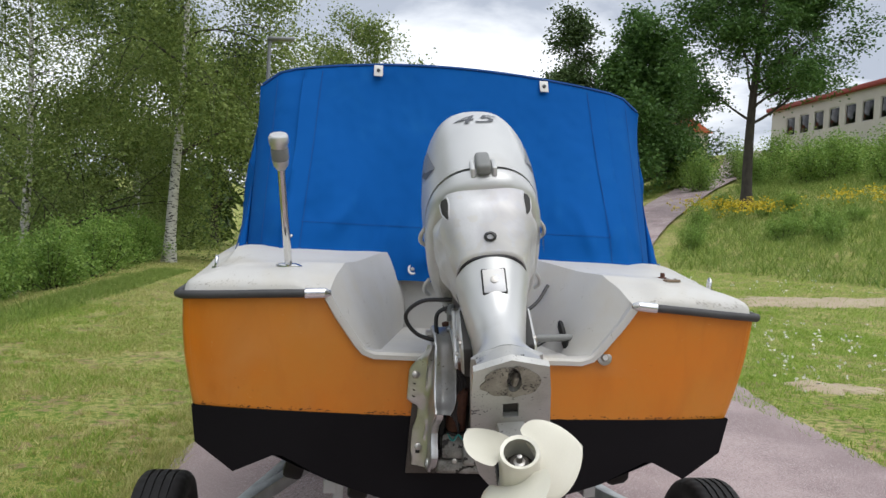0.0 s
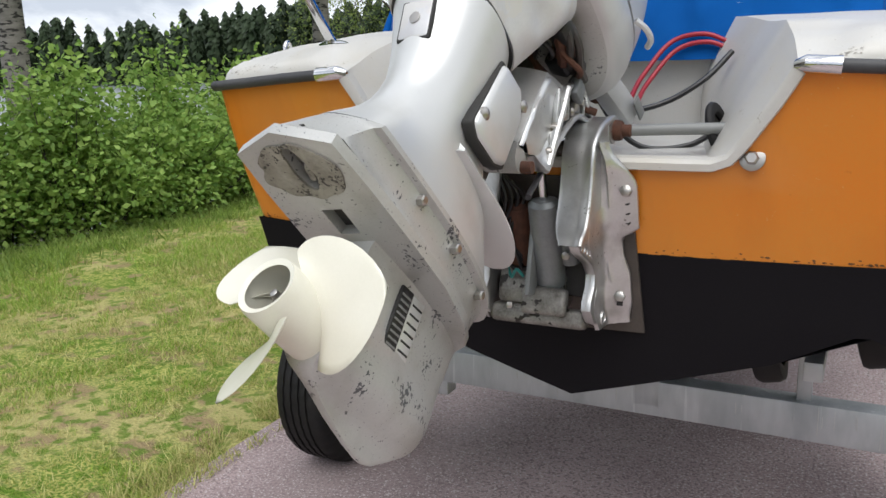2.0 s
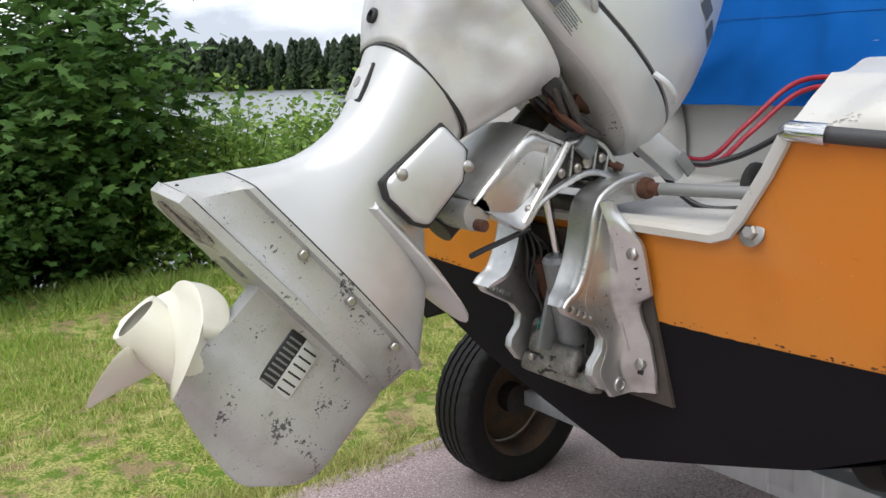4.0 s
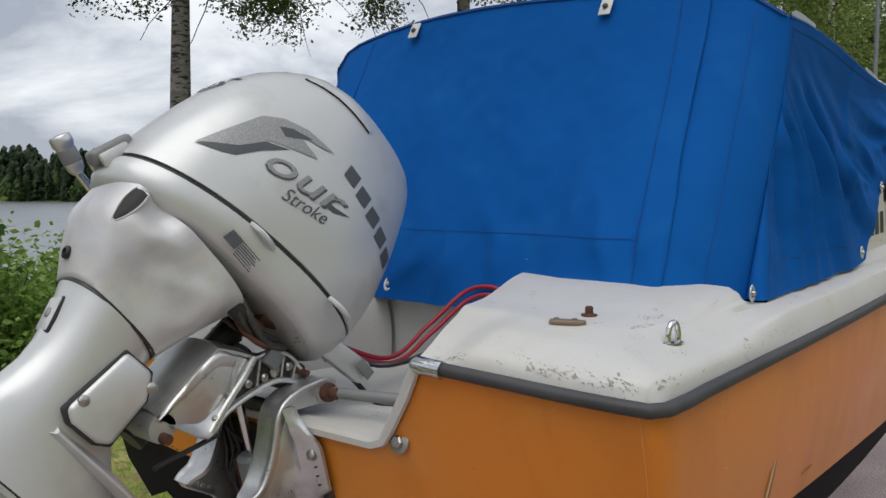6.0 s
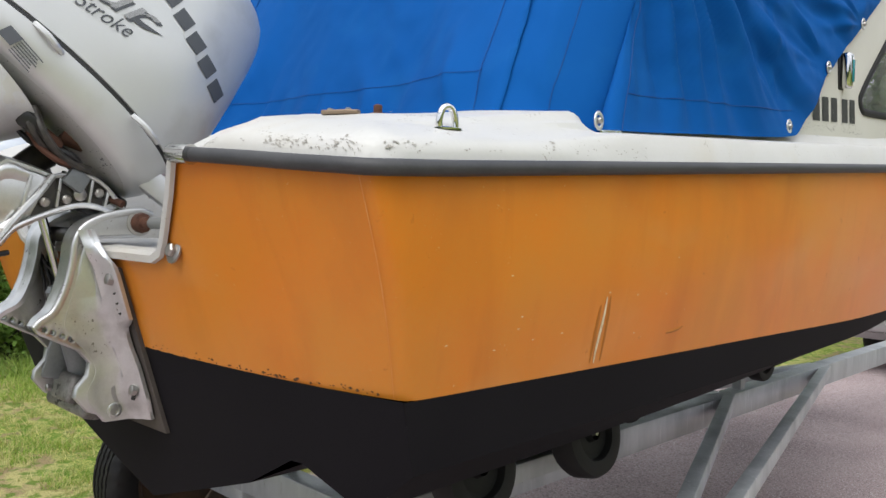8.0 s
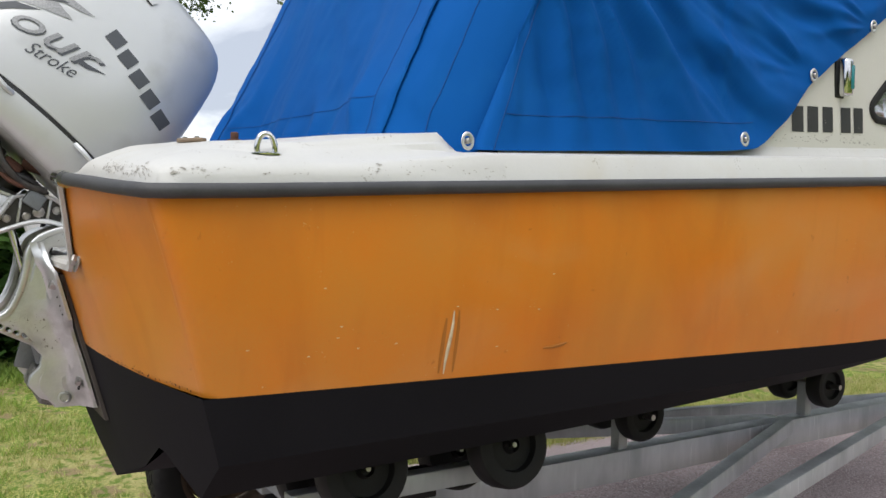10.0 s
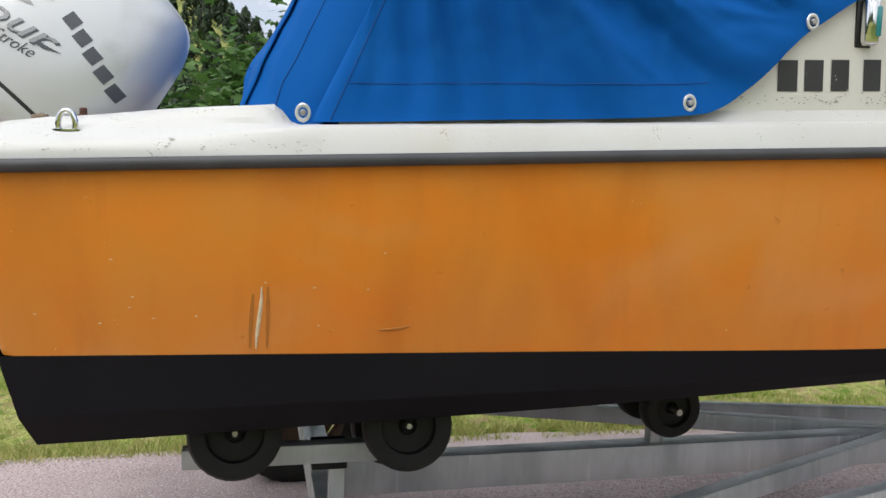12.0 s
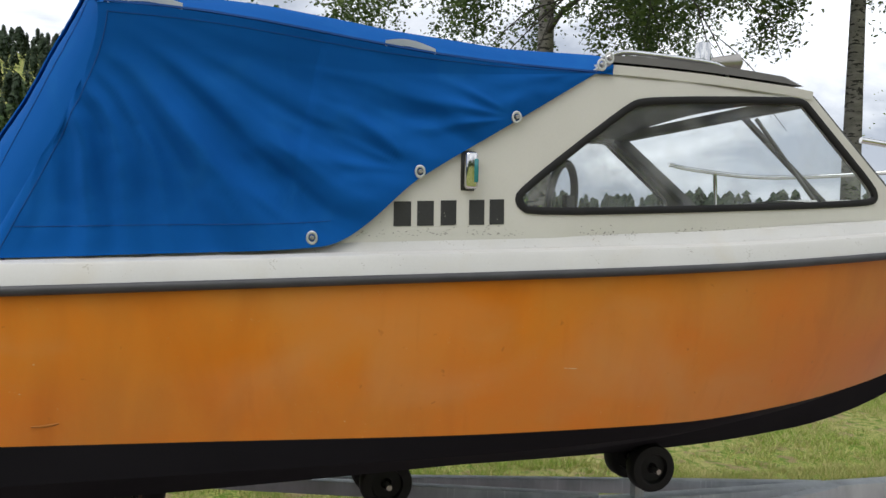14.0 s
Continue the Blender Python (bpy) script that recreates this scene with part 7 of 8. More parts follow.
# ---- decals on the motor ----
def cowl_at(q, z, s=1):
    """x of the engine cover's side at a place (q ahead, z up the leg)."""
    lo, hi = COWL[0][0], COWL[-1][0]
    for _ in range(40):
        mid = (lo + hi) / 2
        if mid + cowl_shear(mid) / 0.16 * seam_lift(q) < z:
            lo = mid
        else:
            hi = mid
    a, c, w = (tab(lo, [(r[0], r[k]) for r in COWL]) for k in (1, 2, 3))
    u = min(1, abs(q - (a + c) / 2) / ((c - a) / 2))
    return s * w * (1 - u ** 2.6) ** (1 / 2.6)


def decal(name, loops, mat, parent, s=1, at=cowl_at, lift=0.0012, label="", cuts=2):
    """Flat outlines (q, z) laid on the curved side of the motor."""
    b = bmesh.new()
    for loop in loops:
        f = b.faces.new([b.verts.new((0, q, z)) for q, z in loop])
    bmesh.ops.triangulate(b, faces=b.faces[:])
    for _ in range(cuts):
        bmesh.ops.subdivide_edges(b, edges=[e for e in b.edges if e.calc_length() > 0.012], cuts=1)
        bmesh.ops.triangulate(b, faces=[f for f in b.faces if len(f.verts) > 3])
    for v in b.verts:
        v.co.x = at(v.co.y, v.co.z, s) + s * lift
    if s < 0:
        bmesh.ops.reverse_faces(b, faces=b.faces[:])
    return mpart(name, b, mat, parent, label, smooth=0)


def oblong(q0, q1, z0, z1, lean=0.0):
    return [(q0, z0), (q1, z0), (q1 + lean, z1), (q0 + lean, z1)]


def words(name, text, size, mat, parent, place, lift, at=None, shear=0.0, label="", local=True):
    """Built-in lettering as a mesh; place maps the flat (u, v) to a point."""
    cu = bpy.data.curves.new(name, "FONT")
    cu.body, cu.size, cu.shear, cu.resolution_u = text, size, shear, 3
    tmp = bpy.data.objects.new(name, cu)
    scene.collection.objects.link(tmp)
    bpy.context.view_layer.update()
    me = bpy.data.meshes.new_from_object(tmp.evaluated_get(bpy.context.evaluated_depsgraph_get()))
    bpy.data.objects.remove(tmp)
    b = bmesh.new()
    b.from_mesh(me)
    bpy.data.meshes.remove(me)
    bmesh.ops.triangulate(b, faces=b.faces[:])
    bmesh.ops.subdivide_edges(b, edges=[e for e in b.edges if e.calc_length() > 0.012], cuts=1)
    for v in b.verts:
        v.co = Vector(place(v.co.x, v.co.y))
    return part(name, b, mat, parent, label, local=local, smooth=0)


for s in (1, -1):
    # maker's name: five plain blocks
    for k in range(5):
        q = 0.074 + 0.052 * k
        z = 0.508 - 0.010 * k
        decal("name_block", [oblong(q, q + 0.040, z, z + 0.036)], DECAL, cowl, s, cuts=3)
    # swoosh emblem with its dark underside, and script
    decal("emblem", [[(-0.190, 0.296), (-0.172, 0.352), (-0.136, 0.428), (-0.138, 0.446), (-0.103, 0.480), (-0.05, 0.507), (0.026, 0.522), (0.004, 0.507), (-0.050, 0.482), (-0.072, 0.455), (-0.012, 0.476), (0.006, 0.474), (-0.05, 0.440), (-0.094, 0.412), (-0.130, 0.352)]],
          DECAL_SILVER, cowl, s, lift=0.0014, cuts=3)
    decal("emblem_shadow", [[(-0.190, 0.292), (-0.136, 0.350), (-0.098, 0.404), (-0.052, 0.434), (-0.09, 0.385), (-0.122, 0.330), (-0.145, 0.314)]], DECAL, cowl, s, lift=0.0010, cuts=3)
    decal("emblem_shadow", [[(-0.100, 0.455), (-0.078, 0.476), (-0.030, 0.498), (-0.062, 0.462), (-0.078, 0.448)]], DECAL, cowl, s, lift=0.0018, cuts=3)
    def script(ox, oz, ang, sg):
        ca, sa = math.cos(ang), math.sin(ang)
        def place(u, v):
            q, z = ox + u * ca - v * sa, oz + u * sa + v * ca
            return (cowl_at(q, z, sg) + sg * 0.0016, q, z)
        return place
    if s > 0:
        def brush(lift):
            return lambda u, v: tuple(Vector(script(-0.080, 0.353, 0.33, 1)(u * 1.62, v)) + Vector((lift, 0, 0)))
        words("script_shadow", "our", 0.092, DECAL, cowl, lambda u, v: brush(0.0)(u - 0.001, v - 0.004), 0, shear=0.35)
        words("script", "our", 0.088, DECAL_SILVER, cowl, brush(0.0006), 0, shear=0.35)
        words("script", "Stroke", 0.044, DECAL, cowl, script(0.0, 0.338, 0.36, 1), 0, shear=0.4)
        # long tail of the script's last stroke
        decal("script_tail", [[(0.075, 0.424), (0.105, 0.430), (0.150, 0.448), (0.112, 0.420), (0.09, 0.414)]], DECAL, cowl, 1, lift=0.0017, cuts=3)
# grip panels on top of the cover, edged in black
for s in (1, -1):
    line = [(-0.118, 0.628), (-0.08, 0.645), (-0.04, 0.657), (0.0, 0.663), (0.04, 0.665), (0.068, 0.664)]
    mpart("grip_edge", tube([Vector((cowl_at(q, z, s) + s * 0.001, q, z)) for q, z in line], 0.0032, 6), PLASTIC, cowl)
    decal("grip_panel", [line + [(0.072, 0.684), (0.04, 0.69), (0.0, 0.688), (-0.04, 0.682), (-0.08, 0.668), (-0.11, 0.648)]], SILVER, cowl, s, lift=0.0045)
# power figure on the back of the cover
def back_at(x, z):
    lo, hi = COWL[0][0], COWL[-1][0]
    a, c, w = (tab(z, [(r[0], r[k]) for r in COWL]) for k in (1, 2, 3))
    u = min(1, abs(x) / w)
    return (a + c) / 2 - (c - a) / 2 * (1 - u ** 2.6) ** (1 / 2.6)


words("power_figure", "45", 0.10, DECAL, cowl, lambda u, v: ((u - 0.056) * 1.3, back_at((u - 0.056) * 1.3, 0.445 + v) - 0.0022, 0.445 + v), 0, shear=0.25)


def pan_at(q, z, s=1):
    return s * 0.1735 * (1 - min(1, abs(q - 0.08) / 0.335) ** 2.6) ** (1 / 2.6)


decal("warning_label", [oblong(-0.028, 0.004, 0.186, 0.214, 0.004)], DECAL, motor, 1, pan_at, 0.0015)
for k in range(7):
    decal("label_line", [oblong(0.008, 0.060 - 0.004 * (k % 3), 0.178 + 0.0055 * k, 0.1805 + 0.0055 * k)], DECAL, motor, 1, pan_at, 0.0015, cuts=1)

# ---- fittings of the boat ----
# chrome rod holder mast on the port wing, with its bell-mouthed top
rod = thing("stern_light_mast", pose(-0.606, -0.012, 1.40), "chrome stern light mast on an oval foot", "light mast")
mm = Matrix.Translation((-0.606, -0.012, 1.400))
part("foot", lathe(mm @ Matrix.Diagonal((1.25, 0.85, 1, 1)), [(0.034, 0), (0.034, 0.004), (0.026, 0.009), (0.016, 0.012)], 24), CHROME, rod)
part("stem", tube([(-0.607, -0.014, 1.40), (-0.618, -0.13, 1.55), (-0.628, -0.245, 1.698)], [0.0125, 0.0115, 0.0115], 14), CHROME, rod)
hd = look((-0.6275, -0.241, 1.693), (-0.6385, -0.288, 1.793)) @ pose(0, 0, 0, 180)
head = part("lamp_head", lathe(hd, [(0.013, 0.0), (0.021, 0.012), (0.024, 0.03), (0.024, 0.075), (0.028, 0.080), (0.028, 0.100), (0.024, 0.106), (0.013, 0.108)], 24), EYELET, rod, "chrome bell-shaped lamp head")
part("lamp_window", lathe(hd, [(0.0242, 0.030), (0.0250, 0.036), (0.0250, 0.062), (0.0242, 0.068)], 24), GREYPL, head)


def mooring_eye(x, y, z, turn):
    e = thing("mooring_eye", pose(x, y, z), "chrome mooring eye on the deck edge", "deck fitting", "mooring eyes")
    m = pose(x, y, z, 0, 0, turn)
    part("hoop", tube([m @ Vector(p) for p in bend([(-0.015, 0, 0), (-0.016, 0, 0.016), (-0.010, 0, 0.033), (0.0, 0, 0.038), (0.010, 0, 0.033), (0.016, 0, 0.016), (0.015, 0, 0)], 5)], 0.0058, 10), CHROME, e)
    part("base_plate", lathe(m @ Matrix.Diagonal((1.5, 0.8, 1, 1)), [(0.019, 0), (0.019, 0.003), (0.012, 0.005)], 18), CHROME, e)


mooring_eye(0.85, 0.121, wing_height(0.85, 0.121) - 0.002, 80)
mooring_eye(-0.85, 0.121, wing_height(0.85, 0.121) - 0.002, 100)
# worn cleat base: rusty strap with screws
cl = thing("cleat_base", pose(0.69, 0.10, wing_height(0.69, 0.1)), "rust-stained cleat base with screws in the deck", "deck fitting")
zc = wing_height(0.68, 0.06)
b = slab([(-0.035, -0.010), (-0.02, -0.014), (0.02, -0.013), (0.034, -0.006), (0.034, 0.006), (0.02, 0.013), (-0.02, 0.014), (-0.035, 0.010)], 0.008, pose(0.679, 0.035, wing_height(0.679, 0.035) + 0.003, 0, 0, 25), 0.002)
part("strap", b, material("tarnished_bronze", (0.32, 0.24, 0.17), (0.22, 0.16, 0.11), rough=0.5, metal=0.5, bump=0.1), cl)
part("stud", lathe(pose(0.676, 0.119, wing_height(0.676, 0.119) - 0.001), [(0.016, 0), (0.016, 0.004), (0.008, 0.006), (0.008, 0.018), (0.005, 0.02)], 12), RUST, cl)
for dx in (-0.02, 0.012):
    part("screw", lathe(pose(0.679 + dx, 0.035 + dx * 0.45, wing_height(0.679, 0.035) + 0.007), [(0.005, 0), (0.005, 0.003), (0.003, 0.004)], 10), STEEL, cl)
# rubber boot with the steering tube through the well side
boot = thing("steering_boot", pose(0.315, 0.06, 1.21), "black rubber boot round the grey steering tube", "steering fitting")
bm_ = Matrix.Translation((0.314, 0.035, 1.196)) @ pose(0, 0, 0, 0, 72, -12)
rows = [[bm_ @ Vector(((0.042 + 0.011 * math.cos(c)) * math.cos(a) * 1.25, (0.042 + 0.011 * math.cos(c)) * math.sin(a) * 0.9, 0.010 * math.sin(c))) for c in np.linspace(0, 2 * math.pi, 8, endpoint=False)] for a in np.linspace(0, 2 * math.pi, 25)]
b = bmesh.new()
grid(b, rows, True)
part("ring", b, BLACK_RUBBER, boot)
part("hollow", lathe(bm_ @ Matrix.Diagonal((1.2, 0.85, 1, 1)), [(0.043, -0.012), (0.038, -0.004), (0.01, -0.004)], 22), DARK, boot)
part("steering_tube", tube([(0.12, -0.062, 1.205), (0.20, -0.04, 1.206), (0.335, 0.005, 1.207)], 0.0125, 12), GREYPL, boot, "grey steering tube")
part("steering_rod", tube([(0.09, -0.07, 1.205), (0.20, -0.04, 1.206)], 0.007, 8), STEEL, boot)
# hoses and cables in the motor well
hose = thing("fuel_hose", pose(0.1, 0.2, 1.2), "red rubber hose looped in the motor well", "hose")
part("hose", tube(bend([(0.02, 0.02, 1.30), (0.06, 0.20, 1.235), (0.07, 0.34, 1.30), (0.12, 0.43, 1.385), (0.20, 0.445, 1.405), (0.27, 0.44, 1.38)], 8), 0.006, 10), RED, hose)
part("hose", tube(bend([(0.03, 0.02, 1.28), (0.075, 0.20, 1.225), (0.085, 0.34, 1.285), (0.135, 0.425, 1.365), (0.21, 0.44, 1.385), (0.28, 0.435, 1.36)], 8), 0.006, 10), RED, hose)
cable = thing("control_cable", pose(0.1, 0.05, 1.18), "black control cables between motor and boat", "cable")
for pts in (((0.06, 0.0, 1.30), (0.10, 0.10, 1.24), (0.17, 0.16, 1.25), (0.25, 0.20, 1.30), (0.30, 0.25, 1.36)), ((0.05, 0.0, 1.29), (0.09, 0.06, 1.20), (0.15, 0.08, 1.155), (0.24, 0.12, 1.16), (0.30, 0.14, 1.20)),
            ((-0.10, -0.16, 1.33), (-0.19, -0.14, 1.32), (-0.235, -0.10, 1.27), (-0.20, -0.10, 1.215), (-0.12, -0.11, 1.19)), ((-0.09, -0.14, 1.31), (-0.14, -0.13, 1.28), (-0.135, -0.14, 1.20), (-0.12, -0.16, 1.13), (-0.10, -0.16, 1.05))):
    part("cable", tube(bend(pts, 7), 0.0065, 8), PLASTIC, cable)
# tilt lever block at the front of the pan
grip = thing("tilt_grip", pose(0.05, -0.02, 1.27), "silver tiller bracket with grey pad under the motor", "motor fitting")
part("arm", bar((0.075, -0.06, 1.325), (0.115, 0.055, 1.225), 0.05, 0.055, 0.012), SILVER, grip)
part("pad", box(Matrix.Translation((0.1445, 0.032, 1.246)) @ pose(0, 0, 0, -48, 0, -10), (0.006, 0.052, 0.026), 0.0028), GREYPL, grip)

# registration marks on the cabin: plain blocks
for s in (1, -1):
    for k, (y0, w) in enumerate(((1.652, 0.052), (1.722, 0.050), (1.793, 0.048), (1.880, 0.048), (1.944, 0.046))):
        yy = y0 + 0.5 * w
        z0, z1 = 1.520 + 0.045 * (y0 - 1.65), 1.592 + 0.055 * (y0 - 1.65)
        b = bmesh.new()
        vs = []
        for y, z in ((y0, z0), (y0 + w, z0 + 0.002), (y0 + w, z1 + 0.002), (y0, z1)):
            vs.append((s * (cab_x(y, z) + 0.0015), y, z))
        b.faces.new([b.verts.new(p) for p in vs])
        part("mark_block", b, LETTER, cabin, "black painted mark", smooth=0)

# side lamp in a chrome housing
for s in (1, -1):
    lamp = thing("side_lamp", pose(s * 0.85, 1.875, 1.69), "chrome-cased navigation side lamp on the cabin", "lamp", "navigation side lamps")
    m = pose(s * 0.823, 1.875, 1.69, 0, 0, 0)
    part("back_plate", box(m, (0.008, 0.044, 0.118), 0.0035), PLASTIC, lamp)
    part("housing", box(m @ pose(s * 0.018, 0.004, 0), (0.030, 0.039, 0.110), 0.010, seg=3), CHROME, lamp, "chrome lamp housing")
    part("lens", box(m @ pose(s * 0.030, 0.016, 0.0), (0.012, 0.014, 0.070), 0.004), material("green_lens" if s > 0 else "red_lamp_lens", (0.02, 0.22, 0.24) if s > 0 else (0.3, 0.02, 0.02), rough=0.15, bump=0, coat=0.5), lamp)

# cover straps and turn-over tabs
def strap_tab(p, turn, size=(0.036, 0.004, 0.055)):
    t = part("strap_tab", box(Matrix.Translation(p) @ pose(0, 0, 0, -28, 0, turn), size, 0.0018), WHITE, cover, "white plastic strap tab")
    part("tab_stud", lathe(Matrix.Translation(Vector(p) + Vector((0.0, -0.004, 0.0))) @ pose(0, 0, 0, 62, 0, turn), [(0.008, 0), (0.008, 0.004), (0.004, 0.006)], 10), PLASTIC, t)


strap_tab((-0.331, 0.735, 2.172), 0)
strap_tab((0.359, 0.738, 2.158), 0)
for y0, y1 in ((0.87, 1.06), (1.62, 1.77)):
    for s in (1, -1):
        rows = [[(s * (0.795 - 0.05 * math.sin(math.pi * f) * 0.3 + 0.012), y0 + (y1 - y0) * f, arch(0.80, y0 + (y1 - y0) * f) + 0.012 + 0.018 * math.sin(math.pi * f) - 0.02 * g) for g in (0, 0.5, 1)] for f in np.linspace(0, 1, 9)]
        b = bmesh.new()
        grid(b, rows)
        ext = bmesh.ops.extrude_face_region(b, geom=b.faces[:])
        bmesh.ops.translate(b, verts=[v for v in ext["geom"] if isinstance(v, bmesh.types.BMVert)], vec=(s * 0.003, 0, 0.001))
        part("webbing_strap", b, material("grey_webbing", (0.42, 0.45, 0.48), (0.36, 0.39, 0.42), rough=0.8, fine=500, bump=0.2), cover, "grey webbing strap")
# sewn seams: thin raised lines
def seam(pts, r=0.0022):
    part("seam", tube([Vector(p) for p in pts], r, 5), CANVAS_DARK, cover)


CANVAS_DARK = material("blue_canvas_seam", (0.003, 0.06, 0.25), (0.003, 0.05, 0.2), rough=0.85, bump=0.05)


def on_aft(x, v, out=0.001):
    z0, z1 = aft_bottom(x), arch(x, aft_top(x))
    e = step(0.58, 0.81, abs(x))
    y = 0.448 + (aft_top(x) - 0.453) * v ** 1.05 + 0.075 * e * e * (1 - v) + round_off(x, v)
    fold = aft_fold(x, v)
    sag = 0.02 * math.sin(math.pi * v) * math.cos(x * 1.8)
    k = 1 - step(0.70, 0.81, abs(x))
    return (x, y + k * (sag - abs(fold) * 1.2 * (0.3 + 0.7 * step(0.0, 0.15, v))) - out, z0 + (z1 - z0) * v)


for s in (1, -1):
    # doubled edge of the aft panel, lapped over the corner piece
    rows = []
    for v in np.linspace(0.0, 0.985, 40):
        xe = 0.672 - 0.045 * v + 0.004 * math.sin(v * 9)
        rows.append([on_aft(s * (xe - 0.072), v, 0.0015), on_aft(s * (xe - 0.06), v, 0.004), on_aft(s * (xe - 0.02), v, 0.009), on_aft(s * xe, v, 0.013), on_aft(s * (xe + 0.001), v, 0.009), on_aft(s * (xe - 0.012), v, 0.002)])
    b = bmesh.new()
    grid(b, rows)
    part("lapped_edge", b, CANVAS, cover, smooth=70)
    seam([on_aft(s * (0.60 - 0.045 * v), v, 0.004) for v in np.linspace(0.0, 0.98, 50)], 0.0009)
    seam([on_aft(s * (0.748 - 0.01 * v), v, 0.002) for v in np.linspace(0.0, 0.98, 50)], 0.0009)
seam([on_aft(x, (1.545 - aft_bottom(x)) / (arch(x, 0.8) - aft_bottom(x)), 0.0025) for x in np.linspace(-0.60, 0.60, 120)], 0.0007)
for s in (1, -1):
    seam([side_point(s, t, 0.12, 0.0008) for t in np.linspace(0.11, 0.46, 70)], 0.0009)
    seam([side_point(s, 0.115 - 0.068 * v, v, 0.001) for v in np.linspace(0.0, 0.97, 60)], 0.0010)
    seam([side_point(s, t, 0.965, 0.0008) for t in np.linspace(0.05, 0.97, 80)], 0.0008)
    seam([(s * 0.806, y, arch(0.81, y) + 0.006) for y in np.linspace(0.86, 2.32, 12)], 0.005)
seam([(x, aft_top(x) - 0.006, arch(x, aft_top(x)) + 0.003) for x in np.linspace(-0.80, 0.80, 24)], 0.006)

# pale drips of zinc and paint down the aft face of the cross beam
DRIP = material("pale_drip", (0.55, 0.56, 0.54), (0.42, 0.43, 0.42), rough=0.7, bump=0.1)
rd = np.random.RandomState(3)
b = bmesh.new()
for k in range(16):
    xd = TX + (rd.uniform(0.25, 0.86) if k < 12 else rd.uniform(-0.8, 0.2))
    zt, ln, w = 0.325 + rd.uniform(0.0, 0.055), rd.uniform(0.02, 0.085), rd.uniform(0.0012, 0.004)
    box(pose(xd, 0.6395, max(0.272, zt - ln / 2)), (w, 0.0016, ln), 0.0005, b)
tagged(part("pale_drip", b, DRIP, trailer), "pale drips down the beam", kind="stuff")

# roof rail, antenna base and lantern on the cabin top
rr = thing("roof_rail", pose(0.64, 2.65, 2.08), "bright steel grab rail on the cabin roof", "rail", "roof rails")
part("rail", tube(bend([(0.64, 2.40, 2.07), (0.64, 2.41, 2.10), (0.64, 2.46, 2.122), (0.64, 2.56, 2.124), (0.64, 2.78, 2.116), (0.64, 2.85, 2.10), (0.64, 2.88, 2.06)], 6), 0.009, 10), CHROME, rr)
copy_thing(rr, pose(-0.64, 2.65, 2.08))
lan = thing("roof_lantern", pose(0.3, 2.99, 2.09), "chrome roof horn and mast lamp", "lamp")
part("mast_foot", box(pose(0.3, 2.99, 2.10), (0.05, 0.07, 0.05), 0.006), STEEL, lan)
part("mast_lamp", box(pose(0.3, 2.985, 2.19), (0.05, 0.05, 0.16), 0.008), CHROME, lan)
part("horn", tube([(0.3, 3.0, 2.19), (0.3, 3.06, 2.195), (0.3, 3.14, 2.205), (0.3, 3.16, 2.207)], [0.018, 0.028, 0.034, 0.012], 14), STEEL, lan)
# bow rail
br = thing("bow_rail", pose(0.0, 4.2, 1.6), "bright steel bow rail", "rail")
for s in (1, -1):
    part("rail", tube(bend([(s * 0.66, 3.42, 1.88), (s * 0.69, 3.60, 1.86), (s * 0.70, 4.0, 1.84), (s * 0.55, 4.4, 1.86), (s * 0.25, 4.8, 1.90), (0, 4.92, 1.91)], 6), 0.0115, 10), CHROME, br)
    part("stanchion", tube([(s * 0.72, 3.75, 1.56), (s * 0.70, 3.72, 1.86)], 0.0105, 10), CHROME, br)
    part("stanchion", tube([(s * 0.42, 4.55, 1.62), (s * 0.40, 4.58, 1.88)], 0.0105, 10), CHROME, br)
wp = thing("windscreen_wiper", pose(-0.35, 3.35, 1.8), "grey windscreen wiper arm", "wiper")
part("arm", tube([(0.35, 3.20, 1.98), (0.30, 3.52, 1.68)], 0.008, 8), GREYPL, wp)

# scrape and marks on the hull side
scar = material("scraped_gelcoat", (0.72, 0.60, 0.40), (0.55, 0.40, 0.24), rough=0.7, scale=60, bump=0.2)
EDGE_PALE = material("worn_orange_highlight", (0.66, 0.30, 0.09), (0.66, 0.22, 0.03), rough=0.5, scale=25, bump=0.05)
soot = material("brown_scuff", (0.36, 0.125, 0.012), (0.46, 0.15, 0.012), rough=0.6, scale=40, bump=0.1)


def hull_x(y, z):
    a, b = tab(y, WATERLINE[0]), tab(y, RAIL[0])
    za, zb = tab(y, WATERLINE[1]), tab(y, RAIL[1])
    f = (z - za) / (zb - za)
    return a + (b - a) * f + 0.012 * math.sin(math.pi * f)


def hull_mark(name, pts, w, mat, lift=0.0022):
    rows = []
    for i, (y, z) in enumerate(pts):
        k = w * math.sin(math.pi * (i + 0.6) / (len(pts) + 0.2))
        d = Vector((pts[min(i + 1, len(pts) - 1)][0] - pts[max(i - 1, 0)][0], pts[min(i + 1, len(pts) - 1)][1] - pts[max(i - 1, 0)][1])).normalized()
        rows.append([(hull_x(y + d.y * g * k, z - d.x * g * k) + lift * (1 - abs(g)) + 0.0008, y + d.y * g * k, z - d.x * g * k) for g in (-1, -0.4, 0.4, 1)])
    b = bmesh.new()
    grid(b, rows)
    part(name, b, mat, hull_side)


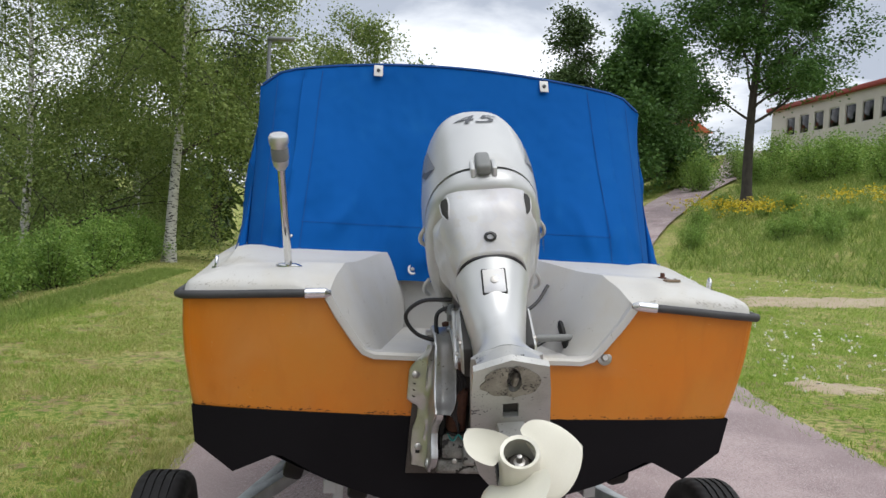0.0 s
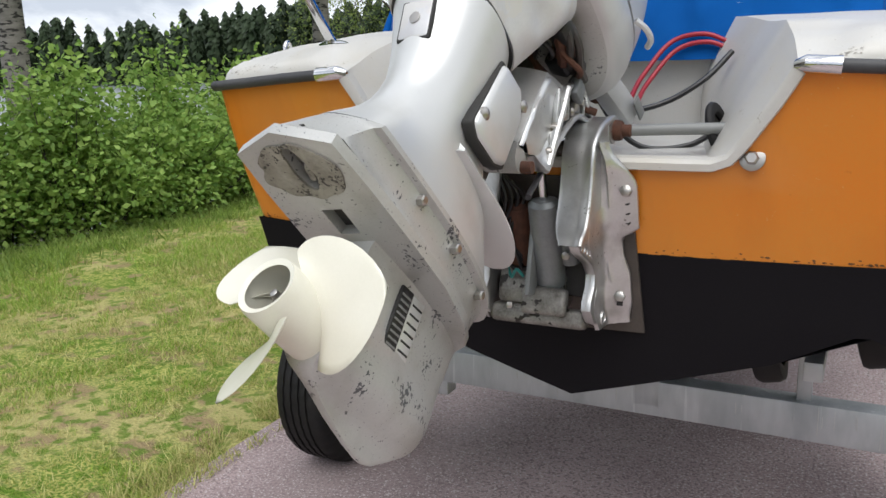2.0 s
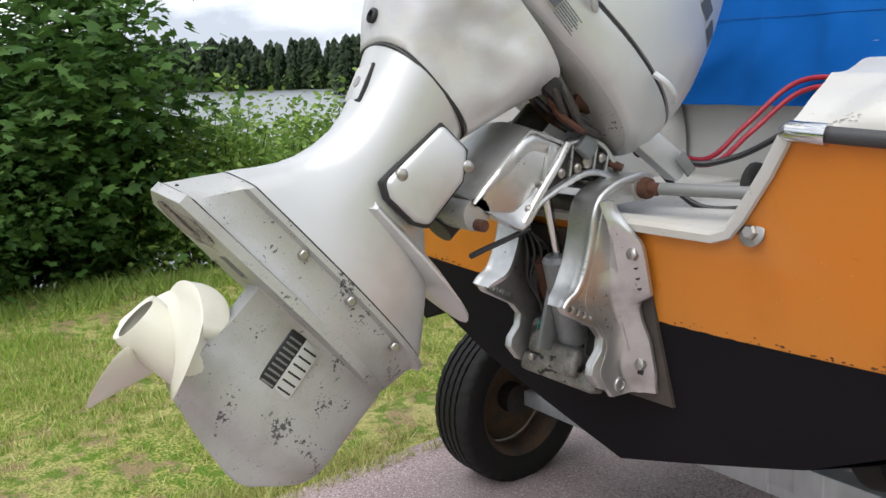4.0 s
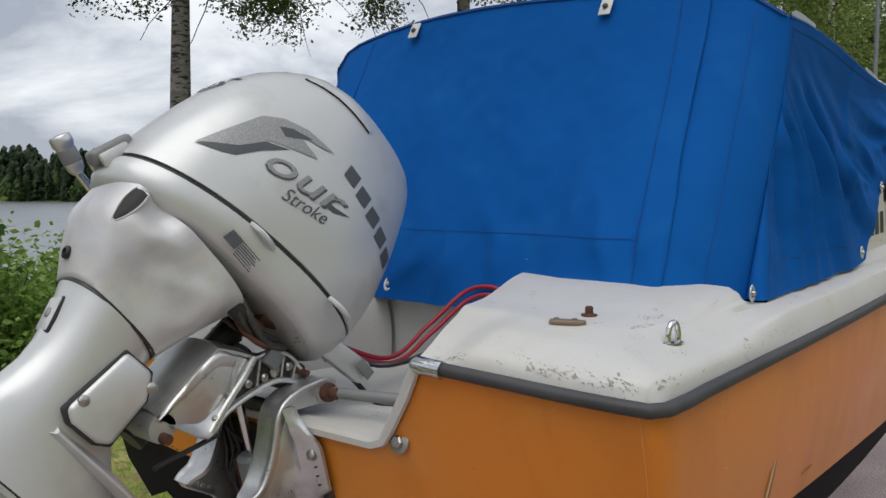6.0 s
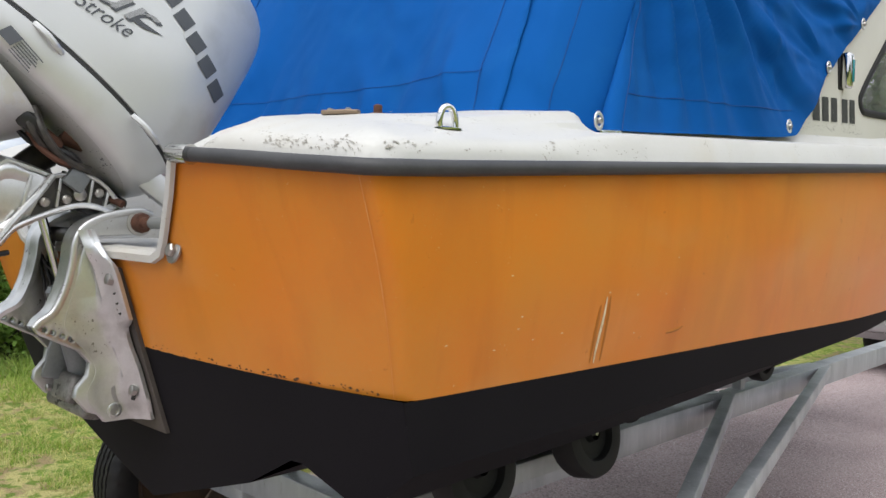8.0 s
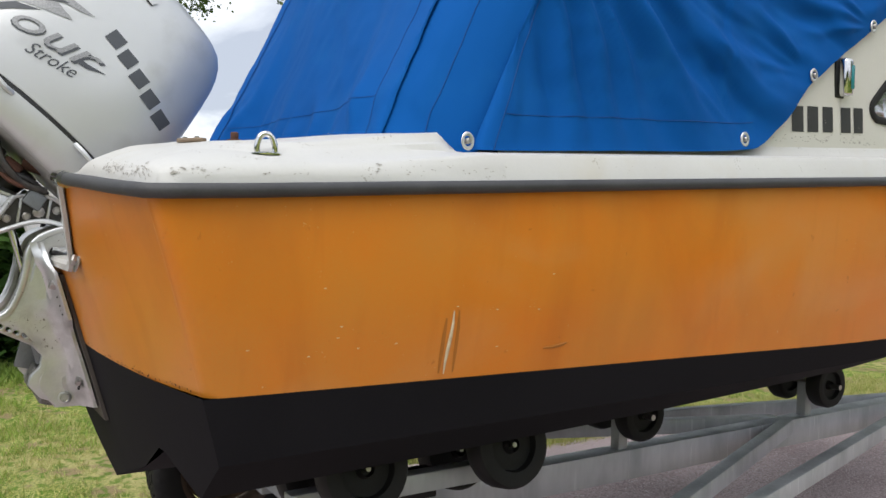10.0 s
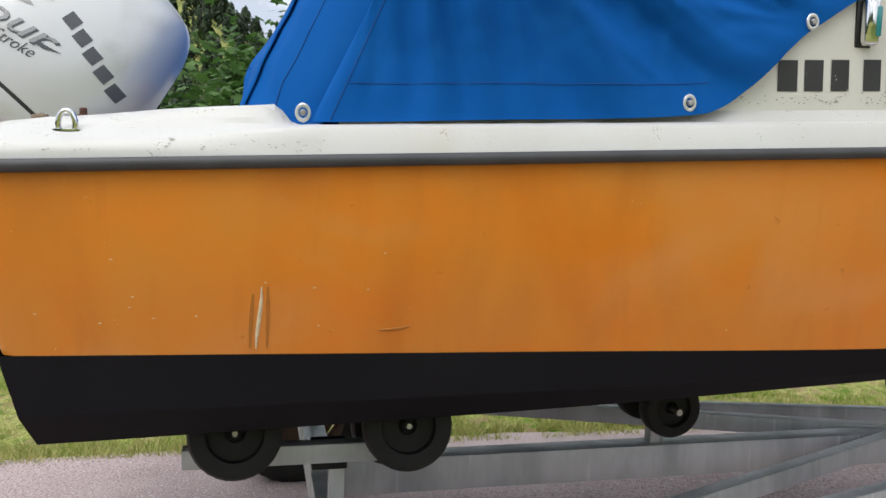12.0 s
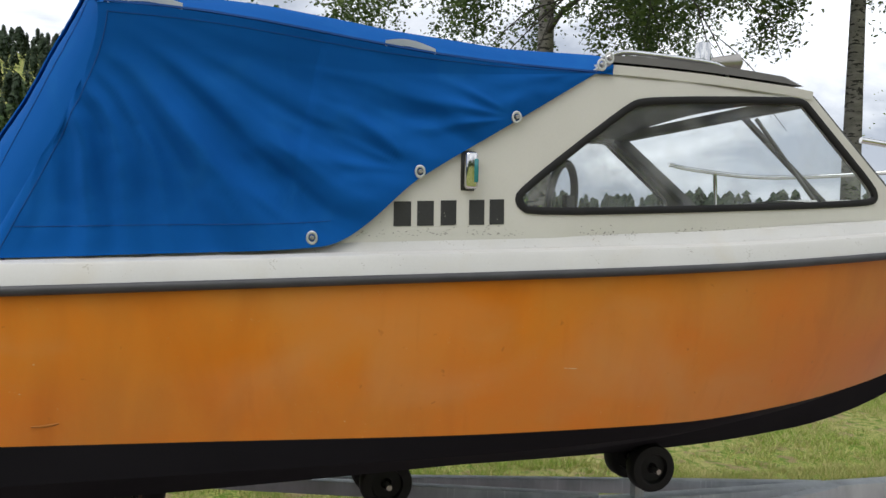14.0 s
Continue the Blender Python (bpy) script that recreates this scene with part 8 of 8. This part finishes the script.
hull_mark("scuff", [(0.464, 0.958), (0.466, 1.0), (0.468, 1.04), (0.470, 1.07)], 0.0045, soot, 0.0003)
hull_mark("scuff", [(0.497, 0.958), (0.498, 1.0), (0.499, 1.05), (0.498, 1.085)], 0.004, soot, 0.0003)
hull_mark("scrape", [(0.476, 0.956), (0.477, 0.98), (0.479, 1.0), (0.483, 1.03), (0.486, 1.06), (0.486, 1.085)], 0.0042, scar)
hull_mark("scuff", [(0.72, 0.992), (0.745, 0.993), (0.77, 0.996), (0.785, 1.0)], 0.004, soot)
hull_mark("scrape", [(2.46, 1.112), (2.50, 1.118), (2.55, 1.128)], 0.0022, scar)
hull_mark("scrape", [(2.16, 1.115), (2.20, 1.112)], 0.0015, scar)
# worn corner line; the highlight on the crease is painted in with it
for sx in (1, -1):
    rows = []
    for k in range(9):
        p = Vector(edge_pts[1][k])
        w = 0.0009 + 0.0016 * abs(noise.noise((k * 0.9, sx, 2)))
        rows.append([(sx * (p.x + 0.0045), p.y - 0.0006, p.z), (sx * (p.x + 0.0045 + w), p.y + w * 0.6 - 0.0008, p.z)])
    b = bmesh.new()
    grid(b, rows)
    part("worn_highlight_edge", b, EDGE_PALE, hull_side, "pale line down the hull's corner, part wear, part painted highlight")
grime = material("dark_grime", (0.16, 0.06, 0.012), (0.05, 0.03, 0.015), rough=0.8, scale=60, bump=0.1)
rg_ = np.random.RandomState(23)
b = bmesh.new()
for k in range(150):
    x = rg_.uniform(-0.86, 0.86)
    if abs(x) < 0.2:
        continue
    z, r = 0.954 + abs(rg_.normal(0, 0.005)), rg_.uniform(0.0008, 0.0026)
    y = rake(z, x) + (edge_at(z, 1) - rake(z, edge_at(z, 0))) * abs(x / edge_at(z, 0)) ** 6 - 0.0012
    b.faces.new([b.verts.new((x + r * 2.2 * math.cos(a) * rg_.uniform(0.6, 1.2), y, z + r * math.sin(a) * rg_.uniform(0.6, 1.2))) for a in np.linspace(0, 2 * math.pi, 7)[:-1]])
tagged(part("grime", b, grime, hull_side, smooth=0), "specks of grime along the boot top", kind="stuff")
rq = np.random.RandomState(5)
for k in range(12):
    y, z = rq.uniform(0.05, 0.75), rq.uniform(1.0, 1.16)
    hull_mark("chip", [(y, z), (y + 0.003, z + rq.uniform(-0.002, 0.002)), (y + 0.006, z)], 0.0012, scar, 0.0002)

# flaked paint along the aft edges of the deck and under the cabin window
def flake(bm, c, u, v, r, rnd):
    n = rnd.randint(5, 8)
    pts = [Vector(c) + Vector(u) * (r * rnd.uniform(0.5, 1.3) * math.cos(2 * math.pi * k / n) * 1.7) + Vector(v) * (r * rnd.uniform(0.4, 1.1) * math.sin(2 * math.pi * k / n)) for k in range(n)]
    bm.faces.new([bm.verts.new(p) for p in pts])


rf = np.random.RandomState(17)
b = bmesh.new()
for k in range(90):
    f = rf.uniform()
    y = 0.05 + 0.20 * f
    x = 0.80 - 0.03 * f + rf.normal(0, 0.006) + 0.012 * math.sin(f * 19)
    c, u, v = deck_point(x, y), (deck_point(x, y + 0.004) - deck_point(x, y)).normalized(), (deck_point(x - 0.004, y) - deck_point(x, y)).normalized()
    n_ = u.cross(v)
    c = c + (n_ if n_.z > 0 else -n_) * 0.0010
    for sx in (1, -1):
        flake(b, c * Vector((sx, 1, 1)), u * Vector((sx, 1, 1)), v * Vector((sx, 1, 1)), rf.uniform(0.0005, 0.0018), rf)
tagged(part("cracked_paint", b, FLAKE, deck, smooth=0), "grey cracks in the deck paint", kind="stuff")
b = bmesh.new()
for k in range(520):
    s = 1 if rf.uniform() < 0.7 else -1
    d = 0.003 + abs(rf.normal(0, 0.007))
    if rf.uniform() < 0.65:
        x = 0.50 + 0.39 * rf.uniform() ** 0.8
        y = rake(1.305, x) + d
        e = 0.003
        c, px, py = deck_point(x, y), deck_point(x + e, y), deck_point(x, y + e)
    else:
        y = -0.06 + 0.62 * rf.uniform() ** 1.5
        x = tab(y, RAIL[0]) - d
        c, px, py = deck_point(x, y), deck_point(x, y + 0.003), deck_point(x - 0.003, y)
    if noise.noise((c.x * 14, c.y * 14, 3)) < -0.05:
        continue
    u, v = (px - c).normalized(), (py - c).normalized()
    nrm = u.cross(v)
    if nrm.z < 0:
        nrm = -nrm
    c = c + nrm * 0.0009
    flip = Vector((s, 1, 1))
    flake(b, c * flip, u * flip, v * flip, rf.uniform(0.0006, 0.0021) * (1.8 if rf.uniform() < 0.1 else 1), rf)
tagged(part("flaked_paint", b, FLAKE, deck, smooth=0), "bare grey flakes along the deck edge", kind="stuff")
b = bmesh.new()
for k in range(420):
    y = rf.uniform(1.5, 3.3)
    z = 1.487 + 0.028 * (y - 1.5) + abs(rf.normal(0, 0.013))
    if noise.noise((y * 5, z * 9, 8)) < 0.0 or z > 1.53 + 0.03 * (y - 1.5):
        continue
    flake(b, (cab_x(y, z) + 0.0012, y, z), (0, 1, 0.03), (0, 0, 1), rf.uniform(0.0006, 0.0024), rf)
tagged(part("flaked_paint", b, FLAKE, cabin, smooth=0), "grey speckles of flaked paint", kind="stuff")

# ---- building, lamp posts ----
hall = thing("school_building", pose(47, 62, 7.0), "long pale plastered building with red roof edge on the bank", "building")
WX, WY0, WY1, WZ0, WZ1 = 40.0, 54.0, 74.0, 6.0, 14.2
holes = []
wy = WY0 + 2.0
while wy < WY1 - 3:
    holes.append((wy, wy + 1.5))
    wy += 2.3
b = slab([(WY0, WZ0), (WY1, WZ0), (WY1, WZ1), (WY0, WZ1)], 0.3, Matrix.Translation((WX, 0, 0)) @ YZ, 0, holes=[[(a, 11.6), (c, 11.6), (c, 13.3), (a, 13.3)] for a, c in holes])
part("wall", b, WALL, hall, "pale plaster front", smooth=0)
part("body", box(pose(WX + 6.3, (WY0 + WY1) / 2, 10.3), (12, WY1 - WY0, 7.7), 0.02), WALL, hall)
part("roof_edge", box(pose(WX + 6.0, (WY0 + WY1) / 2, 14.35), (13.2, WY1 - WY0 + 0.8, 0.35), 0.03), ROOFRED, hall, "red metal roof edge")
for a, c in holes:
    w = part("window", box(pose(WX - 0.02, (a + c) / 2, 12.45), (0.08, 1.56, 1.76), 0.01), WHITE, hall)
    part("pane", box(pose(WX - 0.07, (a + c) / 2, 12.45), (0.02, 1.3, 1.5), 0.004), CARGLASS, w)
cot = thing("cottage", pose(33, 80, 8), "small white cottage with orange roof at the path's end", "house")
cz = height(33, 80)
part("wall", box(pose(34, 82, cz + 1.4), (4.5, 4, 2.8), 0.02), WALL, cot)
part("roof", loft([[(31.4, 79.6, cz + 2.7), (36.6, 79.6, cz + 2.7), (34, 79.6, cz + 4.2)], [(31.4, 84.4, cz + 2.7), (36.6, 84.4, cz + 2.7), (34, 84.4, cz + 4.2)]]), material("orange_tiles", (0.5, 0.12, 0.05), (0.4, 0.09, 0.04), rough=0.8), cot)


def street_lamp(x, y, tall, turn):
    z = height(x, y)
    l_ = thing("street_lamp", pose(x, y, z, 0, 0, turn), "grey steel street lamp with flat head", "street lamp", "street lamps")
    m = pose(x, y, z, 0, 0, turn)
    part("post", tube([m @ Vector((0, 0, -0.2)), m @ Vector((0, 0, tall * 0.5)), m @ Vector((0, 0, tall))], [0.055, 0.045, 0.035], 12), POST, l_)
    part("arm", tube([m @ Vector((0, 0, tall - 0.05)), m @ Vector((0.15, 0, tall))], 0.03, 8), POST, l_)
    part("head", box(m @ pose(0.22, 0, tall + 0.02, 0, -3, 0), (0.55, 0.2, 0.07), 0.03), POST, l_)


street_lamp(-2.1, 14.7, 5.25, 0)

# earth patch on the lawn across the road
EARTH = material("bare_earth", (0.44, 0.36, 0.26), (0.34, 0.27, 0.18), rough=0.95, scale=2, fine=40, bump=0.5)
for (x, y, rx, ry, sd) in ((12.2, 17.8, 2.6, 1.3, 1), (5.3, 6.4, 0.55, 0.35, 2)):
    rows = [[(x + math.cos(a) * rx * f * (1 + 0.8 * noise.noise((math.cos(a) * 3.5, math.sin(a) * 3.5, sd))), y + math.sin(a) * ry * f * (1 + 0.8 * noise.noise((math.cos(a) * 3.5, math.sin(a) * 3.5, sd))), 0) for a in np.linspace(0, 2 * math.pi, 61)] for f in (0.02, 0.4, 0.75, 1.0)]
    b = bmesh.new()
    grid(b, [[(p[0], p[1], height(p[0], p[1]) + (0.034 if i < 3 else 0.0)) for p in r] for i, r in enumerate(rows)])
    tagged(part("ground_patch", b, EARTH), "bare sandy patch in the lawn", "ground", kind="structure")
